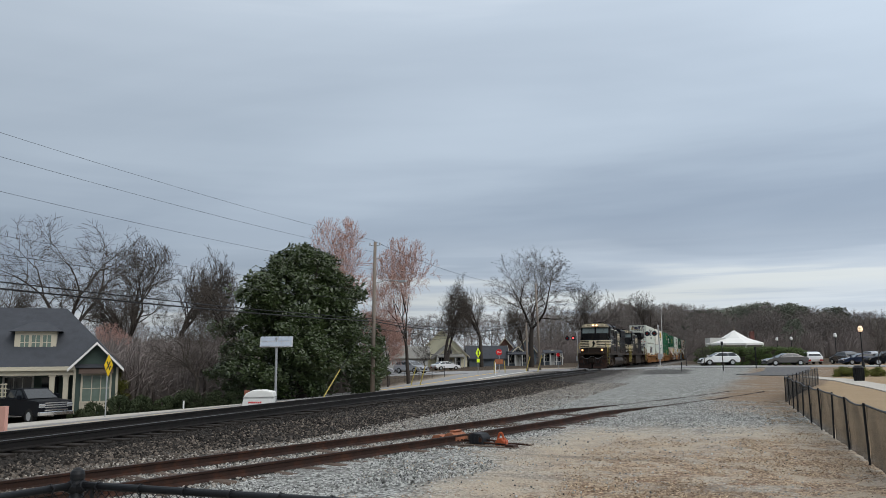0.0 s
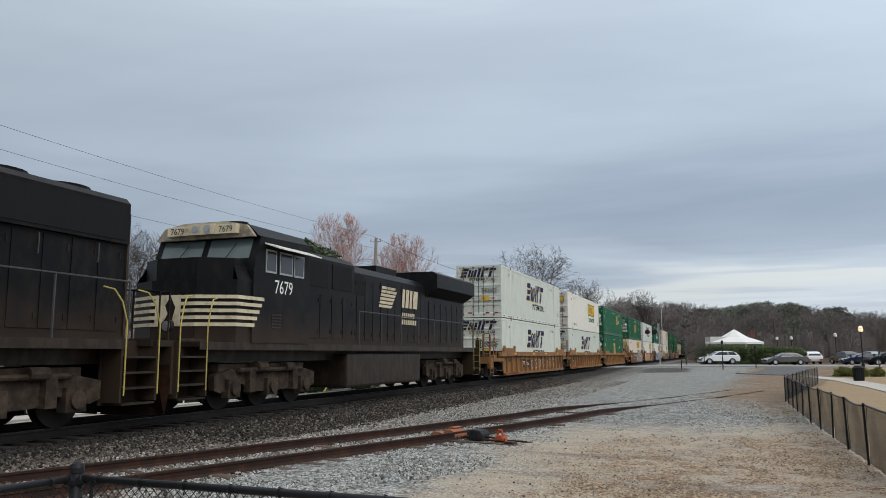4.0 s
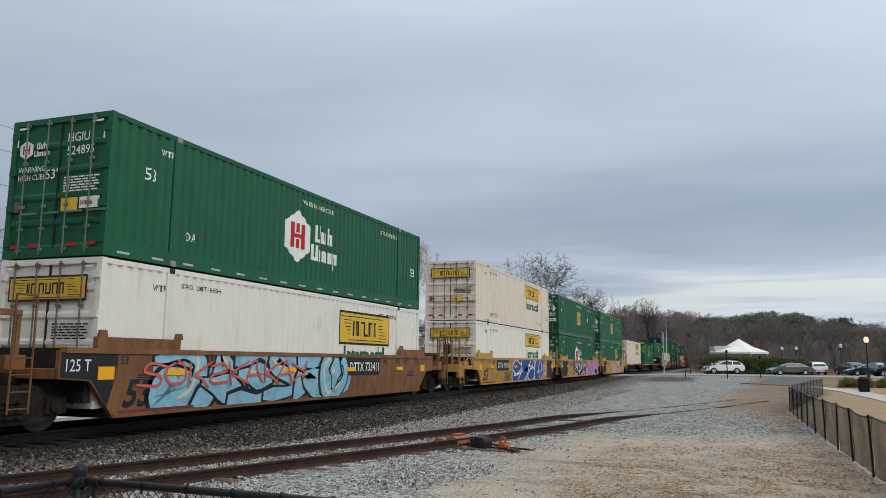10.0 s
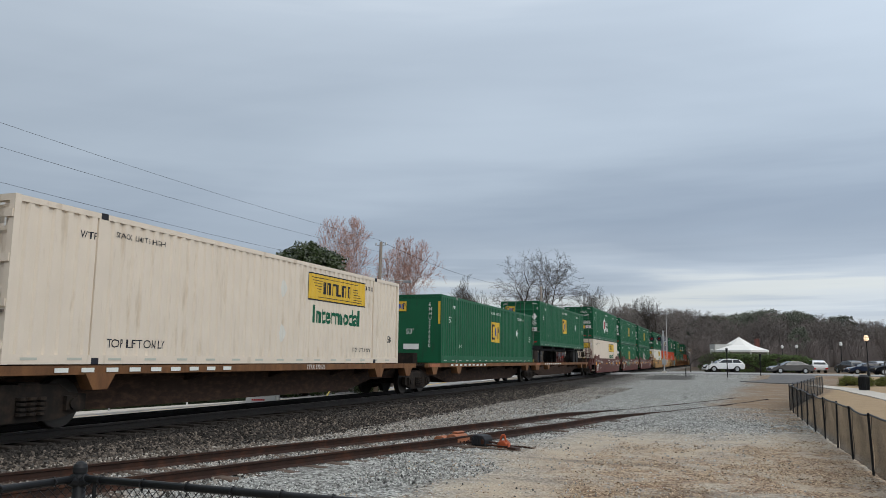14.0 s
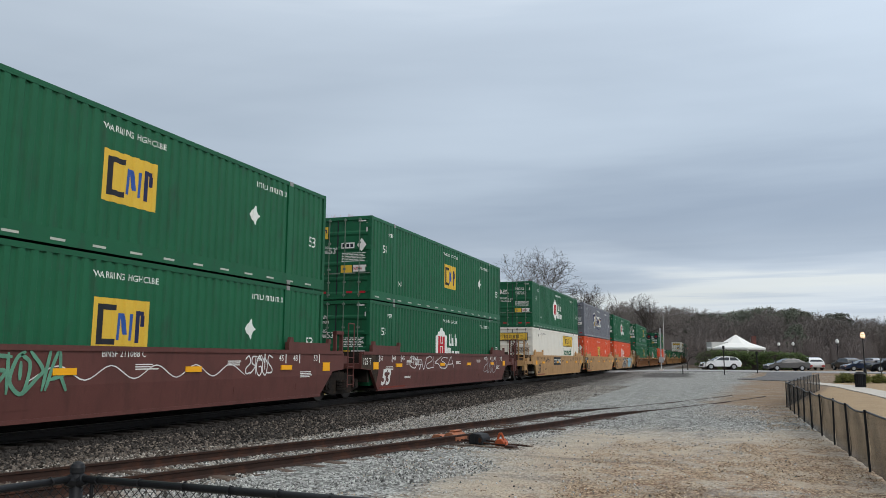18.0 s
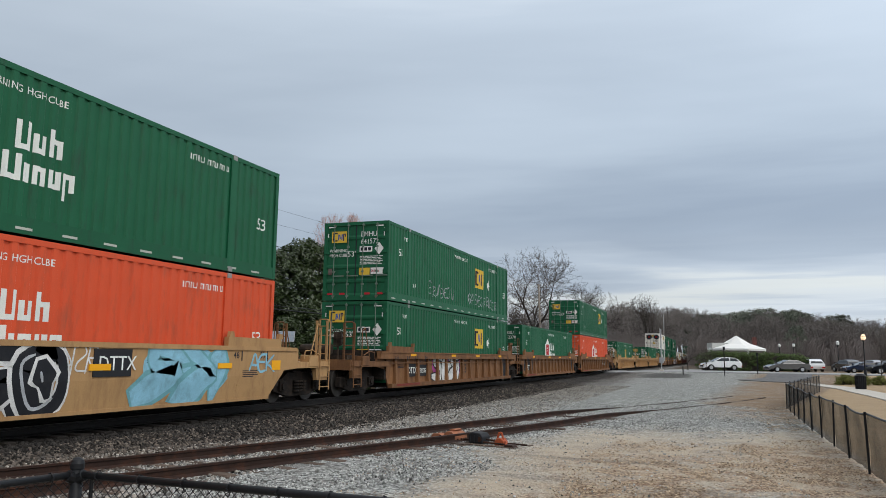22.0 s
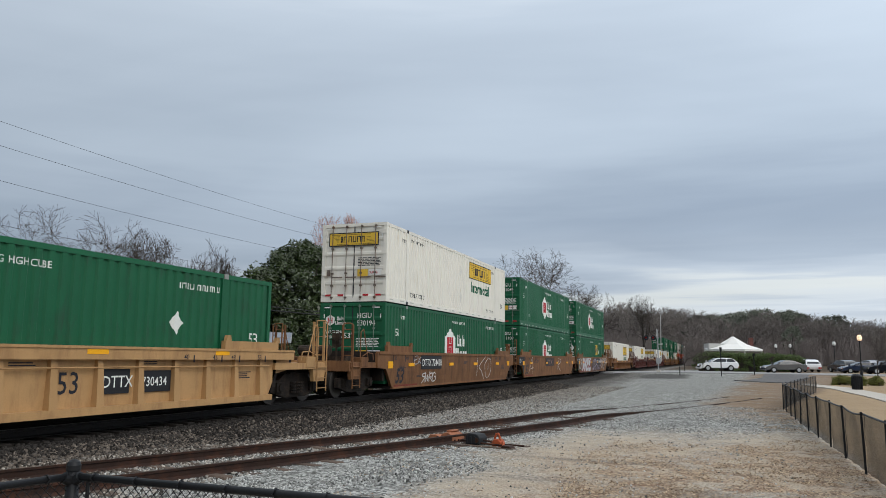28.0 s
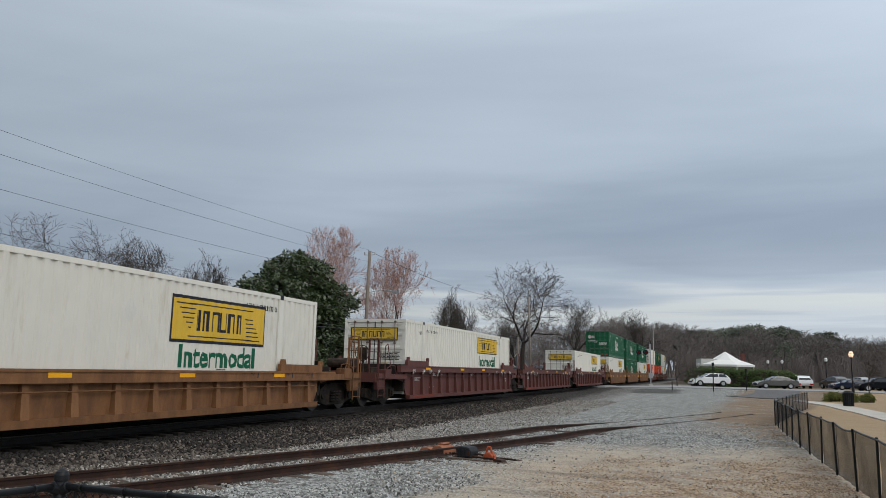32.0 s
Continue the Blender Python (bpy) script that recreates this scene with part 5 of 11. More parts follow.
def ends(c, P, sgn):
    """Coupler end: sill, coupler, steps, handrails, brake gear."""
    base = -2.9 if sgn < 0 else CL + 2.9
    bm = bmesh.new()
    box(bm, -1.42, 1.42, base - 0.06, base + 0.06, 0.85, 1.18)
    for sx in (-1, 1):
        prism(bm, [(base - sgn * 0.1, 0.6), (base - sgn * 0.7, 0.6), (base - sgn * 0.8, 1.15), (base - sgn * 0.02, 1.15)], "x", *sorted((sx * 1.3, sx * 1.42)))
    part("end_sill", bm, P, c)
    bm = bmesh.new()
    tube(bm, (0, base, 0.88), (0, base + sgn * 0.55, 0.88), 0.12, n=8)
    box(bm, -0.2, 0.2, *sorted((base + sgn * 0.45, base + sgn * 0.78)), 0.72, 1.04)
    part("coupler", bm, M["truck"], c)
    for sx in (-1, 1):
        bm = bmesh.new()
        x = sx * 1.47
        a, b = base - sgn * 0.08, base - sgn * 0.62
        ladder(bm, x, a, b, 0.32, 1.2, 3)
        part("step_ladder", bm, P, c)
        bm = bmesh.new()
        pipe(bm, [(x, a, 1.15), (x, a, 2.3), (x - sx * 0.1, a, 2.36), (x - sx * 0.35, a, 2.36), (x - sx * 0.35, a, 1.15)], 0.02, 5)
        part("handrail", bm, P, c)
        bm = bmesh.new()
        pipe(bm, [(x, b, 1.15), (x, b, 2.1), (x, b - sgn * 0.2, 2.2), (x, b - sgn * 0.6, 1.2)], 0.018, 5)
        part("handrail", bm, P, c)
        bm = bmesh.new()
        for u in (0.02, 0.36):
            box(bm, *sorted((x - sx * (u + 0.02), x - sx * (u + 0.075))), *sorted((a - sgn * 0.04, a - sgn * 0.1)), 1.1, 2.32)
        for z in (1.35, 1.62, 1.89, 2.16):
            tube(bm, (x - sx * 0.05, a - sgn * 0.03, z), (x - sx * 0.42, a - sgn * 0.03, z), 0.014, n=5)
        part("end_ladder", bm, P, c)
        bm = bmesh.new()
        box(bm, *sorted((x - sx * 0.0, x - sx * 0.3)), *sorted((b - sgn * 0.1, b - sgn * 0.62)), 0.98, 1.3)
        part("corner_box", bevelled(bm, 0.015, 1), P, c)
        bm = bmesh.new()
        pipe(bm, [(x + sx * 0.02, b - sgn * 0.1, 1.32), (x + sx * 0.02, b - sgn * 0.5, 1.45), (x + sx * 0.02, b - sgn * 0.9, 1.42), (x + sx * 0.02, b - sgn * 0.95, 1.2)], 0.016, 5)
        part("grab_rail", bm, P, c)
    bm = bmesh.new()
    if sgn < 0:
        tube(bm, (-0.9, base + 0.9, 1.5), (0.2, base + 0.9, 1.5), 0.17, n=12)
        part("air_reservoir", bm, M["dusty"], c, "grimy brown air reservoir")
        bm = bmesh.new()
        rim = [(0.75 + 0.27 * math.cos(i * math.tau / 16), base + 0.23, 1.85 + 0.27 * math.sin(i * math.tau / 16)) for i in range(17)]
        pipe(bm, rim, 0.016, 5)
        for i in range(4):
            tube(bm, (0.75, base + 0.23, 1.85), (0.75 + 0.27 * math.cos(i * math.tau / 4), base + 0.23, 1.85 + 0.27 * math.sin(i * math.tau / 4)), 0.012, n=5)
        part("brake_wheel", bm, M["dusty"], c, "dark hand brake wheel")
        bm = bmesh.new()
        box(bm, 0.62, 0.88, base + 0.26, base + 0.4, 1.62, 2.05)
        tube(bm, (0.75, base + 0.33, 1.15), (0.75, base + 0.33, 1.65), 0.035, n=8)
        box(bm, 0.3, 1.0, base + 0.5, base + 1.2, 1.12, 1.32)
        part("brake_gear", bm, M["dusty"], c)
    else:
        box(bm, -0.8, 0.6, base - 1.3, base - 0.6, 1.12, 1.35)
        part("brake_gear", bm, M["truck"], c)


def gap_frame(c, P, y):
    """Between two units of one car: box stanchion and ladders over the shared bogie."""
    for sx in (-1, 1):
        bm = bmesh.new()
        for yy in (y - 0.36, y + 0.06):
            box(bm, *sorted((sx * 0.98, sx * 1.08)), yy, yy + 0.08, 1.12, 2.12)
        box(bm, *sorted((sx * 0.96, sx * 1.1)), y - 0.36, y + 0.14, 2.02, 2.12)
        box(bm, *sorted((sx * 0.6, sx * 1.3)), y - 0.3, y + 0.1, 1.12, 1.36)
        part("stanchion", bm, P, c)
    bm = bmesh.new()
    box(bm, -0.5, 0.5, y - 0.7, y + 0.7, 0.85, 1.05)
    part("drawbar", bm, M["truck"], c, "grimy articulated drawbar")
    for sx in (-1, 1):
        bm = bmesh.new()
        ladder(bm, sx * 1.5, y - 0.35, y + 0.05, 0.4, 1.5, 4)
        pipe(bm, [(sx * 1.5, y - 0.35, 1.5), (sx * 1.5, y - 0.35, 2.35), (sx * 1.5, y + 0.05, 2.35), (sx * 1.5, y + 0.05, 1.5)], 0.02, 5)
        part("ladder", bm, P, c)


def spine_car(paint, first=True):
    """Low spine car for one container or trailer."""
    c = thing("spine_car", pose(0, 0, 0), "low rusty brown spine car with orange end bracket", "railway car", "spine cars of the train")
    bm = bmesh.new()
    prism(bm, [(-3.2, 0.62), (0.8, 0.6), (2.6, 0.28), (CL - 2.6, 0.28), (CL - 0.8, 0.6), (CL + 3.2, 0.62), (CL + 3.2, 1.02), (-3.2, 1.02)], "x", -0.62, 0.62)
    for y in (0.1, 2.0, 5.5, 9, 12.5, 14.2, CL - 0.1):
        prism(bm, [(-1.3, 1.0), (-0.35, 0.7), (0.35, 0.7), (1.3, 1.0), (1.3, 1.12), (-1.3, 1.12)], "y", y - 0.12, y + 0.12)
    part("spine", bm, M["underframe"], c)
    for sx in (-1, 1):
        bm = bmesh.new()
        box(bm, *sorted((sx * 1.2, sx * 1.36)), -1.6, CL + 1.6, 0.98, 1.14)
        part("edge_beam", bm, M["worn"], c)
        bm = bmesh.new()
        for y in (-1.1, 1.9, CL - 1.9, CL + 0.6):
            prism(bm, [(y, 0.7), (y + 0.35, 0.7), (y + 0.55, 1.0), (y - 0.2, 1.0)], "x", *sorted((sx * 1.1, sx * 1.38)))
        part("bracket", bm, M["worn"], c)
        bm = bmesh.new()
        box(bm, *sorted((sx * 1.363, sx * 1.375)), -1.5, -0.3, 1.0, 1.13)
        part("reflective_strip", bm, M["amber"], c, "orange end marking")
    bm = bmesh.new()
    box(bm, -1.2, 1.2, -1.6, -0.1, 1.02, 1.1)
    box(bm, -1.2, 1.2, CL + 0.1, CL + 1.6, 1.02, 1.1)
    box(bm, -0.4, 0.4, -0.9, -0.4, 1.1, 1.55)
    part("end_platform", bm, M["truck"], c)
    if first:
        part("lettering", on_side(word_bm("TTRX 370176", 0.13, 1.0), 1.38, 9.6, 1.0), M["tape"], c, "pale car number")
    bogie(c, 0.8 if first else -2.0)
    bm = bmesh.new()
    for i in range(9):
        box(bm, 1.378, 1.384, 1.0 + i * 0.6, 1.3 + i * 0.6, 1.02, 1.1)
    tagged(part("stencil", bm, M["pale"], c), "unreadable stencil marks", kind="stuff")
    return c


def chassis_trailer():
    """Road chassis under a container riding on a spine car."""
    c = thing("trailer_chassis", pose(0, 0, 0), "black road chassis with tandem wheels", "trailer")
    bm = bmesh.new()
    for x in (-0.5, 0.5):
        box(bm, x - 0.08, x + 0.08, 0.1, CL - 0.1, 0.95, 1.2)
    for y in (0.1, 4, 8, 12, CL - 0.2):
        box(bm, -1.25, 1.25, y - 0.1, y + 0.1, 1.05, 1.2)
    for x in (-0.55, 0.55):
        box(bm, x - 0.06, x + 0.06, 3.0, 3.15, 0.0, 1.0)
    part("chassis_frame", bm, M["charcoal"], c)
    for y in (12.3, 13.6):
        bm = bmesh.new()
        for sx in (-1, 1):
            for x in (0.72, 1.05):
                tube(bm, (sx * (x - 0.13), y, 0.52), (sx * (x + 0.13), y, 0.52), 0.5, n=20)
        part("wheel_pair", bm, M["rubber"], c)
    return c


CARS = {}


def car(style, paint, first, last, s):
    key = (style, paint, first, last)
    if key not in CARS:
        CARS[key] = ob = well_car(*key)
    else:
        ob = copy_thing(CARS[key], pose(0, 0, 0))
    return ride(ob, s)


TAGS = []
LOADS = {}


def consist():
    # (front end of the container at t = 0, upper, lower, style, paint, first, last, upper number, lower number)
    rows = [
        (127.24, "S", "S", "ribbed", "yellow", 1, 0, "", ""), (146.67, "w", "S", "ribbed", "yellow", 0, 0, "", ""), (166.02, "e", "E", "ribbed", "yellow", 0, 1, "EMHU 275155", "EMHU 271559"),
        (188.93, "E", "C", "smooth", "worn", 1, 0, "EMHU 263547", ""), (208.75, "S", "W", "smooth", "worn", 0, 0, "SWRU 945945", ""), (228.18, "G", "w", "smooth", "worn", 0, 1, "HGIU 524895", ""),
        (251.61, "C", "W", "smooth", "bright", 1, 0, "", ""), (271.14, "E", "G", "smooth", "bright", 0, 0, "EMHU 260822", "HGIU 528320"), (290.71, "E", "e", "smooth", "bright", 0, 1, "EMHU 262924", ""),
        (371.99, "G", "C", "smooth", "brown", 1, 0, "HGIU 515550", ""), (391.38, "E", "E", "smooth", "brown", 0, 0, "EMHU 269901", ""), (410.77, "E", "G", "smooth", "brown", 0, 1, "", ""),
        (434.41, "G", "W", "smooth", "tan", 1, 0, "HGIU 507262", ""), (453.71, "Y", "P", "smooth", "tan", 0, 0, "", ""), (473.0, "G", "O", "smooth", "tan", 0, 1, "HGIU 526914", "HGIU 638395"),
        (496.42, "e", "e", "ribbed", "worn", 1, 0, "EMHU 641572", ""), (515.93, "", "G", "ribbed", "worn", 0, 0, "", "HGIU 612378"), (535.6, "e", "O", "ribbed", "worn", 0, 1, "", ""),
        (559.46, "", "E", "ribbed", "tan", 1, 0, "", "EMHU 269000"), (578.9, "", "", "ribbed", "tan", 0, 0, "", ""), (598.26, "", "N", "ribbed", "tan", 0, 1, "", "EMHU 249012"),
        (621.78, "W", "G", "smooth", "worn", 1, 0, "", "HGIU 530194"), (641.3, "G", "G", "smooth", "worn", 0, 0, "HGIU 533049", "HGIU 511100"), (660.6, "G", "e", "smooth", "worn", 0, 1, "HGIU 641860", "EMHU 275118"),
        (683.82, "", "w", "ribbed_low", "worn", 1, 1, "", ""), (707.07, "", "W", "ribbed", "brown", 1, 0, "", ""), (726.6, "", "", "ribbed", "brown", 0, 0, "", ""), (746.26, "", "W", "ribbed", "brown", 0, 1, "", ""),
        (769.7, "G", "W", "smooth", "worn", 1, 0, "", ""), (789.0, "G", "G", "smooth", "worn", 0, 0, "", ""), (808.4, "G", "W", "smooth", "worn", 0, 1, "", ""),
        (831.8, "W", "O", "smooth", "brown", 1, 0, "", ""), (851.1, "E", "O", "smooth", "brown", 0, 0, "", ""), (870.5, "W", "W", "smooth", "brown", 0, 1, "", ""),
    ]
    for s, up, down, style, paint, first, last, nu, nd in rows:
        TAGS.append((car(style, paint, first, last, s), s))
        d = 0.06 if s < 180 else -0.0
        if down:
            load(down, s, 0.38 + d, nd)
        if up:
            LOADS[round(s)] = load(up, s, 3.27 + d, nu)
    # the tail of the train never comes near: its smallest fittings are left off
    for ob, s, z in TRAIN:
        if s > 760:
            for o in [k for k in ob.children_recursive if k.name.split(".")[0] in ("hinge", "corner_casting", "sticker", "tread", "corner_strip")]:
                bpy.data.objects.remove(o)
    for s, livery, z in ((311.81, "C", 1.16), (332.44, "F", 1.16), (350.71, "E", 2.22)):
        if s < 320:
            ob = spine_car("worn", True)
        elif "spine" not in CARS:
            CARS["spine"] = ob = spine_car("worn", False)
        else:
            ob = copy_thing(CARS["spine"], pose(0, 0, 0))
        ride(ob, s)
        load(livery, s, z)
    ride(chassis_trailer(), 350.71, 1.02)


def stroke(a, b, w):
    a, b = Vector(a), Vector(b)
    d = (b - a).normalized() * w
    n = Vector((-d.y, d.x))
    return [tuple(a - d * 0.6 - n), tuple(b + d * 0.6 - n), tuple(b + d * 0.9), tuple(b + d * 0.6 + n), tuple(a - d * 0.6 + n), tuple(a - d * 0.9)]


def smooth_line(q, per=5):
    """Catmull-Rom curve through the points."""
    q = [Vector(p) for p in q]
    q = [q[0] * 2 - q[1]] + q + [q[-1] * 2 - q[-2]]
    res = []
    for a, b, c, d in zip(q, q[1:], q[2:], q[3:]):
        for i in range(per):
            t = i / per
            res.append(0.5 * (2 * b + (c - a) * t + (2 * a - 5 * b + 4 * c - d) * t * t + (3 * b - a - 3 * c + d) * t ** 3))
    return res + [q[-2]]


def ribbon(bm, line, w, x, lo=0.26, hi=1.46, taper=True):
    """A sprayed line with rounded ends, as a strip that lies on the face at x."""
    k = len(line)
    prev = None
    for i, p in enumerate(line):
        d = (line[min(k - 1, i + 1)] - line[max(0, i - 1)]).normalized()
        t = i / (k - 1)
        e = w * (0.8 + 0.35 * math.sin(t * 5 + k)) if taper else w
        if i == 0 or i == k - 1:
            p = p + d * (-0.8 * w if i == 0 else 0.8 * w)
            e *= 0.55
        n = Vector((-d.y, d.x)) * e
        cur = [bm.verts.new((x, (p + s * n).x, min(hi, max(lo, (p + s * n).y)))) for s in (-1, 1)]
        if prev:
            bm.faces.new((prev[0], cur[0], cur[1], prev[1]))
        prev = cur


SWASH = (
    [[(0.9, 0.85), (0.5, 1.0), (0.1, 0.75), (0.15, 0.3), (0.5, 0.0), (0.9, 0.2), (0.85, 0.5), (0.5, 0.46)]],
    [[(0.95, 0.9), (0.35, 1.0), (0.15, 0.7), (0.75, 0.4), (0.75, 0.08), (0.0, 0.1)]],
    [[(0.1, 0.0), (0.28, 1.0)], [(0.1, 0.95), (0.8, 0.95), (0.8, 0.6), (0.25, 0.5), (1.05, 0.0)]],
    [[(0.0, 0.05), (0.35, 0.8), (0.55, 1.0), (0.7, 0.5), (0.95, 0.0)], [(0.15, 0.3), (0.85, 0.4)]],
    [[(0.0, 1.0), (0.15, 0.1), (0.35, 0.1), (0.5, 0.7), (0.65, 0.1), (0.85, 0.1), (1.05, 1.0)]],
    [[(0.55, 1.0), (0.08, 0.65), (0.3, 0.02), (0.85, 0.25), (0.85, 0.85), (0.5, 1.0)], [(0.5, 0.7), (0.52, 0.35)]],
    [[(1.0, 1.0), (0.3, 0.95), (0.1, 0.5), (0.3, 0.0), (1.0, 0.05)], [(0.15, 0.52), (0.8, 0.6)]],
    [[(0.1, 1.05), (0.2, 0.0)], [(1.0, 1.0), (0.3, 0.5), (0.6, 0.3), (1.1, -0.05)]],
)


def graffiti(c, y0, y1, z0, z1, n, seed, fill, edge, label, back=None, thick=0.1, x=1.5, fine=False, shine=None):
    """A sprayed piece: overlapping swashes with an outline, a fill, thin highlights, and a cloud of colour behind."""
    rng = random.Random(seed)
    w = (y1 - y0) / n
    under, over, light = bmesh.new(), bmesh.new(), bmesh.new()
    j = 0
    lastk = -1
    for i in range(n):
        kind = rng.choice([k for k in range(len(SWASH)) if k != lastk])
        lastk = kind
        slant, drop, mirrored = rng.uniform(-0.05, 0.22), rng.uniform(-0.06, 0.06), rng.random() < 0.55
        for q in SWASH[kind]:
            q = [(1 - a, b) for a, b in q] if mirrored else q
            pts = [(y0 + w * (i - 0.08 + 1.12 * (a + slant * (b - 0.5)) + rng.uniform(-0.07, 0.07)), z0 + (z1 - z0) * (b + drop + rng.uniform(-0.06, 0.06))) for a, b in q]
            line = smooth_line(pts)
            d = x + 0.006 + 0.0011 * j
            if not fine:
                ribbon(under, line, thick * 1.38, d)
                ribbon(over, line, thick, d + 0.0006)
                ribbon(light, [p + Vector((-0.35 * thick, 0.35 * thick)) for p in line[2:len(line) // 2 + 2]], thick * 0.14, d + 0.0011, taper=False)
            else:
                ribbon(over, line, thick, d, taper=False)
            j += 1
    if back:
        bm = bmesh.new()
        k = n * 3
        for i in range(k):
            u, r, m = y0 + (y1 - y0) * (i + 0.5) / k, (z1 - z0) * rng.uniform(0.3, 0.52), (z0 + z1) / 2 + rng.uniform(-0.12, 0.12) * (z1 - z0)
            rim = [(u + r * rng.uniform(0.95, 1.15) * math.cos(a * math.tau / 16), m + r * rng.uniform(0.9, 1.08) * math.sin(a * math.tau / 16)) for a in range(16)]
            bm.faces.new([bm.verts.new((x + 0.002 + 0.0001 * i, a, min(1.45, max(0.27, b)))) for a, b in rim])
        if "smooth" in c["label"]:
            bend(bm)
        tagged(part("graffiti_splash", bm, back, c), "sprayed background colour", kind="stuff")
    if "smooth" in c["label"]:
        for bm in (under, over, light):
            bend(bm)
    if fine:
        under.free(); light.free()
        tagged(part("graffiti", over, fill, c), label, kind="stuff")
    else:
        tagged(part("graffiti_outline", under, edge, c), label, kind="stuff")
        tagged(part("graffiti", over, fill, c), label, kind="stuff")
        if shine:
            tagged(part("graffiti_highlight", light, shine, c), "thin pale highlights", kind="stuff")
        else:
            light.free()


def scrawl(c, y0, y1, z0, z1, n, seed, material):
    """Thin sprayed scrawl on a container's folded wall."""
    rng = random.Random(seed)
    w = (y1 - y0) / n
    for i in range(n):
        u = y0 + i * w
        low, tall = z0 + rng.uniform(0, 0.12), (z1 - z0) * rng.uniform(0.7, 0.95)
        pieces = []
        for path in rng.choice(SWASH):
            q = smooth_line([(u + w * (0.08 + 0.8 * a), low + tall * b) for a, b in path], 3)
            pieces += [stroke(tuple(a), tuple(b), 0.02) for a, b in zip(q, q[1:])]
        part("scrawl", painted(polys(*pieces), 0, 0), material, c, "white sprayed scrawl")


def spray(name, col):
    return mat("spray_" + name, col, 0.6, var=0.3, scale=2.5, bump=0, dirt=tuple(v * 0.45 + 0.02 for v in col), amount=0.35)


def stencils(c, num, y, dark=True, x=1.5, z=1.0, size=0.3):
    wd = 0.68 * size * len(num)
    if dark:
        bm = bmesh.new()
        box(bm, x, x + 0.022, y - 0.1, y + wd + 0.1, z - 0.12, z + size + 0.12)
        part("number_panel", bm, M["charcoal"], c, "black panel behind the car number")
    side_text(c, num, size, y, z, M["pale"], x + 0.026, "white car number")


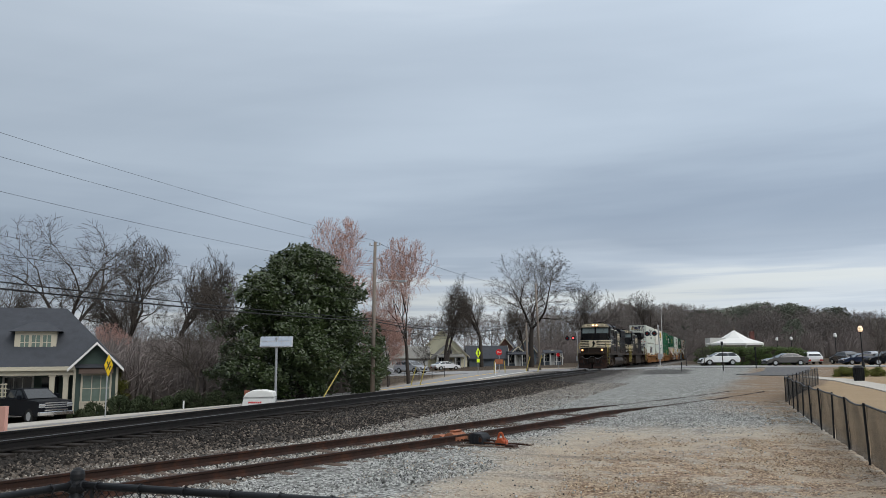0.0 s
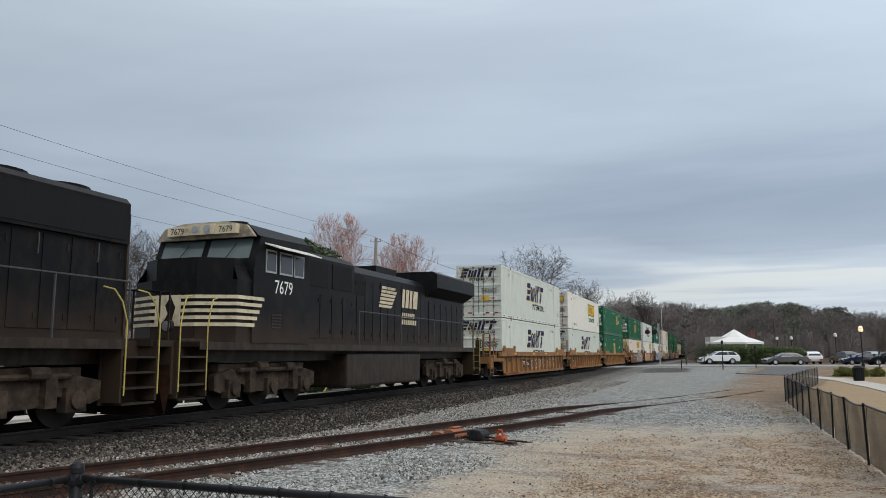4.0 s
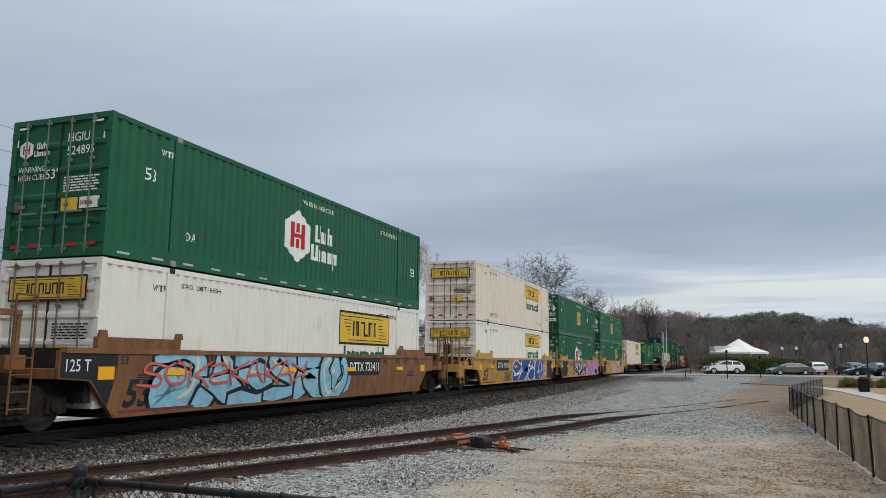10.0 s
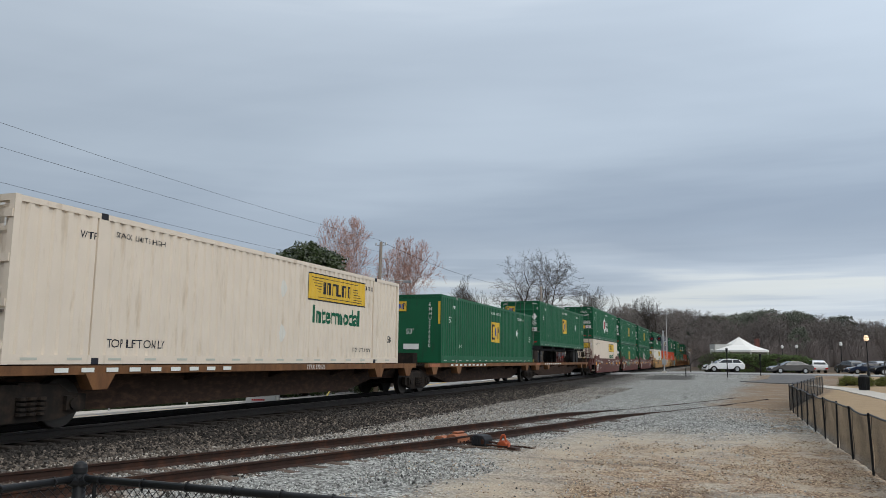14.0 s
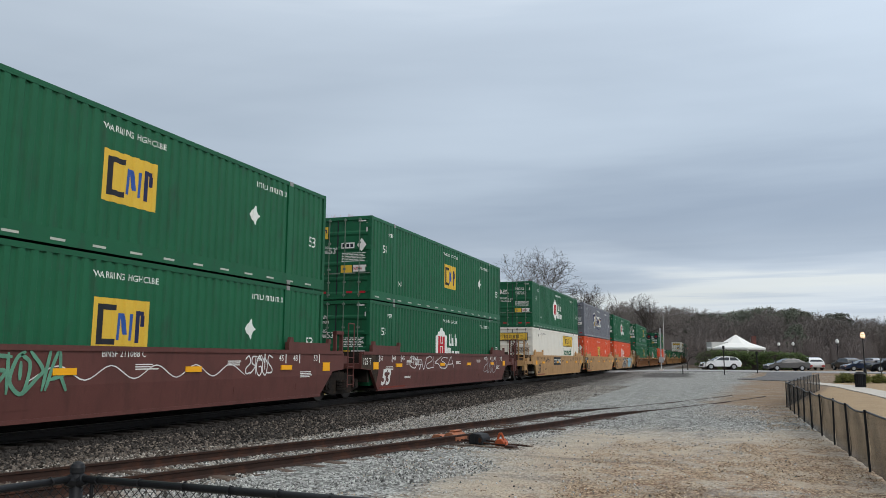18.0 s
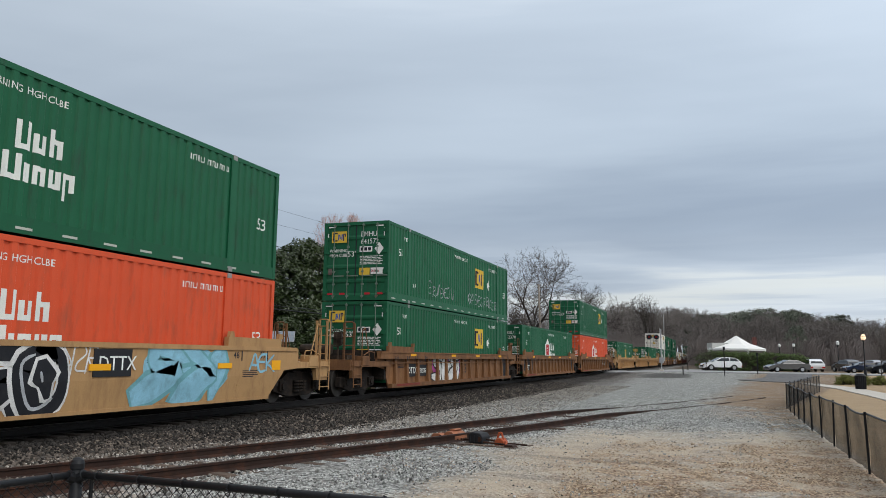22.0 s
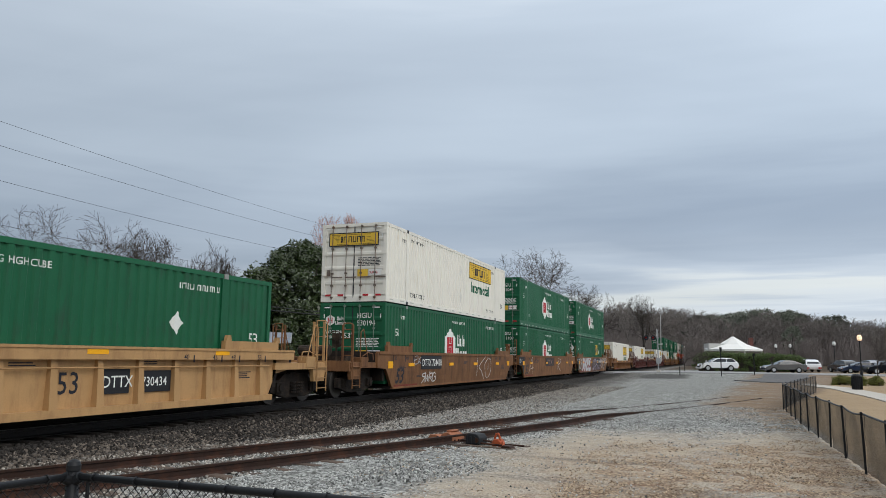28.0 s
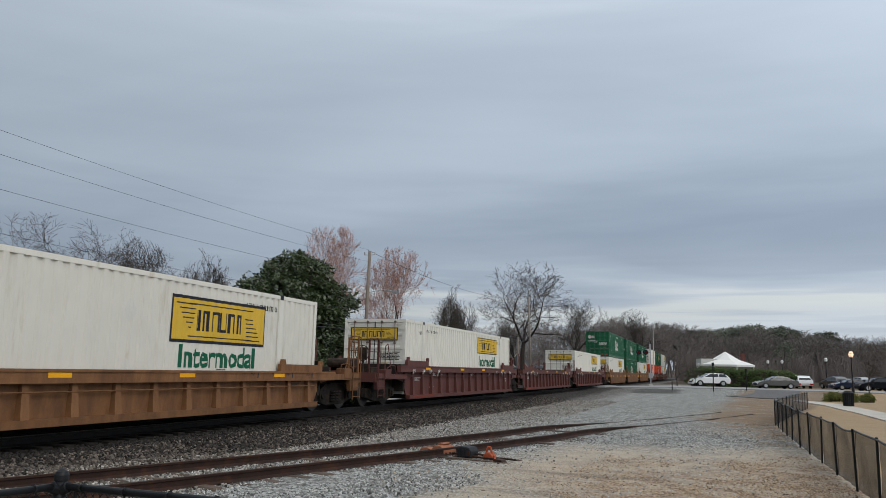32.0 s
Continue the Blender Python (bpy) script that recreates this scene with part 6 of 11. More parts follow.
def markings():
    """Numbers, panels and graffiti, car by car."""
    at = {round(s): c for c, s in TAGS}
    sp = {k: spray(k, v) for k, v in dict(teal=(0.16, 0.38, 0.42), coral=(0.6, 0.12, 0.09), peach=(0.62, 0.36, 0.16), sky=(0.25, 0.5, 0.62), royal=(0.025, 0.08, 0.3),
          black=(0.015, 0.016, 0.02), white=(0.7, 0.7, 0.68), magenta=(0.4, 0.07, 0.27), pink=(0.66, 0.3, 0.32), silver=(0.42, 0.44, 0.46), violet=(0.16, 0.1, 0.26), sage=(0.4, 0.47, 0.42), crimson=(0.3, 0.05, 0.07), cream=(0.66, 0.6, 0.38), orchid=(0.5, 0.3, 0.52), blush=(0.62, 0.4, 0.37), mint=(0.12, 0.3, 0.2), ice=(0.55, 0.6, 0.62), umber=(0.06, 0.03, 0.018), lilac=(0.42, 0.38, 0.52), red=(0.4, 0.04, 0.03), amber=(0.6, 0.3, 0.03)).items()}
    for s, c in at.items():
        smooth = "smooth" in c["label"]
        x = 1.5 if smooth else 1.362
        rng = random.Random(s)
        # length marks with their ticks, and orange reflectors along the top of the side
        dark_paint = "boxcar" in c["label"]
        coat = {"boxcar-red": "brown", "bright": "bright", "tan": "tan", "weathered": "worn"}.get(c["label"].split()[0], "yellow")
        ink = M["pale"] if dark_paint else M["ink"]
        top = 1.06 if s == 684 else 1.19
        xt = 1.506 if smooth else 1.524
        ticks = bmesh.new()
        for y, w, right in ((0.42, "53", 0), (1.5, "48", 0), (2.3, "45", 0), (3.3, "40", 0), (12.5, "40", 1), (13.5, "45", 1), (14.2, "48", 1), (15.3, "53", 1)):
            word = on_side(word_bm(w, 0.16 if smooth else 0.12, 1.05), xt, y, top + 0.02)
            tmp = bpy.data.meshes.new("t"); word.to_mesh(tmp); word.free(); ticks.from_mesh(tmp); bpy.data.meshes.remove(tmp)
            u = y + 0.32 if right else y - 0.1
            box(ticks, xt - 0.004, xt, u, u + 0.04, top - 0.04, top + 0.2 if smooth else top + 0.12)
        tagged(part("length_mark", ticks, ink, c), "small length figures with upright ticks", kind="stuff")
        for y in (1.75, 6.3, 9.8, 13.6):
            bm = bmesh.new()
            zr = 0.98 if smooth else 1.04 if s == 684 else 1.31
            box(bm, 1.5, 1.53 if smooth else 1.526, y, y + 0.52, zr, zr + (0.12 if smooth else 0.09))
            part("reflector", bm, M["reflex"], c, "orange-yellow reflector")
        if smooth:
            for y in (-0.12, 15.85):
                bm = bmesh.new()
                box(bm, x, x + 0.014, y, y + 0.4, 0.92, 1.16)
                part("reflector", bm, M["reflex"], c, "square orange reflector at the car end")
        # small stencilled data
        bm = bmesh.new()
        for y0, z0, k in ((2.75, 1.2, 4), (3.55, 1.22, 5), (0.9, 0.98, 3), (8.3, 1.14, 3), (11.3, 1.2, 3), (14.6, 0.9, 4), (2.6, 0.62, 2)):
            for j in range(k):
                wd = rng.uniform(0.35, 0.7)
                box(bm, x, x + 0.003, y0, y0 + wd, z0 - j * 0.045, z0 - j * 0.045 + 0.022)
        if smooth:
            bend(bm)
        tagged(part("stencil", bm, ink, c), "unreadable stencilled data", kind="stuff")
        # faded red stripe on the lower edge, hatch outlines
        bm = bmesh.new()
        box(bm, 1.5, 1.508 if smooth else 1.514, 0.5, 2.7, 0.25, 0.33)
        if smooth:
            bend(bm)
        part("edge_stripe", bm, M["faded_red"], c, "faded red stripe")
        if smooth:
            bm = word_bm("53", 0.52, 1.05, True)
            for v in bm.verts:
                v.co.x += 0.2 * v.co.y
            part("lettering", bend(on_side(bm, 1.506, 0.55, 0.4)), ink, c, "large slanting number 53")
            for y0 in (5.0, 11.6, 14.4):
                bm = bmesh.new()
                box(bm, x, x + 0.006, y0, y0 + 1.0, 0.42, 0.6)
                part("hatch_plate", bend(bm), M[coat], c, "shallow welded hatch plate")
    def panel(s, y0, y1, text, ty):
        c = at[s]
        smooth = "smooth" in c["label"]
        x = 1.5 if smooth else 1.362
        bm = bmesh.new()
        if smooth and y0 < 1:
            prism(bm, [(-0.98, 1.42), (-0.98, 0.97), (-0.28, 0.92), (0.36, 0.3), (1.9, 0.3), (2.35, 1.42)], "x", x, x + 0.004)
            part("black_panel", bend(bm), M["charcoal"], c, "black painted car end")
            side_text(c, text, 0.36, -0.72, 0.98, M["pale"], x + 0.01, "white weight number")
            return
        box(bm, x, x + 0.006, y0, y1, 0.32 if y0 > 0.3 else 0.55, 1.4 if smooth else 1.3)
        part("black_panel", bm, M["charcoal"], c, "black painted panel")
        if text:
            side_text(c, text, 0.33, ty, 0.55, M["pale"], x + 0.01, "white weight number")
    for s in (271, 291, 166, 147, 598, 516, 146):
        if s in at:
            panel(s, 0.12, 2.3, "125T", 0.55)
    for s in (228, 454, 473, 641, 661, 411, 391):
        bm = bmesh.new()
        prism(bm, [(-0.98, 1.42), (-0.98, 0.97), (-0.28, 0.92), (0.18, 0.42), (0.32, 1.0), (0.3, 1.42)], "x", 1.5, 1.504)
        part("black_panel", bend(bm), M["charcoal"] if s not in (391, 411) else M["dusty"], at[s], "black painted car end")
        side_text(at[s], "125 T", 0.22, -0.92, 1.08, M["pale"], 1.512, "white weight number", 0.85)
    for s in (127, 146, 147, 536, 516, 496, 252, 271):
        if s in at:
            panel(s, 14.6, 16.0, "", 0)
    for s, num, y, dark in ((189, "DTTX 733411", 3.5, 1), (228, "DTTX 733411", 9.95, 1), (252, "DTTX 795385", 2.95, 1), (291, "795385", 13.0, 1), (434, "DTTX 767433", 5.4, 1), (622, "DTTX 724410", 3.1, 1), (661, "DTTX 724410", 9.6, 1), (473, "DTTX", 10.0, 1)):
        if s in at:
            c = at[s]
            stencils(c, num, y, dark, 1.5 if "smooth" in c["label"] else 1.366, 0.98 if "smooth" in c["label"] else 0.72, 0.28)
    for s, word, y, num, yn, y53 in ((559, "DTTX", 2.88, "730434", 3.92, 7.15), (598, "DTTX", 10.34, "730434", 11.4, 9.3), (166, "DTTX", 11.4, "790162", 12.46, 14.6),
                                     (127, "DTTX", 3.95, "790162", 5.0, 7.15), (496, "DTTX", 1.82, "790336", 2.88, 8.25), (536, "DTTX", 11.4, "790336", 12.46, 14.6)):
        stencils(at[s], word, y, True, 1.366, 0.68, 0.23)
        stencils(at[s], num, yn, True, 1.366, 0.68, 0.19)
        side_text(at[s], "53", 0.4, y53, 0.6, M["ink"], 1.37, "large number 53")
    scrawl(LOADS[496], 4.0, 7.2, 0.45, 1.0, 7, 2, sp["silver"])
    scrawl(LOADS[496], 9.2, 14.0, 0.42, 0.98, 10, 5, sp["silver"])
    graffiti(at[127], 5.6, 13.2, 0.5, 1.0, 9, 3, sp["white"], sp["white"], "thin white scrawl", thick=0.02, x=1.366, fine=True)
    graffiti(at[189], 5.9, 8.2, 0.34, 1.4, 3, 11, sp["silver"], sp["black"], "black and silver sprayed swirls", back=sp["black"], thick=0.045)
    graffiti(at[189], 7.4, 14.8, 0.36, 1.4, 7, 13, sp["sage"], sp["crimson"], "pale green sprayed letters edged in crimson", back=sp["crimson"], thick=0.15, shine=sp["white"])
    graffiti(at[189], 14.6, 16.6, 0.4, 1.4, 3, 12, sp["silver"], sp["black"], "black and silver sprayed swirls", back=sp["black"], thick=0.04)
    graffiti(at[189], 3.2, 5.6, 0.62, 0.8, 6, 14, sp["silver"], sp["silver"], "thin pale scrawl", thick=0.018, fine=True)
    graffiti(at[209], -0.5, 7.9, 0.34, 1.36, 6, 21, sp["peach"], sp["red"], "peach sprayed letters outlined in dark red", back=sp["sky"], thick=0.24, shine=sp["white"])
    graffiti(at[209], 6.7, 8.0, 1.0, 1.4, 3, 23, sp["coral"], sp["coral"], "small coral sprayed letters", thick=0.03, fine=True)
    graffiti(at[209], 9.7, 13.0, 0.36, 1.36, 4, 22, sp["silver"], sp["black"], "grey sprayed letters outlined in black", thick=0.12)
    graffiti(at[209], 13.0, 15.6, 0.5, 1.35, 7, 24, sp["red"], sp["red"], "dark red scribble", thick=0.018, fine=True)
    graffiti(at[228], 1.6, 9.8, 0.32, 1.4, 6, 31, sp["sky"], sp["black"], "light blue sprayed blocks edged in black", back=sp["sky"], thick=0.29, shine=sp["cream"])
    graffiti(at[228], 1.0, 7.4, 0.75, 1.25, 9, 32, sp["coral"], sp["coral"], "coral scrawl across the blue", thick=0.03, fine=True, x=1.518)
    graffiti(at[252], 6.0, 13.4, 0.3, 1.42, 4, 41, sp["royal"], sp["white"], "big blue sprayed letters outlined in white", thick=0.3)
    graffiti(at[252], 4.3, 5.7, 0.35, 0.75, 4, 42, sp["black"], sp["black"], "black scrawl", thick=0.025, fine=True)
    graffiti(at[252], 13.6, 14.4, 0.5, 1.3, 3, 43, sp["white"], sp["black"], "small white sprayed tag", thick=0.04)
    graffiti(at[271], 4.9, 9.9, 0.32, 1.42, 4, 51, sp["black"], sp["white"], "black sprayed letters outlined in white", back=sp["sky"], thick=0.2, shine=sp["silver"])
    graffiti(at[271], 9.9, 16.4, 0.34, 1.38, 6, 52, sp["orchid"], sp["magenta"], "lilac and magenta sprayed letters", back=sp["magenta"], thick=0.17, shine=sp["white"])
    graffiti(at[271], 4.2, 5.1, 0.7, 1.4, 4, 54, sp["black"], sp["black"], "black scribble", thick=0.03, fine=True)
    graffiti(at[271], 9.6, 10.6, 0.95, 1.4, 3, 55, sp["amber"], sp["black"], "small yellow leaf shapes", thick=0.06)
    graffiti(at[291], 6.0, 12.3, 0.34, 1.4, 6, 61, sp["blush"], sp["black"], "pale pink sprayed letters outlined in black", thick=0.19, shine=sp["white"])
    graffiti(at[291], 13.8, 15.1, 0.36, 1.36, 2, 62, sp["silver"], sp["black"], "grey sprayed letters outlined in black", thick=0.13)
    graffiti(at[391], 4.0, 6.6, 0.7, 1.35, 7, 73, sp["mint"], sp["mint"], "faded green scrawl", thick=0.035, fine=True)
    wave = bmesh.new()
    ribbon(wave, smooth_line([(5.8 + i * 0.62, 1.0 + (0.14 if i % 2 else -0.12)) for i in range(11)]), 0.012, 1.507, taper=False)
    tagged(part("graffiti", wave, sp["white"], at[391]), "thin white wavy line")
    graffiti(at[391], 12.0, 13.2, 0.85, 1.3, 5, 74, sp["white"], sp["white"], "thin white scrawl", thick=0.018, fine=True)
    side_text(at[372], "211088", 0.26, 4.3, 0.9, M["faded_letter"], 1.508, "faded car number", 1.1)
    side_text(at[372], "A", 0.24, 6.4, 0.9, M["pale"], 1.508, "white unit letter", 1.0)
    graffiti(at[372], 8.7, 9.6, 0.85, 1.25, 3, 75, sp["silver"], sp["silver"], "thin pale scrawl", thick=0.014, fine=True)
    graffiti(at[372], 10.3, 12.4, 0.8, 1.3, 6, 76, sp["silver"], sp["silver"], "thin pale scrawl", thick=0.016, fine=True)
    side_text(at[372], "BNSF 211088 A", 0.11, 7.6, 1.28, M["pale"], 1.508, "small white car number", 1.0)
    side_text(at[391], "BNSF 211088 C", 0.13, 7.4, 1.3, M["pale"], 1.508, "small white car number", 1.0)
    graffiti(at[411], 3.0, 8.0, 0.9, 1.35, 6, 71, sp["white"], sp["white"], "thin white scrawl", thick=0.018, fine=True)
    graffiti(at[411], 12.4, 14.6, 0.6, 1.3, 3, 72, sp["silver"], sp["silver"], "thin white scrawl", thick=0.018, fine=True)
    graffiti(at[473], 5.9, 9.3, 0.34, 1.36, 4, 81, sp["black"], sp["white"], "black sprayed letters outlined in white", thick=0.22, shine=sp["silver"])
    graffiti(at[473], 9.2, 10.0, 0.9, 1.4, 3, 83, sp["white"], sp["white"], "thin white scrawl", thick=0.018, fine=True)
    graffiti(at[473], 11.4, 13.8, 0.4, 1.4, 2, 82, sp["sky"], sp["teal"], "light blue sprayed bubble", back=sp["sky"], thick=0.28)
    graffiti(at[473], 14.9, 15.9, 0.9, 1.3, 3, 85, sp["sky"], sp["sky"], "light blue scribble", thick=0.03, fine=True)
    side_text(at[454], "TTX", 0.36, 8.3, 0.86, M["faded_red"], 1.508, "faded red letters", 1.6)
    side_text(at[454], "C", 0.2, 7.2, 1.0, M["ink"], 1.508, "black unit letter", 1.0)
    graffiti(at[496], 4.6, 7.6, 0.36, 1.4, 3, 91, sp["white"], sp["black"], "white sprayed letters outlined in black", back=sp["magenta"], thick=0.24, x=1.366)
    graffiti(at[622], 10.3, 12.8, 0.4, 1.35, 2, 93, sp["white"], sp["white"], "thin white outline figures", thick=0.016, fine=True)
    graffiti(at[622], 3.2, 4.7, 0.36, 0.72, 4, 94, sp["white"], sp["white"], "thin white scrawl", thick=0.02, fine=True)
    graffiti(at[622], 2.3, 3.4, 1.05, 1.35, 3, 92, sp["silver"], sp["silver"], "thin pale scrawl", thick=0.014, fine=True)
    graffiti(at[641], 10.2, 11.4, 0.5, 1.4, 1, 95, sp["white"], sp["white"], "thin white outline figure", thick=0.016, fine=True)
    graffiti(at[641], 1.7, 2.7, 0.36, 1.38, 1, 90, sp["white"], sp["white"], "thin white outline figure", thick=0.018, fine=True)
    dark = bmesh.new()
    box(dark, 1.5, 1.52, 6.2, 8.8, 0.84, 1.34)
    part("number_panel", dark, M["charcoal"], at[641], "faded black panel")
    side_text(at[641], "TTX", 0.34, 6.6, 0.92, M["faded_letter"], 1.524, "faded pinkish letters", 1.9)
    graffiti(at[661], 1.9, 5.8, 0.34, 1.4, 4, 97, sp["ice"], sp["crimson"], "pale silver sprayed letters edged in red", thick=0.24, shine=sp["white"])
    graffiti(at[661], -0.2, 1.8, 0.4, 1.3, 5, 96, sp["white"], sp["white"], "thin white scrawl", thick=0.02, fine=True)
    graffiti(at[661], 7.2, 11.9, 0.32, 1.4, 5, 98, sp["umber"], sp["lilac"], "dark brown sprayed letters outlined in lilac", back=sp["black"], thick=0.17, shine=sp["white"])
    graffiti(at[661], 11.8, 16.2, 0.95, 1.4, 13, 99, sp["white"], sp["white"], "thin white scrawl", thick=0.016, fine=True)
    graffiti(at[661], 14.2, 14.7, 0.4, 1.2, 1, 100, sp["black"], sp["white"], "small black sprayed figure outlined in white", thick=0.12)
    graffiti(at[661], 12.4, 13.4, 0.5, 0.9, 4, 101, sp["white"], sp["white"], "thin white scrawl", thick=0.016, fine=True)
    side_text(at[291], "LD LIMIT 119500 PER UNIT", 0.09, 2.9, 1.2, M["ink"], 1.508, "small black load limit", 0.95)
    side_text(at[271], "TT", 0.36, 2.95, 0.96, M["faded_red"], 1.508, "faded red letters", 1.5)
    side_text(at[454], "GWG33F", 0.12, 8.0, 1.3, M["ink"], 1.508, "small black letters", 1.0)
    for s, y in ((291, 5.0), (473, 4.0)):
        cross = bmesh.new()
        for q in ([(y, 0.95), (y + 0.3, 1.25)], [(y + 0.3, 0.95), (y, 1.25)]):
            ribbon(cross, smooth_line(q, 2), 0.03, 1.508 + 0.001 * len(cross.faces), taper=False)
        tagged(part("emblem", cross, sp["violet"], at[s]), "small violet crossed emblem")


consist()
finish_numbers()
markings()

# ---- locomotives ----
def bogie3(parent, y):
    """Three-axle power bogie."""
    b = bmesh.new()
    for sx in (-1, 1):
        x0, x1 = sorted((sx * 1.0, sx * 1.16))
        prism(b, [(-2.35, 0.5), (-2.1, 0.42), (-1.2, 0.62), (-0.9, 0.42), (-0.5, 0.4), (0.5, 0.4), (0.9, 0.42), (1.2, 0.62), (2.1, 0.42), (2.35, 0.5), (2.35, 0.85), (1.6, 0.98), (-1.6, 0.98), (-2.35, 0.85)], "x", x0, x1)
        for y0 in (-1.1, 0.95):
            box(b, *sorted((sx * 1.12, sx * 1.3)), y0, y0 + 0.25, 0.4, 0.95)
        tube(b, (sx * 1.24, -1.5, 0.95), (sx * 1.24, 1.5, 0.95), 0.06, n=8)
        tube(b, (sx * 1.22, -0.75, 1.02), (sx * 1.22, -0.35, 1.02), 0.15, n=10)
        tube(b, (sx * 1.22, 0.6, 1.0), (sx * 1.22, 1.0, 1.0), 0.13, n=10)
    box(b, -1.0, 1.0, -2.0, 2.0, 0.75, 1.1)
    o = part("bogie_frame", b, M["dusty"], parent, "dusty three-axle bogie frame", m=pose(0, y, 0))
    for k in (-1.68, 0.0, 1.68):
        b = bmesh.new()
        for sx in (-1, 1):
            tube(b, (sx * 0.68, k, 0.52), (sx * 0.82, k, 0.52), 0.515, n=28)
            tube(b, (sx * 0.66, k, 0.52), (sx * 0.69, k, 0.52), 0.545, n=28)
        tube(b, (-0.8, k, 0.52), (0.8, k, 0.52), 0.1, n=8)
        part("wheelset", b, M["wheel"], o)
        for sx in (-1, 1):
            b = bmesh.new()
            box(b, *sorted((sx * 1.05, sx * 1.26)), k - 0.24, k + 0.24, 0.3, 0.74)
            tube(b, (sx * 1.24, k, 0.52), (sx * 1.33, k, 0.52), 0.17, n=14)
            part("axle_box", b, M["dusty"], o)


def band(bm, path, z0, z1, lift):
    """A strip that follows a plan path of (x, y) points, standing proud of it."""
    prev = None
    for i, (x, y) in enumerate(path):
        a = Vector(path[max(0, i - 1)]); b = Vector(path[min(len(path) - 1, i + 1)])
        d = (b - a).normalized()
        n = Vector((d.y, -d.x)) * lift
        cur = (bm.verts.new((x + n.x, y + n.y, z0)), bm.verts.new((x + n.x, y + n.y, z1)))
        if prev:
            bm.faces.new((prev[0], cur[0], cur[1], prev[1]))
        prev = cur


def rails_and_steps(c, y, sgn, X=1.5):
    """End of a locomotive: steps, yellow handrails, pilot, coupler and hoses."""
    for sx in (-1, 1):
        b = bmesh.new()
        box(b, *sorted((sx * (X - 0.52), sx * (X - 0.48))), *sorted((y, y + sgn * 1.05)), 0.35, 1.62)
        for k in (0.0, 0.98):
            box(b, *sorted((sx * (X - 0.5), sx * X)), *sorted((y + sgn * k, y + sgn * (k + 0.05))), 0.42, 1.62)
        part("step_well", b, M["loco"], c)
        for i in range(4):
            z = 0.36 + i * 0.3
            b = bmesh.new()
            box(b, *sorted((sx * (X - 0.46), sx * (X + 0.01))), *sorted((y + sgn * 0.06, y + sgn * 0.97)), z, z + 0.04)
            part("step", b, M["loco_low"], c, "worn dark steel step")
        for k in (0.02, 0.95):
            b = bmesh.new()
            yy = y + sgn * k
            pipe(b, [(sx * (X + 0.03), yy, 0.55), (sx * (X + 0.03), yy, 1.95), (sx * (X + 0.0), yy + sgn * 0.12, 2.35), (sx * (X - 0.06), yy + sgn * 0.28, 2.58), (sx * (X - 0.12), yy + sgn * 0.5, 2.62)], 0.016, 6)
            part("handrail", b, M["rail_yellow"], c, "yellow grab rail")
    b = bmesh.new()
    box(b, -1.42, 1.42, *sorted((y - sgn * 0.02, y - sgn * 0.1)), 0.5, 1.5)
    part("pilot", b, M["loco"], c, "black pilot plate")
    for sx in (-1, 1):
        b = bmesh.new()
        n = 5
        rows_ = []
        for j in range(n + 1):
            t = j / n
            z = 0.1 + 1.02 * t
            back = 0.3 * math.sin(t * 1.5) + 0.0
            edge = 1.45 - 0.05 * t
            rows_.append([(sx * 0.06, y - sgn * (0.58 - back), z), (sx * 0.75, y - sgn * (0.46 - back), z), (sx * edge, y - sgn * (0.3 - back * 0.6), z)])
        vs = [[[b.verts.new((p[0], p[1] + sgn * th, p[2])) for p in r] for r in rows_] for th in (0.0, 0.04)]
        for j in range(n):
            for k in range(2):
                for q in vs:
                    b.faces.new((q[j][k], q[j][k + 1], q[j + 1][k + 1], q[j + 1][k]))
        part("snow_plough", b, M["plough"], c, "rust-stained black snow plough", smooth=True)
    b = bmesh.new()
    prism(b, [(-1.4, 1.5), (1.4, 1.5), (1.4, 1.63), (-1.4, 1.63)], "y", *sorted((y - sgn * 0.3, y + sgn * 0.1)))
    part("anticlimber", b, M["loco"], c)
    b = bmesh.new()
    tube(b, (0, y, 0.88), (0, y - sgn * 0.6, 0.88), 0.13, n=8)
    box(b, -0.2, 0.2, *sorted((y - sgn * 0.5, y - sgn * 0.86)), 0.7, 1.06)
    box(b, -0.34, 0.34, *sorted((y - sgn * 0.42, y - sgn * 0.52)), 0.66, 1.12)
    part("coupler", b, M["truck"], c)
    for x in (-1.0, -0.55, 0.5, 0.75, 1.0):
        b = bmesh.new()
        pipe(b, [(x, y - sgn * 0.15, 1.25), (x * 0.95, y - sgn * 0.35, 0.9), (x * 0.85, y - sgn * 0.4, 0.62), (x * 0.7, y - sgn * 0.35, 0.5)], 0.025, 5)
        part("air_hose", b, M["rubber"], c)
    b = bmesh.new()
    pts = [(-1.15 + 2.3 * i / 10, y - sgn * 0.34, 1.35 - 0.3 * math.sin(i / 10 * math.tau) ** 2) for i in range(11)]
    pipe(b, pts, 0.013, 5)
    part("jumper_cable", b, M["galv"], c, "pale sagging cable")
    for sx in (-1, 1):
        b = bmesh.new()
        pipe(b, [(sx * 1.35, y - sgn * 0.15, 1.62), (sx * 1.35, y - sgn * 0.15, 2.65), (sx * 0.4, y - sgn * 0.15, 2.7), (sx * 0.4, y - sgn * 0.15, 1.62)], 0.02)
        part("end_railing", b, M["loco"], c)


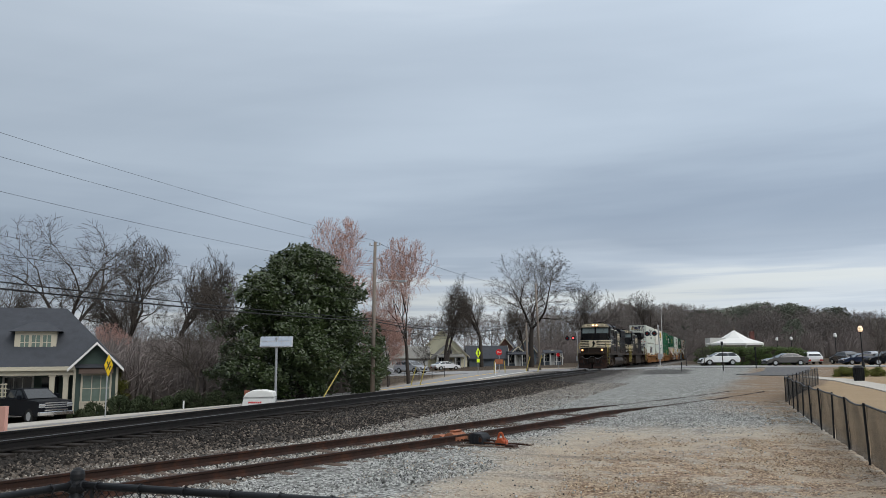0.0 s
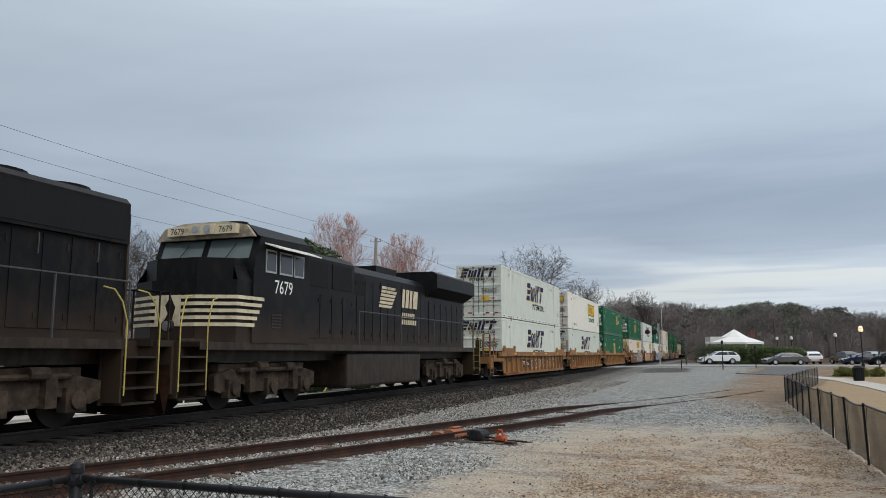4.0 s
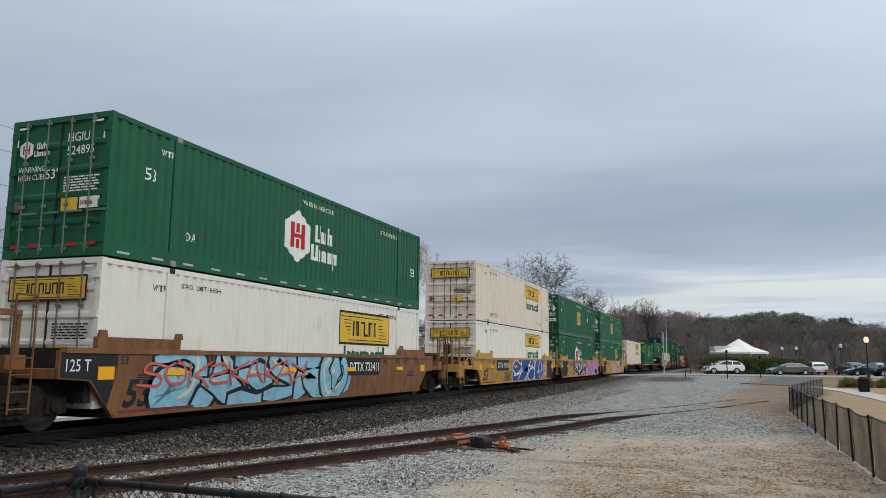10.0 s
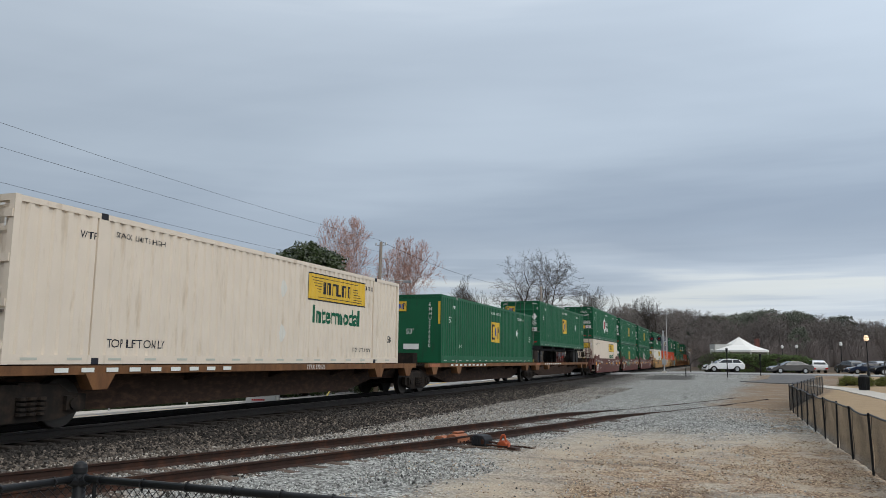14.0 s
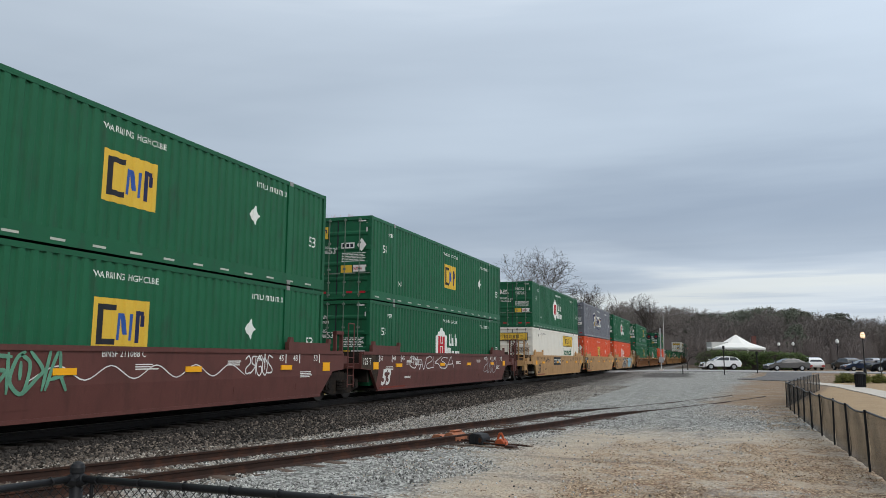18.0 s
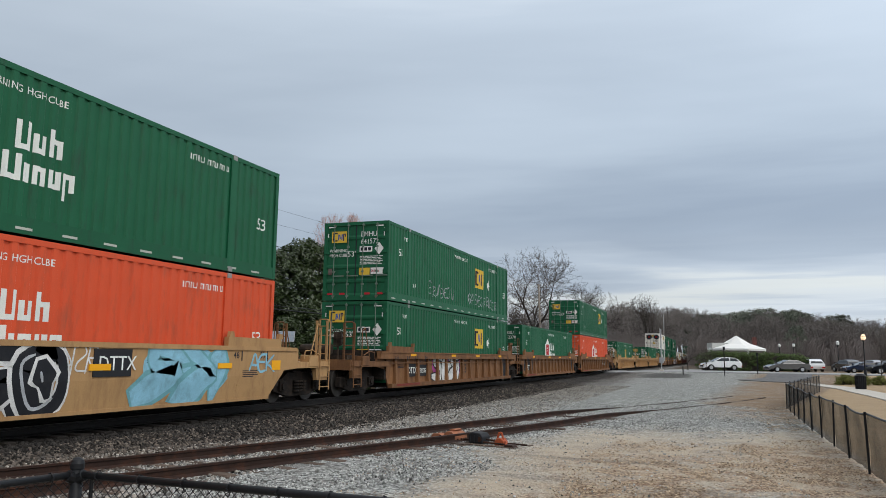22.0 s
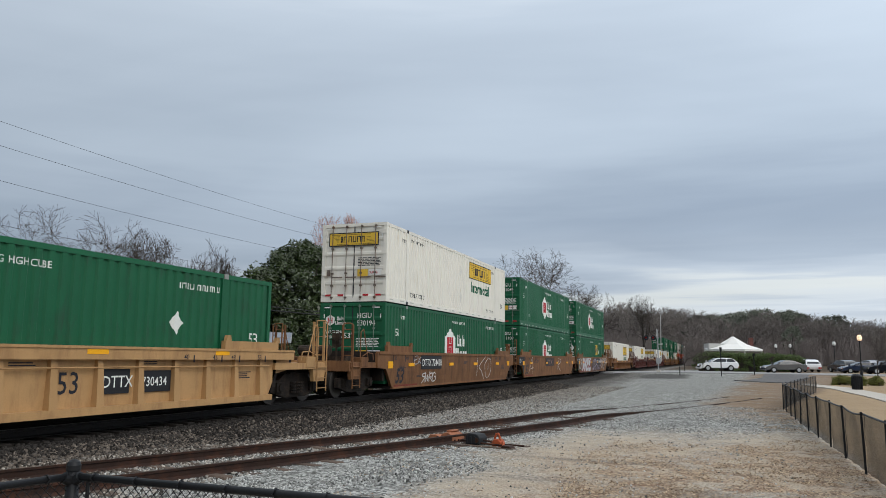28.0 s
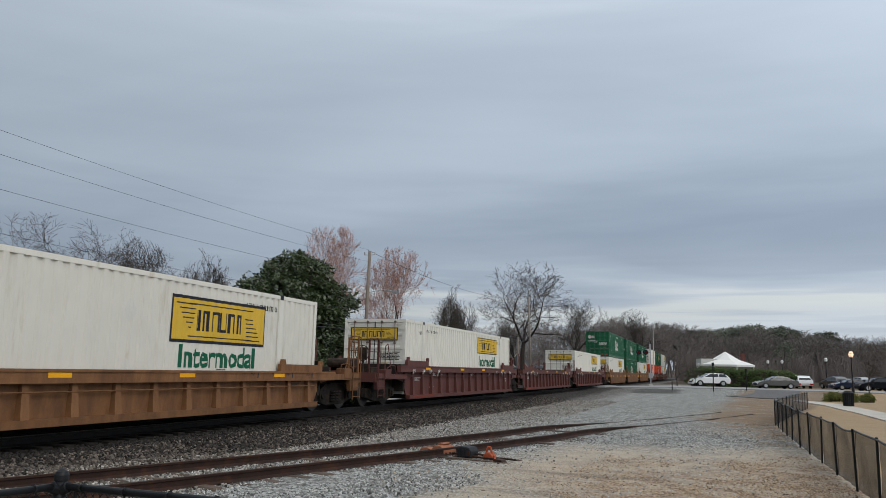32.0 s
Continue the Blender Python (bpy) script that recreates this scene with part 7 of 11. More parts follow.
def nose_cab(c, y, stripe_low, number, roof_z, gap=0.0):
    """Wide nose with cream stripes, cab with windscreen panes, number boards and headlamps."""
    plan = [(-1.5, y + 2.6), (-1.5, y + 1.85), (-0.65, y + 1.42), (0.65, y + 1.42), (1.5, y + 1.85), (1.5, y + 2.6)]
    b = bmesh.new()
    prism(b, plan, "z", 1.62, 3.12)
    top = [(-1.3, y + 2.6), (-1.3, y + 1.95), (-0.6, y + 1.5), (0.6, y + 1.5), (1.3, y + 1.95), (1.3, y + 2.6)]
    prism(b, top, "z", 3.12, 3.66)
    for sx in (-1, 1):
        flat(b, [(sx * 1.3, y + 1.95, 3.5), (sx * 1.5, y + 1.85, 3.12), (sx * 1.5, y + 2.6, 3.12), (sx * 1.3, y + 2.6, 3.5)])
    part("nose", b, M["loco"], c)
    b = bmesh.new()
    box(b, -0.95, 0.95, y + 0.55, y + 1.46, 1.62, 1.7)
    part("nose_platform", b, M["loco_low"], c)
    b = bmesh.new()
    box(b, 0.05, 0.62, y + 1.395, y + 1.42, 1.7, 3.05)
    part("nose_door", b, M["loco"], c)
    b = bmesh.new()
    out = [(-1.5, y + 3.4), (-1.5, y + 1.85), (-0.65, y + 1.42), (0.65, y + 1.42), (1.5, y + 1.85), (1.5, y + 3.4)]
    for i in range(5):
        z = stripe_low + i * 0.165
        p = list(out)
        p[0], p[-1] = (-1.5, y + 2.5 + i * 0.1), (1.552, y + 2.5 + i * 0.1)
        p[-2] = (1.5, y + 1.85)
        band(b, p, z, z + 0.085, 0.03)
    part("stripe", b, M["cream"], c, "cream paint stripes")
    b = bmesh.new()
    flat(b, [(-0.5, y + 1.385, stripe_low), (0.25, y + 1.385, stripe_low), (0.25, y + 1.385, stripe_low + 0.75), (-0.5, y + 1.385, stripe_low + 0.75)])
    part("nose_emblem", b, M["cream"], c, "cream emblem field")
    b = bmesh.new()
    flat(b, [(-0.3, y + 1.38, stripe_low), (0.0, y + 1.38, stripe_low + 0.1), (0.1, y + 1.38, stripe_low + 0.45), (-0.05, y + 1.38, stripe_low + 0.72), (-0.2, y + 1.38, stripe_low + 0.5), (-0.12, y + 1.38, stripe_low + 0.3)])
    part("nose_emblem_shape", b, M["loco"], c, "dark emblem shape")
    # cab
    R = roof_z
    side = [(y + 2.45, 1.62), (y + 5.2, 1.62), (y + 5.2, R - 0.35), (y + 2.72, R - 0.42), (y + 2.5, 3.66), (y + 2.45, 3.4)]
    b = bmesh.new()
    prism(b, side, "x", -1.55, 1.55)
    part("cab", b, M["loco"], c)
    b = bmesh.new()
    prism(b, [(-1.55, R - 0.42), (1.55, R - 0.42), (1.25, R - 0.12), (0.7, R), (-0.7, R), (-1.25, R - 0.12)], "y", y + 2.62, y + 5.25)
    part("cab_roof", b, M["loco"], c)
    b = bmesh.new()
    prism(b, [(-1.5, R - 0.45), (1.5, R - 0.45), (1.25, R - 0.14), (0.7, R - 0.03), (-0.7, R - 0.03), (-1.25, R - 0.14)], "y", y + 2.5, y + 2.615)
    part("cab_brow", b, M["brow"], c, "dirty cream brow over the windscreen")
    for x0, x1 in ((-1.36, -0.09), (0.09, 1.36)):
        b = bmesh.new()
        lo, hi = Vector((0, y + 2.49, 3.72)), Vector((0, y + 2.69, R - 0.47))
        flat(b, [(x0, lo.y, lo.z), (x1, lo.y, lo.z), (x1, hi.y, hi.z), (x0, hi.y, hi.z)])
        part("windscreen", b, M["screen"], c, "pale reflecting windscreen pane")
    for x in (-0.75, 0.7):
        b = bmesh.new()
        tube(b, (x, y + 2.44, 3.74), (x + 0.2, y + 2.6, R - 0.6), 0.01, n=4)
        part("wiper", b, M["ink"], c)
    for x0, x1 in ((-1.05, -0.42), (0.42, 1.05)):
        b = bmesh.new()
        box(b, x0, x1, y + 2.36, y + 2.5, R - 0.36, R - 0.12)
        nb = part("number_board", b, M["cream"], c, "grimy cream number board")
        part("lettering", on_end(word_bm(number, 0.16, 0.95), x0 + 0.1, y + 2.355, R - 0.32), M["ink"], nb)
    b = bmesh.new()
    box(b, -0.4, 0.4, y + 2.34, y + 2.5, R - 0.36, R - 0.1)
    part("headlight_housing", b, M["cream"], c, "grimy cream lamp housing")
    for x in (-0.18, 0.18):
        b = bmesh.new()
        tube(b, (x, y + 2.335, R - 0.23), (x, y + 2.35, R - 0.23), 0.115, n=16)
        part("reflector", b, M["amber_glow"] if not gap else M["galv"], c, "amber-lit reflector" if not gap else "dull reflector")
        b = bmesh.new()
        tube(b, (x, y + 2.32, R - 0.23), (x, y + 2.334, R - 0.23), 0.07, n=16)
        part("headlight", b, M["beam"] if not gap else M["galv"], c, "glowing headlamp" if not gap else "unlit headlamp")
    for x in (-1.0, 1.0):
        b = bmesh.new()
        tube(b, (x, y + 0.1, 1.95), (x, y + 0.0, 1.95), 0.14, n=16)
        part("ditch_light_housing", b, M["loco"], c)
        b = bmesh.new()
        tube(b, (x, y + 0.0, 1.95), (x, y - 0.015, 1.95), 0.11, n=16)
        part("reflector", b, M["amber_glow"] if not gap else M["galv"], c, "amber-lit reflector" if not gap else "dull reflector")
        b = bmesh.new()
        tube(b, (x, y - 0.016, 1.95), (x, y - 0.03, 1.95), 0.06, n=16)
        part("ditch_light", b, M["ditch"] if not gap else M["galv"], c, "glowing amber-white ditch lamp" if not gap else "unlit ditch lamp")
    # side windows, sunshade, door
    for sx in (-1, 1):
        X = sx * 1.552
        for y0, y1 in ((2.95, 3.45), (3.6, 4.25), (4.32, 4.85)):
            b = bmesh.new()
            box(b, *sorted((X, X + sx * 0.02)), y + y0, y + y1, 3.4, 4.0)
            w = part("window_frame", b, M["galv"], c)
            b = bmesh.new()
            box(b, *sorted((X + sx * 0.02, X + sx * 0.026)), y + y0 + 0.05, y + y1 - 0.05, 3.45, 3.95)
            part("pane", b, M["glass"], w)
        b = bmesh.new()
        prism(b, [(X, 4.12), (X + sx * 0.42, 3.98), (X + sx * 0.42, 4.01), (X, 4.16)], "y", y + 2.9, y + 5.1)
        part("sunshade", b, M["offwhite"], c, "pale window awning")
        b = bmesh.new()
        for j in range(5):
            box(b, *sorted((X, X + sx * 0.015)), y + 3.3, y + 3.75, 2.0 + j * 0.08, 2.04 + j * 0.08)
        part("louvre", b, M["loco_low"], c)
    b = bmesh.new()
    tube(b, (0.4, y + 3.4, R), (0.4, y + 3.4, R + 0.1), 0.25, n=14)
    tube(b, (-0.6, y + 4.4, R - 0.02), (-0.6, y + 5.0, R + 0.06), 0.05, n=6)
    for k in range(3):
        tube(b, (-0.35, y + 3.7 + k * 0.12, R + 0.12), (-0.1, y + 4.2, R + 0.12), 0.05, 0.08, n=8)
    part("roof_fitting", b, M["loco"], c)


def hood(c, y0, y1, half, z1, bevel=0.18, z0=1.62, name="hood", m=None):
    b = bmesh.new()
    prism(b, [(-half, z0), (half, z0), (half, z1 - bevel), (half - bevel, z1), (-half + bevel, z1), (-half, z1 - bevel)], "y", y0, y1)
    return part(name, b, m or M["loco"], c)


def hood_doors(c, ya, yb, n, X, z0, z1, m=None):
    w = (yb - ya) / n
    for i in range(n):
        b = bmesh.new()
        box(b, X, X + 0.018, ya + i * w + 0.03, ya + (i + 1) * w - 0.03, z0, z1)
        d = part("hood_door", b, m or M["loco"], c)
        b = bmesh.new()
        for z in (z0 + 0.15, z1 - 0.25):
            box(b, X + 0.018, X + 0.035, ya + (i + 1) * w - 0.1, ya + (i + 1) * w - 0.05, z, z + 0.12)
        part("latch", b, M["truck"], d)


def walkway(c, L):
    b = bmesh.new()
    box(b, -1.52, 1.52, 1.0, L - 1.0, 1.5, 1.62)
    box(b, -0.9, 0.9, 0.2, L - 0.2, 1.15, 1.5)
    part("underframe", b, M["loco_low"], c)
    for sx in (-1, 1):
        b = bmesh.new()
        box(b, *sorted((sx * 1.5, sx * 1.53)), 1.0, L - 1.0, 1.44, 1.53)
        part("sill_edge", b, M["loco_low"], c, "dust-brown sill edge")


def side_rail(c, ya, yb, z=2.62):
    for sx in (-1, 1):
        b = bmesh.new()
        n = max(2, round((yb - ya) / 1.7))
        for i in range(n + 1):
            yy = ya + (yb - ya) * i / n
            tube(b, (sx * 1.5, yy, 1.5), (sx * 1.5, yy, z), 0.022, n=5)
        pipe(b, [(sx * 1.5, ya, z), (sx * 1.5, yb, z)], 0.02, 5)
        part("side_railing", b, M["dull_rail"] if sx > 0 else M["loco"], c, "worn dark grey handrail")


def fuel_tank(c, ya, yb):
    b = bmesh.new()
    prism(b, [(-1.0, 0.2), (1.0, 0.2), (1.32, 0.45), (1.38, 0.8), (1.3, 1.15), (-1.3, 1.15), (-1.38, 0.8), (-1.32, 0.45)], "y", ya, yb)
    bevelled(b, 0.06, 2)
    part("fuel_tank", b, M["loco_low"], c, "dust-brown fuel tank")
    for sx in (-1, 1):
        b = bmesh.new()
        tube(b, (sx * 1.22, ya + 2.2, 1.32), (sx * 1.22, yb - 0.2, 1.32), 0.17, n=12)
        part("air_reservoir", b, M["loco_low"], c, "dusty air reservoir")


def stripes_logo(c, X, y, z, k=1.0):
    """Cream galloping-stripe block and plain wordmark shapes on the hood."""
    b = bmesh.new()
    for i in range(6):
        w = z + i * 0.135 * k
        flat(b, [(X, y + i * 0.05 * k, w), (X, y + (1.55 - abs(i - 4) * 0.12) * k, w), (X, y + (1.62 - abs(i - 4) * 0.1) * k, w + 0.095 * k), (X, y + i * 0.05 * k + 0.04, w + 0.095 * k)])
    part("stripe_block", b, M["cream"], c, "cream stripe block")
    b = bmesh.new()
    for u, wd in ((2.1, 0.24), (2.45, 0.3), (2.85, 0.24), (3.2, 0.46)):
        flat(b, [(X, y + u * k, z + 0.1), (X, y + (u + wd) * k, z + 0.1), (X, y + (u + wd + 0.1) * k, z + 0.8 * k), (X, y + (u + 0.1) * k, z + 0.8 * k)])
    part("wordmark", b, M["cream"], c, "plain cream block shapes")
    b = bmesh.new()
    for row in (0, 1):
        u = 2.1
        for i in range(7 + row):
            flat(b, [(X, y + u * k, z - 0.28 - row * 0.26), (X, y + (u + 0.14) * k, z - 0.28 - row * 0.26), (X, y + (u + 0.16) * k, z - 0.1 - row * 0.26), (X, y + (u + 0.02) * k, z - 0.1 - row * 0.26)])
            u += 0.19
    part("name_mark", b, M["cream"], c, "plain cream bars")


def lead_locomotive():
    c = thing("locomotive", pose(0, 0, 0), "black diesel locomotive with cream nose stripes, headlamps lit", "locomotive", "locomotives of the train")
    L = 20.9
    walkway(c, L)
    rails_and_steps(c, 0.3, 1)
    rails_and_steps(c, L, -1)
    nose_cab(c, 0.15, 2.22, "1819", 4.78)
    for sx in (1,):
        side_text(c, "1819", 0.34, 3.35, 2.78, M["pale"], 1.556, "white road number", 0.9)
        side_text(c, "DC to AC", 0.16, 2.9, 2.5, M["pale"], 1.556, "small white lettering")
        bm = bmesh.new()
        for i in range(10):
            flat(bm, [(1.556, 4.0 + i * 0.13, 2.5), (1.556, 4.09 + i * 0.13, 2.5), (1.556, 4.09 + i * 0.13, 2.6), (1.556, 4.0 + i * 0.13, 2.6)])
        part("lettering", bm, M["cream"], c, "unreadable small lettering")
    # behind the cab: full-width electrical cabinet, intakes, then the long hood
    hood(c, 5.35, 7.7, 1.5, 3.3, 0.05, name="electrical_cabinet", m=M["loco_low"])
    hood(c, 5.35, 8.6, 1.12, 4.5, 0.2, name="blower_hood")
    hood(c, 8.6, 10.6, 1.2, 4.72, 0.15, name="brake_hood")
    hood(c, 7.7, 15.5, 0.98, 4.36, 0.3)
    hood(c, 15.5, 20.5, 0.98, 4.3, 0.3, name="rear_hood")
    hood(c, 15.6, 20.35, 1.1, 4.5, 0.12, 3.55, "radiator_section")
    for y0, y1, z0, z1 in ((5.6, 7.5, 2.65, 3.15), (5.6, 7.5, 1.85, 2.3)):
        b = bmesh.new()
        box(b, 1.5, 1.515, y0, y1, z0, z1)
        part("grille", b, M["mesh_dark"], c, "black louvred grille")
    for y0, y1, z0, z1 in ((5.6, 6.6, 3.45, 4.3), (6.8, 8.4, 3.5, 4.35)):
        b = bmesh.new()
        box(b, 1.12, 1.135, y0, y1, z0, z1)
        part("grille", b, M["mesh_dark"], c, "black air intake")
    b = bmesh.new()
    box(b, 1.2, 1.21, 8.7, 10.4, 3.75, 4.5)
    part("grille", b, M["mesh_dark"], c, "black louvred grille")
    for i in range(12):
        b = bmesh.new()
        box(b, 1.21, 1.235, 8.72 + i * 0.14, 8.78 + i * 0.14, 3.76, 4.48)
        part("louvre", b, M["loco"], c)
    b = bmesh.new()
    box(b, 1.1, 1.115, 15.7, 20.25, 3.62, 4.3)
    part("radiator_screen", b, M["mesh_dark"], c, "black radiator screen")
    # low lockers on the walkway
    for y0, y1 in ((7.8, 9.3), (9.45, 10.9)):
        b = bmesh.new()
        box(b, 0.98, 1.32, y0, y1, 1.62, 2.45)
        d = part("locker", b, M["loco_low"], c, "dusty walkway locker")
        b = bmesh.new()
        for k in (0.3, 0.85):
            for j in range(3):
                box(b, 1.32, 1.335, y0 + k, y0 + k + 0.32, 2.1 + j * 0.07, 2.14 + j * 0.07)
        part("louvre", b, M["loco"], d)
    hood_doors(c, 11.0, 15.4, 8, 0.98, 1.8, 3.95)
    hood_doors(c, 15.7, 20.3, 7, 0.98, 1.8, 3.5)
    stripes_logo(c, 1.004, 10.6, 3.0, 1.18)
    for k in range(3):
        b = bmesh.new()
        tube(b, (0, 16.5 + k * 1.5, 4.5), (0, 16.5 + k * 1.5, 4.66), 0.62, n=24)
        part("roof_fan", b, M["loco"], c, "round radiator fan")
    for k in range(4):
        b = bmesh.new()
        tube(b, (0.2, 12.3 + k * 0.3, 4.4), (0.2, 12.3 + k * 0.3, 4.58), 0.16, n=12)
        part("exhaust_stack", b, M["loco"], c)
    for k in range(5):
        b = bmesh.new()
        tube(b, (0.15 + 0.1 * (k % 2), 4.6 + k * 0.16, 4.86), (0.15 + 0.1 * (k % 2), 4.15 + k * 0.1, 4.86), 0.03, 0.09, n=10)
        part("air_horn", b, M["loco"], c, "black air horn trumpet")
    # dust on the lower body, handholds and hatch edges along the hood
    for yy, z0, z1 in ((5.32, 1.62, 4.2), (7.72, 1.62, 3.3), (8.62, 2.4, 4.6), (10.62, 1.7, 4.6), (15.45, 1.7, 4.2), (20.4, 1.7, 4.2)):
        b = bmesh.new()
        X = 1.51 if yy < 8 else (1.215 if yy < 10.7 else 1.0)
        box(b, X - 0.03, X + 0.02, yy, yy + 0.06, z0, z1)
        part("seam_strip", b, M["loco_low"], c)
    for yy in (6.2, 7.0, 12.0, 13.6, 16.4, 18.2, 19.6):
        b = bmesh.new()
        X = 1.135 if yy < 8 else 1.0
        pipe(b, [(X, yy, 3.1), (X + 0.06, yy, 3.12), (X + 0.06, yy, 3.48), (X, yy, 3.5)], 0.014, 5)
        part("grab_iron", b, M["dull_rail"], c)
    for yy in (5.9, 8.2, 10.9, 15.2):
        b = bmesh.new()
        tube(b, (0.9, yy, 4.3), (0.9, yy, 4.62), 0.04, n=6)
        part("lifting_eye", b, M["loco"], c)
    side_rail(c, 11.0, 20.0, 2.75)
    b = bmesh.new()
    pipe(b, [(1.5, 5.3, 4.0), (1.3, 8.6, 3.95), (1.4, 8.8, 3.3), (1.42, 11.0, 3.15), (1.5, 11.1, 2.75)], 0.022, 5)
    part("cab_railing", b, M["dull_rail"], c, "worn dark grey handrail")
    fuel_tank(c, 7.6, 14.9)
    bogie3(c, 4.3)
    bogie3(c, 17.4)
    return ride(c, 79.2)


def second_locomotive():
    c = thing("locomotive", pose(0, 0, 0), "black diesel locomotive with overhanging radiator wings", "locomotive", "locomotives of the train")
    L = 22.0
    walkway(c, L)
    rails_and_steps(c, 0.3, 1)
    rails_and_steps(c, L, -1)
    nose_cab(c, 0.5, 2.0, "7679", 4.72, 1)
    side_text(c, "7679", 0.36, 3.9, 2.9, M["pale"], 1.556, "white road number", 0.9)
    hood(c, 5.7, 9.0, 1.3, 4.3, 0.15, name="electrical_cabinet")
    hood(c, 9.0, 16.5, 0.95, 4.3, 0.25)
    hood(c, 16.5, 21.2, 0.95, 4.0, 0.1, name="rear_hood")
    b = bmesh.new()
    prism(b, [(-0.95, 3.7), (0.95, 3.7), (1.5, 4.05), (1.5, 4.6), (1.3, 4.72), (-1.3, 4.72), (-1.5, 4.6), (-1.5, 4.05)], "y", 16.2, 21.3)
    part("radiator_wing", b, M["loco"], c)
    b = bmesh.new()
    flat(b, [(1.02, 16.4, 3.74), (1.02, 21.1, 3.74), (1.49, 21.1, 4.03), (1.49, 16.4, 4.03)])
    part("radiator_screen", b, M["mesh_dark"], c)
    for y0, y1, z0, z1 in ((5.9, 7.2, 3.3, 4.05), (7.5, 8.8, 3.3, 4.05), (9.2, 10.4, 3.3, 4.0)):
        b = bmesh.new()
        X = 1.3 if y0 < 9 else 0.95
        box(b, X, X + 0.02, y0, y1, z0, z1)
        part("grille", b, M["mesh_dark"], c, "black air intake")
    hood_doors(c, 6.0, 8.9, 4, 1.3, 1.8, 3.1)
    hood_doors(c, 9.2, 16.3, 11, 0.95, 1.8, 3.9)
    hood_doors(c, 16.6, 21.0, 6, 0.95, 1.8, 3.5)
    stripes_logo(c, 0.985, 11.6, 3.0, 1.0)
    side_rail(c, 9.0, 21.0, 2.7)
    b = bmesh.new()
    box(b, -1.4, 1.4, 8.4, 14.6, 0.3, 1.35)
    bevelled(b, 0.08, 2)
    part("fuel_tank", b, M["loco_low"], c, "grey-brown boxy fuel tank")
    b = bmesh.new()
    box(b, -0.45, 0.45, 12.5, 14.4, 4.3, 4.6)
    part("exhaust_stack", b, M["loco"], c)
    bogie3(c, 4.4)
    bogie3(c, 18.2)
    return ride(c, 100.4)


lead_locomotive()
second_locomotive()

# ---- trees ----
def tube_rows(V, F, a, b, r0, r1, n):
    d = (b - a)
    if d.length < 1e-6:
        return
    q = d.to_track_quat("Z", "Y")
    k = len(V)
    for p, r in ((a, r0), (b, r1)):
        for i in range(n):
            V.append(p + q @ Vector((r * math.cos(i * math.tau / n), r * math.sin(i * math.tau / n), 0)))
    for i in range(n):
        F.append((k + i, k + (i + 1) % n, k + n + (i + 1) % n, k + n + i))


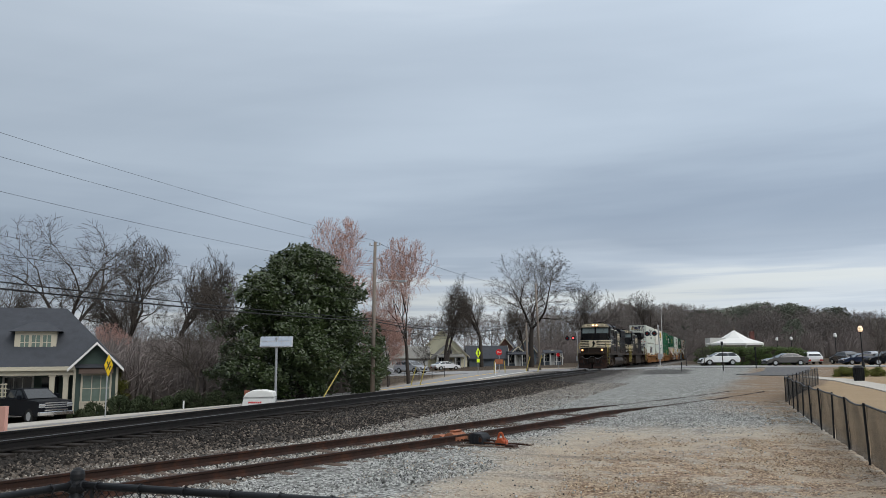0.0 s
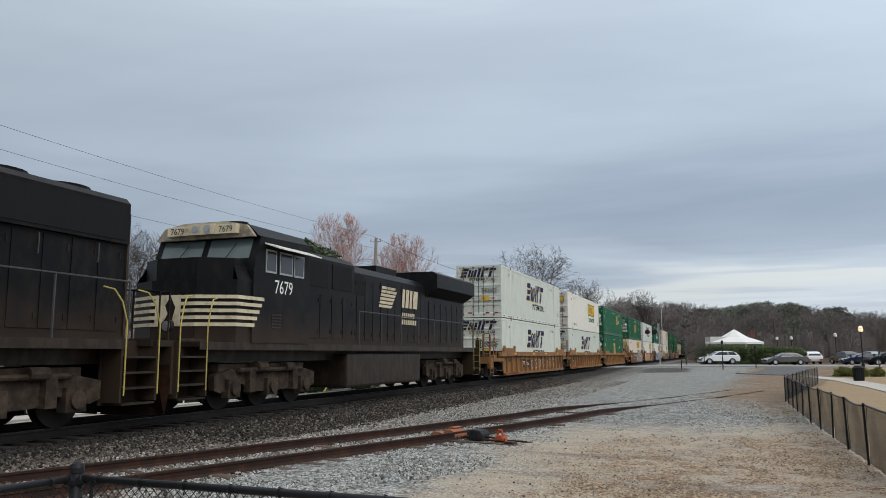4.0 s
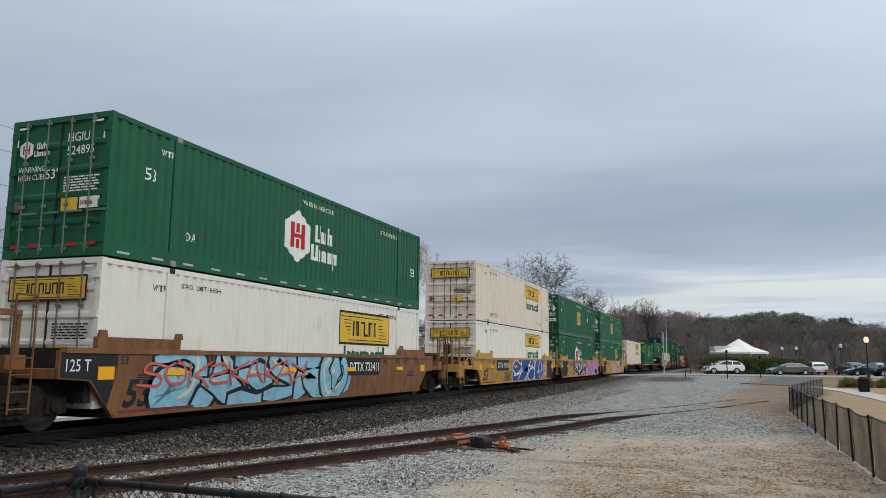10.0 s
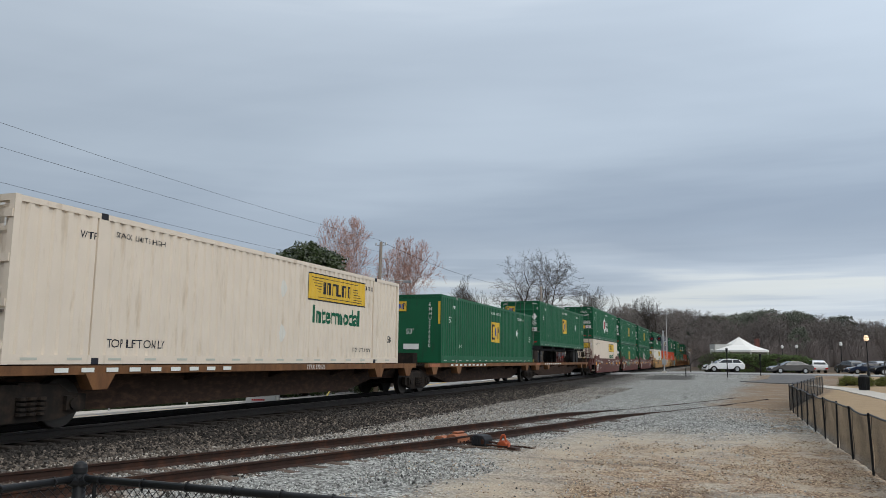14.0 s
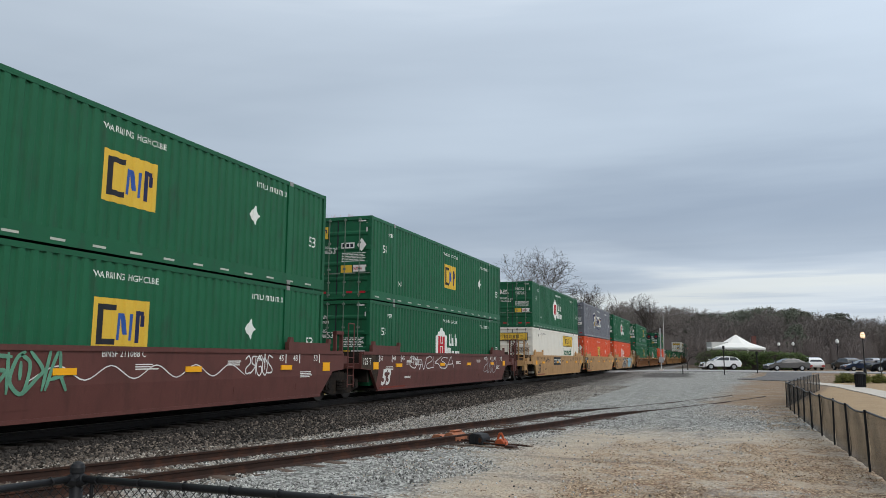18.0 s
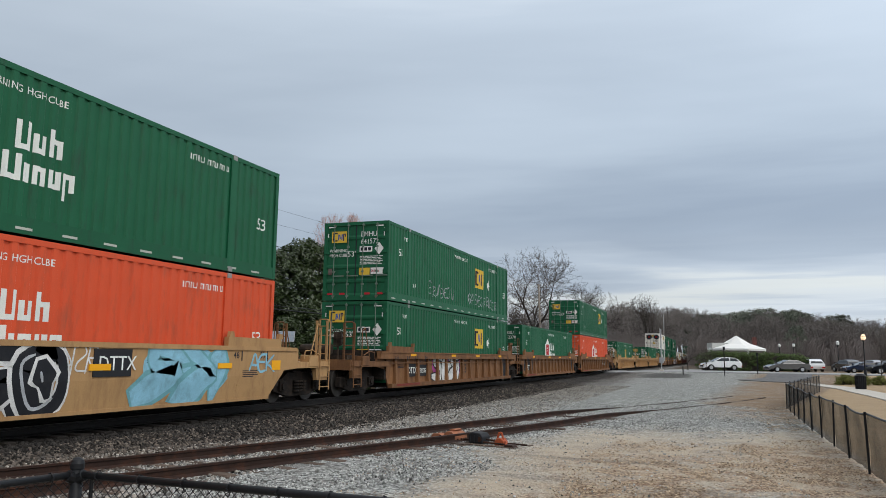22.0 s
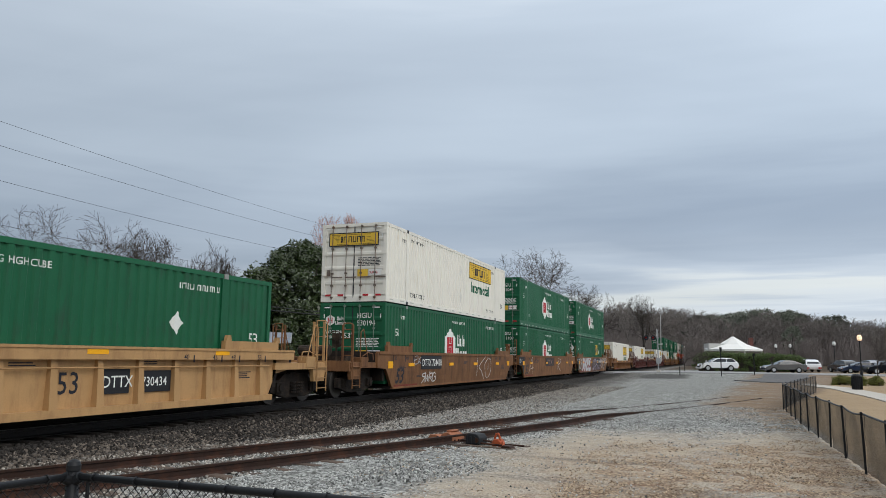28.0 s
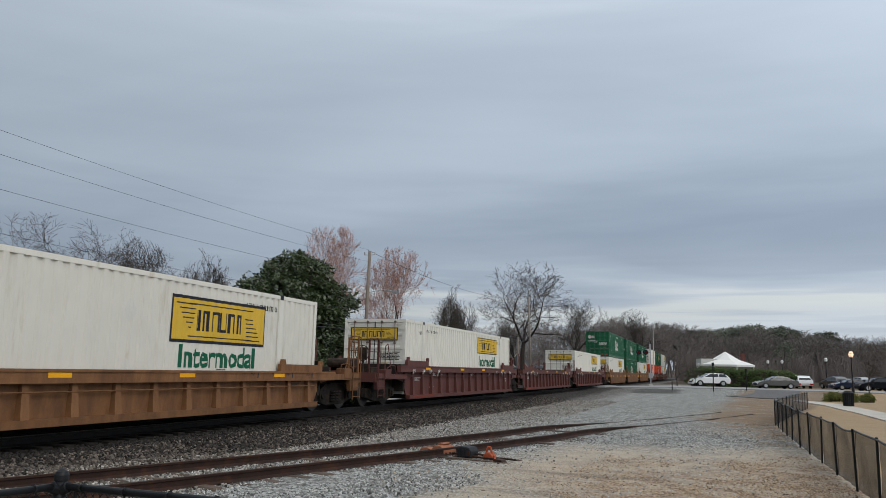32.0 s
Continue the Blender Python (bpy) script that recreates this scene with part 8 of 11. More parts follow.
def grown_tree(seed, h, wide, base, stems=1, fine=0.012, sprays=5, spray=0.05, points=520, lean=0.0, square=1.0, bark=None, twig=None, rise=0.12, stiff=0.8):
    """Winter tree h metres high, grown towards scattered goals inside its crown.
    wide: the crown's half width; base: the crown's foot, both as shares of h; sprays: twigs at each shoot."""
    rng = np.random.default_rng(seed)
    cz, rz, rx = (1 + base) / 2, (1 - base) / 2, wide
    goals = []
    while len(goals) < points:
        p = rng.uniform(-1, 1, 3)
        l = np.linalg.norm(p)
        a = math.atan2(p[1], p[0])
        rim = 1 + 0.16 * math.sin(3 * a + seed) + 0.12 * math.sin(5 * a + 4 * p[2] + seed * 2)
        if l > rim or l < 0.25 or rng.random() > 0.35 + 0.65 * l:
            continue
        z = p[2]
        pinch = 1 - 0.35 * max(0.0, -z) if square >= 1 else 1
        goals.append((p[0] * rx * pinch, p[1] * rx * pinch, cz + z * rz / 1.1))
    goals = np.array(goals)
    step = 0.022
    nodes, parent = [], []
    for k in range(stems):
        a = k * math.tau / stems + rng.uniform(0, 1)
        out = 0.0 if stems == 1 else 0.28
        p = np.array((0.0, 0.0, 0.0))
        last = -1
        d = np.array((math.cos(a) * out + lean, math.sin(a) * out, 1.0))
        while p[2] < base + 0.1:
            nodes.append(p.copy()); parent.append(last); last = len(nodes) - 1
            d = d + rng.normal(0, 0.07, 3) * (1, 1, 0)
            p = p + d / np.linalg.norm(d) * step
    alive = np.ones(len(goals), bool)
    for it in range(70):
        if not alive.any():
            break
        P = np.array(nodes)
        G = goals[alive]
        d2 = ((G[:, None, :] - P[None, :, :]) ** 2).sum(2)
        near = d2.argmin(1)
        dist = np.sqrt(d2[np.arange(len(G)), near])
        pull = {}
        for g, n, dd in zip(G, near, dist):
            if dd < 0.3:
                pull.setdefault(int(n), []).append((g - P[n]) / max(dd, 1e-6))
        if not pull:
            break
        fresh = []
        for n, vs in pull.items():
            v = np.mean(vs, 0) + (0, 0, rise) + rng.normal(0, 0.1, 3)
            back = P[n] - P[parent[n]] if parent[n] >= 0 else np.array((0, 0, step))
            v = v / (np.linalg.norm(v) + 1e-6) + back / step * stiff
            q = P[n] + v / np.linalg.norm(v) * step
            if ((P - q) ** 2).sum(1).min() > (step * 0.45) ** 2:
                nodes.append(q); parent.append(n); fresh.append(q)
        if not fresh:
            break
        Fq = np.array(fresh)
        idx = np.flatnonzero(alive)
        hit = ((goals[idx][:, None, :] - Fq[None]) ** 2).sum(2).min(1) < (step * 1.35) ** 2
        alive[idx[hit]] = False
    count = len(nodes)
    kids = [[] for _ in range(count)]
    for i, p in enumerate(parent):
        if p >= 0:
            kids[p].append(i)
    rad = np.zeros(count)
    tip = fine / h
    for i in range(count - 1, -1, -1):
        rad[i] = tip if not kids[i] else sum(rad[k] ** 2.0 for k in kids[i]) ** 0.5 + tip * 0.035
    top = max(p[2] for p in nodes) + spray * 0.7
    TV, TF, CV, CF = [], [], [], []
    k = h / top
    W = [Vector(p) * k for p in nodes]
    for i in range(count):
        p = parent[i]
        if p < 0:
            continue
        thick = rad[i] * k > 0.05 * h / 15
        V, F = (TV, TF) if thick else (CV, CF)
        start = W[p]
        tube_rows(V, F, start, W[i], max(rad[p] if len(kids[p]) == 1 else rad[i] * 1.1, rad[i]) * k, rad[i] * k, 7 if thick else 3)
        if thick and parent[p] < 0:
            tube_rows(V, F, start - Vector((0, 0, 0.5)), start, rad[p] * k * 1.25, rad[p] * k, 7)
        if rad[i] < tip * 5:
            d = (W[i] - W[p]).normalized()
            n = sprays if not kids[i] else max(1, sprays // 3)
            for _ in range(n):
                r = Vector(rng.normal(0, 1, 3))
                v = (d * 1.1 + r * 0.5 + Vector((0, 0, 0.3))).normalized() * spray * k * rng.uniform(0.5, 1.2)
                mid = W[i] + v * 0.5 + Vector(rng.normal(0, 1, 3)) * spray * k * 0.06
                tube_rows(CV, CF, W[i], mid, fine * 0.8, fine * 0.55, 3)
                tube_rows(CV, CF, mid, W[i] + v, fine * 0.55, fine * 0.2, 3)
                for _ in range(2):
                    u = (v.normalized() + Vector(rng.normal(0, 1, 3)) * 0.45).normalized() * v.length * rng.uniform(0.35, 0.6)
                    tube_rows(CV, CF, mid, mid + u, fine * 0.5, fine * 0.2, 3)
    res = []
    for nm, V, F, m in (("trunk", TV, TF, bark or M["bark"]), ("crown", CV, CF, twig or M["twig"])):
        me = bpy.data.meshes.new(nm)
        me.from_pydata(V, [], F)
        me.materials.append(m)
        me.polygons.foreach_set("use_smooth", [True] * len(me.polygons))
        res.append(me)
    return res


def branching_tree(seed, h, wide, fork, levels=6, splay=30, lift=0.05, fine=0.011, bark=None, twig=None, buds=0, fullness=0.62):
    """Winter tree h metres high that forks again and again; fork: the share of its height at which the trunk divides;
    wide: the crown's half width as a share of h; splay: degrees between forks; buds: short shoots at each tip."""
    rng = np.random.default_rng(seed)
    rows_ = []

    def turned(d, deg):
        side = Vector(rng.normal(0, 1, 3))
        side = (side - d * side.dot(d)).normalized()
        t = radians(deg)
        return (d * math.cos(t) + side * math.sin(t)).normalized()

    def grow(p, d, length, r, lev):
        seg = 4 if lev < 2 else 3 if lev < levels else 2
        for k in range(seg):
            d = (d + Vector(rng.normal(0, 0.1, 3)) + Vector((0, 0, lift))).normalized()
            q = p + d * (length / seg)
            r1 = max(0.45, r * 0.9)
            rows_.append((p, q, r, r1, lev))
            p, r = q, r1
            if lev and lev < levels and k < seg - 1 and rng.random() < fullness:
                grow(p, turned(d, rng.uniform(1.1, 1.9) * splay), length * rng.uniform(0.45, 0.75), max(0.45, r * 0.5), lev + 1)
        if lev < levels:
            for _ in range(3 if rng.random() < 0.35 or lev == 0 else 2):
                grow(p, turned(d, rng.uniform(0.5, 1.25) * splay), length * rng.uniform(0.72, 0.9) * (0.95 if lev else 0.9), max(0.45, r * 0.7), lev + 1)
        elif buds:
            for _ in range(buds):
                rows_.append((p, p + turned(d, rng.uniform(5, 50)) * 0.03, 0.9, 0.7, lev))

    grow(Vector((0, 0, 0)), Vector((0, 0, 1)), fork, 15.0, 0)
    top = float(np.percentile([b.z for _, b, *_ in rows_], 99))
    reach = float(np.percentile([math.hypot(b.x, b.y) for _, b, *_ in rows_], 93))
    kz, kx = h / top, wide * h / reach
    TV, TF, CV, CF = [], [], [], []
    heart = Vector((0, 0, 0.56 * h))

    def rounded(v):
        v = Vector((v.x * kx, v.y * kx, v.z * kz)) - heart
        far = math.sqrt((v.x ** 2 + v.y ** 2) / (wide * h) ** 2 + (v.z / (0.46 * h)) ** 2)
        return heart + (v / far ** 0.45 if far > 1 and v.z > -0.3 * h else v)
    for a, b, r0, r1, lev in rows_:
        a, b = rounded(a), rounded(b)
        if lev == 0 and a.z < 0.01:
            a.z -= 0.4
        u = fine * 2 * h / 18
        thick = lev < 3
        tube_rows(TV if thick else CV, TF if thick else CF, a, b, r0 * u, r1 * u, 7 if lev < 2 else 4 if thick else 3)
    res = []
    for nm, V, F, m in (("trunk", TV, TF, bark or M["bark"]), ("crown", CV, CF, twig or M["twig"])):
        me = bpy.data.meshes.new(nm)
        me.from_pydata(V, [], F)
        me.materials.append(m)
        me.polygons.foreach_set("use_smooth", [True] * len(me.polygons))
        res.append(me)
    return res


def plant(meshes, x, y, h, base_h, label, rng, name="bare_tree", z=None, group="", wide=1.0):
    c = thing(name, pose(x, y, ground_z(x, y) - 0.05 if z is None else z, 0, 0, rng.uniform(0, 360)), label, "tree", group)
    k = h / base_h
    c.scale = (k * wide, k * wide, k)
    for me in meshes:
        o = new(me.name, me)
        o.parent = c
    return c


def leaf_clump_mesh(name, rng, places, size, count, radius, material, flat_up=0.3):
    """Leaves as small folded quads round many clump centres."""
    V, F = [], []
    for p in places:
        r = radius * rng.uniform(0.6, 1.25)
        for _ in range(count):
            o = Vector((rng.gauss(0, 1), rng.gauss(0, 1), rng.gauss(0, 0.75)))
            o = o.normalized() * r * rng.uniform(0.35, 1.0)
            a = Vector((rng.uniform(-1, 1), rng.uniform(-1, 1), rng.uniform(-1, 1) * 0.7)).normalized()
            b = a.orthogonal().normalized()
            s = size * rng.uniform(0.6, 1.3)
            k = len(V)
            q = p + o
            V += [q - a * s, q + b * s * 0.42, q + a * s, q - b * s * 0.42]
            F.append((k, k + 1, k + 2, k + 3))
    me = bpy.data.meshes.new(name)
    me.from_pydata(V, [], F)
    me.materials.append(material)
    return me


def skyline(px):
    """Top of the far wood over the horizon, as a slope, against the bearing's tangent right of the view's middle."""
    pts = ((-0.6, 0.075), (0.02, 0.068), (0.12, 0.07), (0.2, 0.064), (0.235, 0.078), (0.28, 0.07), (0.33, 0.07), (0.375, 0.06), (0.43, 0.068), (0.485, 0.064), (0.51, 0.06), (0.6, 0.056), (1.2, 0.052))
    for (a, u), (b, v) in zip(pts, pts[1:]):
        if px <= b:
            return u + (v - u) * (px - a) / (b - a)
    return 0.05


def far_spot(rng, t0, t1, r0, r1):
    """A place on the bearing t (tangent right of the view's middle) and the height that reaches the skyline there."""
    t = rng.uniform(t0, t1)
    a = radians(20.0) - math.atan(t)
    r = rng.uniform(r0, r1)
    x, y = EYE.x - r * math.sin(a), r * math.cos(a)
    return x, y, skyline(t) * r * math.cos(math.atan(t)) + EYE.z - ground_z(x, y)


def build_trees():
    rng = random.Random(21)
    oak = branching_tree(5, 19.0, 0.47, 0.19, 6, 36, 0.02, 0.016, fullness=0.8)
    ash = branching_tree(8, 18.0, 0.38, 0.2, 6, 33, 0.035, 0.015, fullness=0.8)
    elm = branching_tree(17, 17.0, 0.34, 0.18, 6, 31, 0.04, 0.015, fullness=0.75)
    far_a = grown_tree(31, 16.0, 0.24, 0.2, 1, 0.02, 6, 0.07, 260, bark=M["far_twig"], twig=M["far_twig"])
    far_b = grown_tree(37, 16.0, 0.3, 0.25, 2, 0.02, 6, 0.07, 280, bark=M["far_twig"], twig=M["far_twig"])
    maple = branching_tree(44, 14.5, 0.27, 0.13, 6, 29, 0.07, 0.0085, twig=M["bud"], buds=3, fullness=0.42)
    maple2 = branching_tree(49, 13.0, 0.3, 0.13, 6, 30, 0.06, 0.0085, twig=M["bud"], buds=3, fullness=0.42)
    small = branching_tree(52, 6.0, 0.5, 0.2, 6, 30, 0.02, 0.014, fullness=0.75)
    # the big trees that stand out
    for me, bh, x, y, h, lab, wide in (
            (oak, 19, -16.6, 122.4, 19.0, "large bare oak with spreading grey-brown limbs", 1.0), (ash, 18, -12.5, 150.4, 16.2, "bare roadside tree with rounded crown", 1.1),
            (elm, 17, -28.5, 134, 16.5, "bare tree behind the houses", 1.0), (ash, 18, -28.1, 113, 13.0, "bare tree behind the pale house", 0.9), (elm, 17, -33.4, 128, 14.5, "bare tree behind the houses", 1.0),
            (ash, 18, -3.0, 186, 16.5, "bare tree near the railway", 1.0), (elm, 17, -24.4, 150.8, 13, "bare tree behind the houses", 1.1),
            (oak, 19, -64, 73.6, 20.4, "tall bare tree behind the green house", 1.05), (ash, 18, -65.2, 83.7, 19.2, "tall bare tree behind the green house", 1.1), (elm, 17, -60.7, 90.7, 18.0, "tall bare tree in the woods", 1.2),
            (ash, 18, -57.5, 99, 16.5, "tall bare tree in the woods", 1.0), (elm, 17, -74.7, 71, 15, "tall bare tree behind the green house", 1.3),
            (elm, 17, -48, 84, 15.0, "bare tree in the woods", 1.2), (ash, 18, -43, 94, 14.5, "bare tree in the woods", 1.1), (elm, 17, -50, 70, 12.5, "bare tree in the woods", 1.2)):
        plant(me, x, y, h, bh, lab, rng, "bare_tree", group="bare trees", wide=wide)
    plant(maple, -17.6, 57.3, 14.4, 14.5, "budding red maple with pinkish twigs", rng, "maple_tree", wide=1.05)
    plant(maple2, -13.6, 63, 12.9, 13.0, "budding red maple beside the power pole", rng, "maple_tree", wide=1.05)
    plant(maple2, -14.7, 61.0, 5.6, 13.0, "low reddish budding tree behind the power pole", rng, "maple_tree", wide=1.5)
    plant(maple, -17.2, 64.5, 6.8, 14.5, "low reddish budding tree", rng, "maple_tree", wide=1.5)
    plant(maple2, -41, 56, 7.2, 13.0, "reddish budding tree behind the green house", rng, "maple_tree", wide=1.3)
    plant(small, -17.1, 38.3, 5.6, 6.0, "small bare ornamental tree with fine twigs", rng, "ornamental_tree", wide=1.05)
    plant(small, -22.8, 46.5, 5.6, 6.0, "small bare garden tree", rng, "ornamental_tree", wide=0.9)
    plant(small, -20.2, 84.0, 3.6, 6.0, "small bare tree before the yellow house", rng, "ornamental_tree", wide=0.8)
    plant(small, 8.8, 88.0, 2.9, 6.0, "small bare shrub beside the crossing", rng, "bare_shrub", wide=0.9)
    plant(small, 10.6, 89.6, 2.5, 6.0, "small bare shrub beside the crossing", rng, "bare_shrub", wide=0.9)
    plant(small, 23.0, 62.3, 4.2, 6.0, "thin bare street tree on the lawn", rng, "ornamental_tree", wide=0.5)
    plant(small, 31, 92, 6.0, 6.0, "bare street tree by the car park", rng, "ornamental_tree", wide=0.9)
    plant(small, 37, 98, 6.5, 6.0, "bare street tree by the car park", rng, "ornamental_tree", wide=0.9)
    plant(small, 33.5, 106, 6.5, 6.0, "bare street tree by the car park", rng, "ornamental_tree", wide=1.0)
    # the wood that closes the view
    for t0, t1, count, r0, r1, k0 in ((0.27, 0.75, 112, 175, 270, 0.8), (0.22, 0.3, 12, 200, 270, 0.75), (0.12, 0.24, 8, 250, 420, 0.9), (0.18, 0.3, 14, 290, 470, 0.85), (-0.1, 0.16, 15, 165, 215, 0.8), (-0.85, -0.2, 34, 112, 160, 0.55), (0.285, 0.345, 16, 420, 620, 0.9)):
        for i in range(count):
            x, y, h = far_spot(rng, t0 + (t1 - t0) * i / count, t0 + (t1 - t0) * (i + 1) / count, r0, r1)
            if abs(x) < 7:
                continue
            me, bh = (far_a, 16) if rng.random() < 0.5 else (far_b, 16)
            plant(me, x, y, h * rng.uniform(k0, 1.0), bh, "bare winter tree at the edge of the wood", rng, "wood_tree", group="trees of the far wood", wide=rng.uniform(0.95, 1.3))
    # evergreen pines among them
    V0 = random.Random(77)
    places = []
    for i in range(95):
        z = V0.uniform(0.42, 1.0)
        r = (1.0 - abs(z - 0.68) * 2.2) * 0.26 * V0.uniform(0.4, 1.0) + 0.03
        t = V0.uniform(0, math.tau)
        places.append(Vector((r * math.cos(t), r * math.sin(t), z)) * 15)
    pine = leaf_clump_mesh("crown", V0, places, 0.22, 60, 0.95, M["pine"])
    bm = bmesh.new()
    tube(bm, (0, 0, -0.3), (0, 0, 13.5), 0.24, 0.06, n=7)
    stem = mesh_of("trunk", bm, M["bark"], smooth=True)
    for i in range(24):
        t0, t1 = ((0.34, 0.385), (0.37, 0.52))[i > 6]
        x, y, h = far_spot(V0, t0, t1, 215, 268)
        plant([stem, pine], x, y, h * V0.uniform(0.84, 1.0), 15, "dark green pine in the far wood", rng, "pine_tree", group="pines of the far wood", wide=V0.uniform(1.3, 1.9))
    for x, y, h in ((-48, 118, 9), (27, 176, 8), (-30.5, 50, 4.4)):
        plant([stem, pine], x, y, h, 15, "dark green conifer among bare trees", rng, "pine_tree", wide=1.1)


def build_underwood():
    """Dense brown saplings and brush that fill the wood, too many to count."""
    rng = random.Random(5)
    V, F = [], []
    for t0, t1, count, r0, r1, k0, k1 in ((0.25, 0.8, 12500, 168, 275, 0.3, 0.74), (0.15, 0.25, 2500, 180, 275, 0.25, 0.6), (0.1, 0.3, 3000, 280, 480, 0.3, 0.65), (-0.16, 0.15, 1800, 165, 215, 0.12, 0.42), (-0.95, -0.16, 12000, 88, 165, 0.2, 0.62), (-0.46, -0.1, 5000, 58, 84, 0.3, 0.72)):
        for i in range(count):
            x, y, h = far_spot(rng, t0, t1, r0, r1)
            if abs(x) < 5.5:
                continue
            z = ground_z(x, y) - 0.1
            h *= rng.uniform(k0, k1) * (0.6 + 0.4 * noise.noise(Vector((x * 0.03, y * 0.03, 1))) + 0.25)
            for k in range(2):
                lx, ly = rng.uniform(-0.8, 0.8), rng.uniform(-0.8, 0.8)
                w = rng.uniform(0.03, 0.09)
                n = len(V)
                mx, my = x + lx * 0.5 + rng.uniform(-0.3, 0.3), y + ly * 0.5
                V += [(x - w, y, z), (x + w, y, z), (mx + w * 0.7, my, z + h * 0.55), (mx - w * 0.7, my, z + h * 0.55), (x + lx * 1.5, y + ly * 1.5, z + h)]
                F += [(n, n + 1, n + 2, n + 3), (n + 3, n + 2, n + 4)]
                for j in range(4):
                    f = rng.uniform(0.3, 0.9)
                    bx, by, bz = x + lx * 1.2 * f, y + ly * 1.2 * f, z + h * f
                    n = len(V)
                    V += [(bx, by, bz), (bx + 0.05, by, bz - 0.05), (bx + rng.uniform(-1.3, 1.3), by + rng.uniform(-1.3, 1.3), bz + rng.uniform(0.3, 1.3))]
                    F.append((n, n + 1, n + 2))
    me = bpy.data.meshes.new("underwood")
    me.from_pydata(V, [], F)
    # brown lightened so that the colour carries the wood's distance haze
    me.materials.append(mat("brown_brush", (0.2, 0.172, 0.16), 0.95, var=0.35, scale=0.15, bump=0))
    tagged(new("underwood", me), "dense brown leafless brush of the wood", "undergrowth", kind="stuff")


def build_magnolia():
    rng = random.Random(9)
    base = Vector((-13.4, 44.1, ground_z(-13.4, 44.1)))
    c = thing("magnolia_tree", Matrix.Translation(base), "large dark evergreen magnolia with glossy leaves", "tree")
    V, F = [], []
    for i in range(7):
        a = i * math.tau / 7 + rng.uniform(-0.3, 0.3)
        tube_rows(V, F, Vector((0, 0, 0.8 + i * 0.5)), Vector((2.6 * math.cos(a), 2.6 * math.sin(a), 3.0 + i * 0.9)), 0.13, 0.03, 6)
    me = bpy.data.meshes.new("limb"); me.from_pydata(V, [], F); me.materials.append(M["bark"])
    new("limb", me).parent = c
    bm = bmesh.new()
    tube(bm, (0, 0, -0.3), (0.1, 0, 8.5), 0.3, 0.05, n=9)
    part("trunk", bm, M["bark"], c, smooth=True)
    places = []
    boughs = 84
    for i in range(boughs):
        z = 0.35 + 9.15 * (i + rng.uniform(0, 0.8)) / boughs
        reach = 6.3 * (1 - (z / 10.4) ** 2.1) ** 0.75
        if z < 1.6:
            reach *= 0.85
        a = i * 2.4 + rng.uniform(-0.4, 0.4)
        r = max(0.0, reach - 1.1) * rng.uniform(0.72, 1.12)
        size = rng.uniform(0.85, 1.5) * (1.0 - 0.035 * z)
        o = Vector((r * math.cos(a), r * math.sin(a), z))
        for _ in range(18):
            d = Vector((rng.gauss(0, 1), rng.gauss(0, 1), rng.gauss(0, 1))).normalized() * size * rng.uniform(0.55, 1.0)
            d.z *= 0.62
            places.append(o + d)
    places += [Vector((rng.uniform(-0.35, 0.35), rng.uniform(-0.35, 0.35), z)) for z in (9.1, 9.4, 9.7)]
    o = new("crown", leaf_clump_mesh("crown", rng, places, 0.115, 62, 0.42, M["leaf"]))
    o.parent = c
    # inner shade: a looser core of the same leaves
    core = [Vector((rng.uniform(-2.9, 2.9), rng.uniform(-2.9, 2.9), rng.uniform(0.6, 7.4))) for _ in range(210)]
    o = new("inner_crown", leaf_clump_mesh("inner_crown", rng, core, 0.2, 40, 1.2, M["leaf"]))
    o.parent = c


def shrub(x, y, w, h, label, rng, m="shrub", n=34, group=""):
    c = thing("shrub", pose(x, y, ground_z(x, y)), label, "shrub", group)
    pl = []
    for _ in range(n):
        t, p = rng.uniform(0, math.tau), rng.uniform(0.05, 1)
        r = w / 2 * math.sqrt(max(0.03, 1 - (p - 0.35) ** 2 / 0.45)) * rng.uniform(0.6, 0.95)
        pl.append(Vector((r * math.cos(t), r * math.sin(t), p * h * 0.88)))
    o = new("foliage", leaf_clump_mesh("foliage", rng, pl, 0.04 + 0.02 * w, 80, 0.2 * w, M[m]))
    o.parent = c
    bm = bmesh.new()
    for i in range(4):
        tube(bm, (0, 0, -0.1), (w * 0.25 * math.cos(i * 1.6), w * 0.25 * math.sin(i * 1.6), h * 0.7), 0.03, 0.012, n=5)
    part("stem", bm, M["bark"], c)


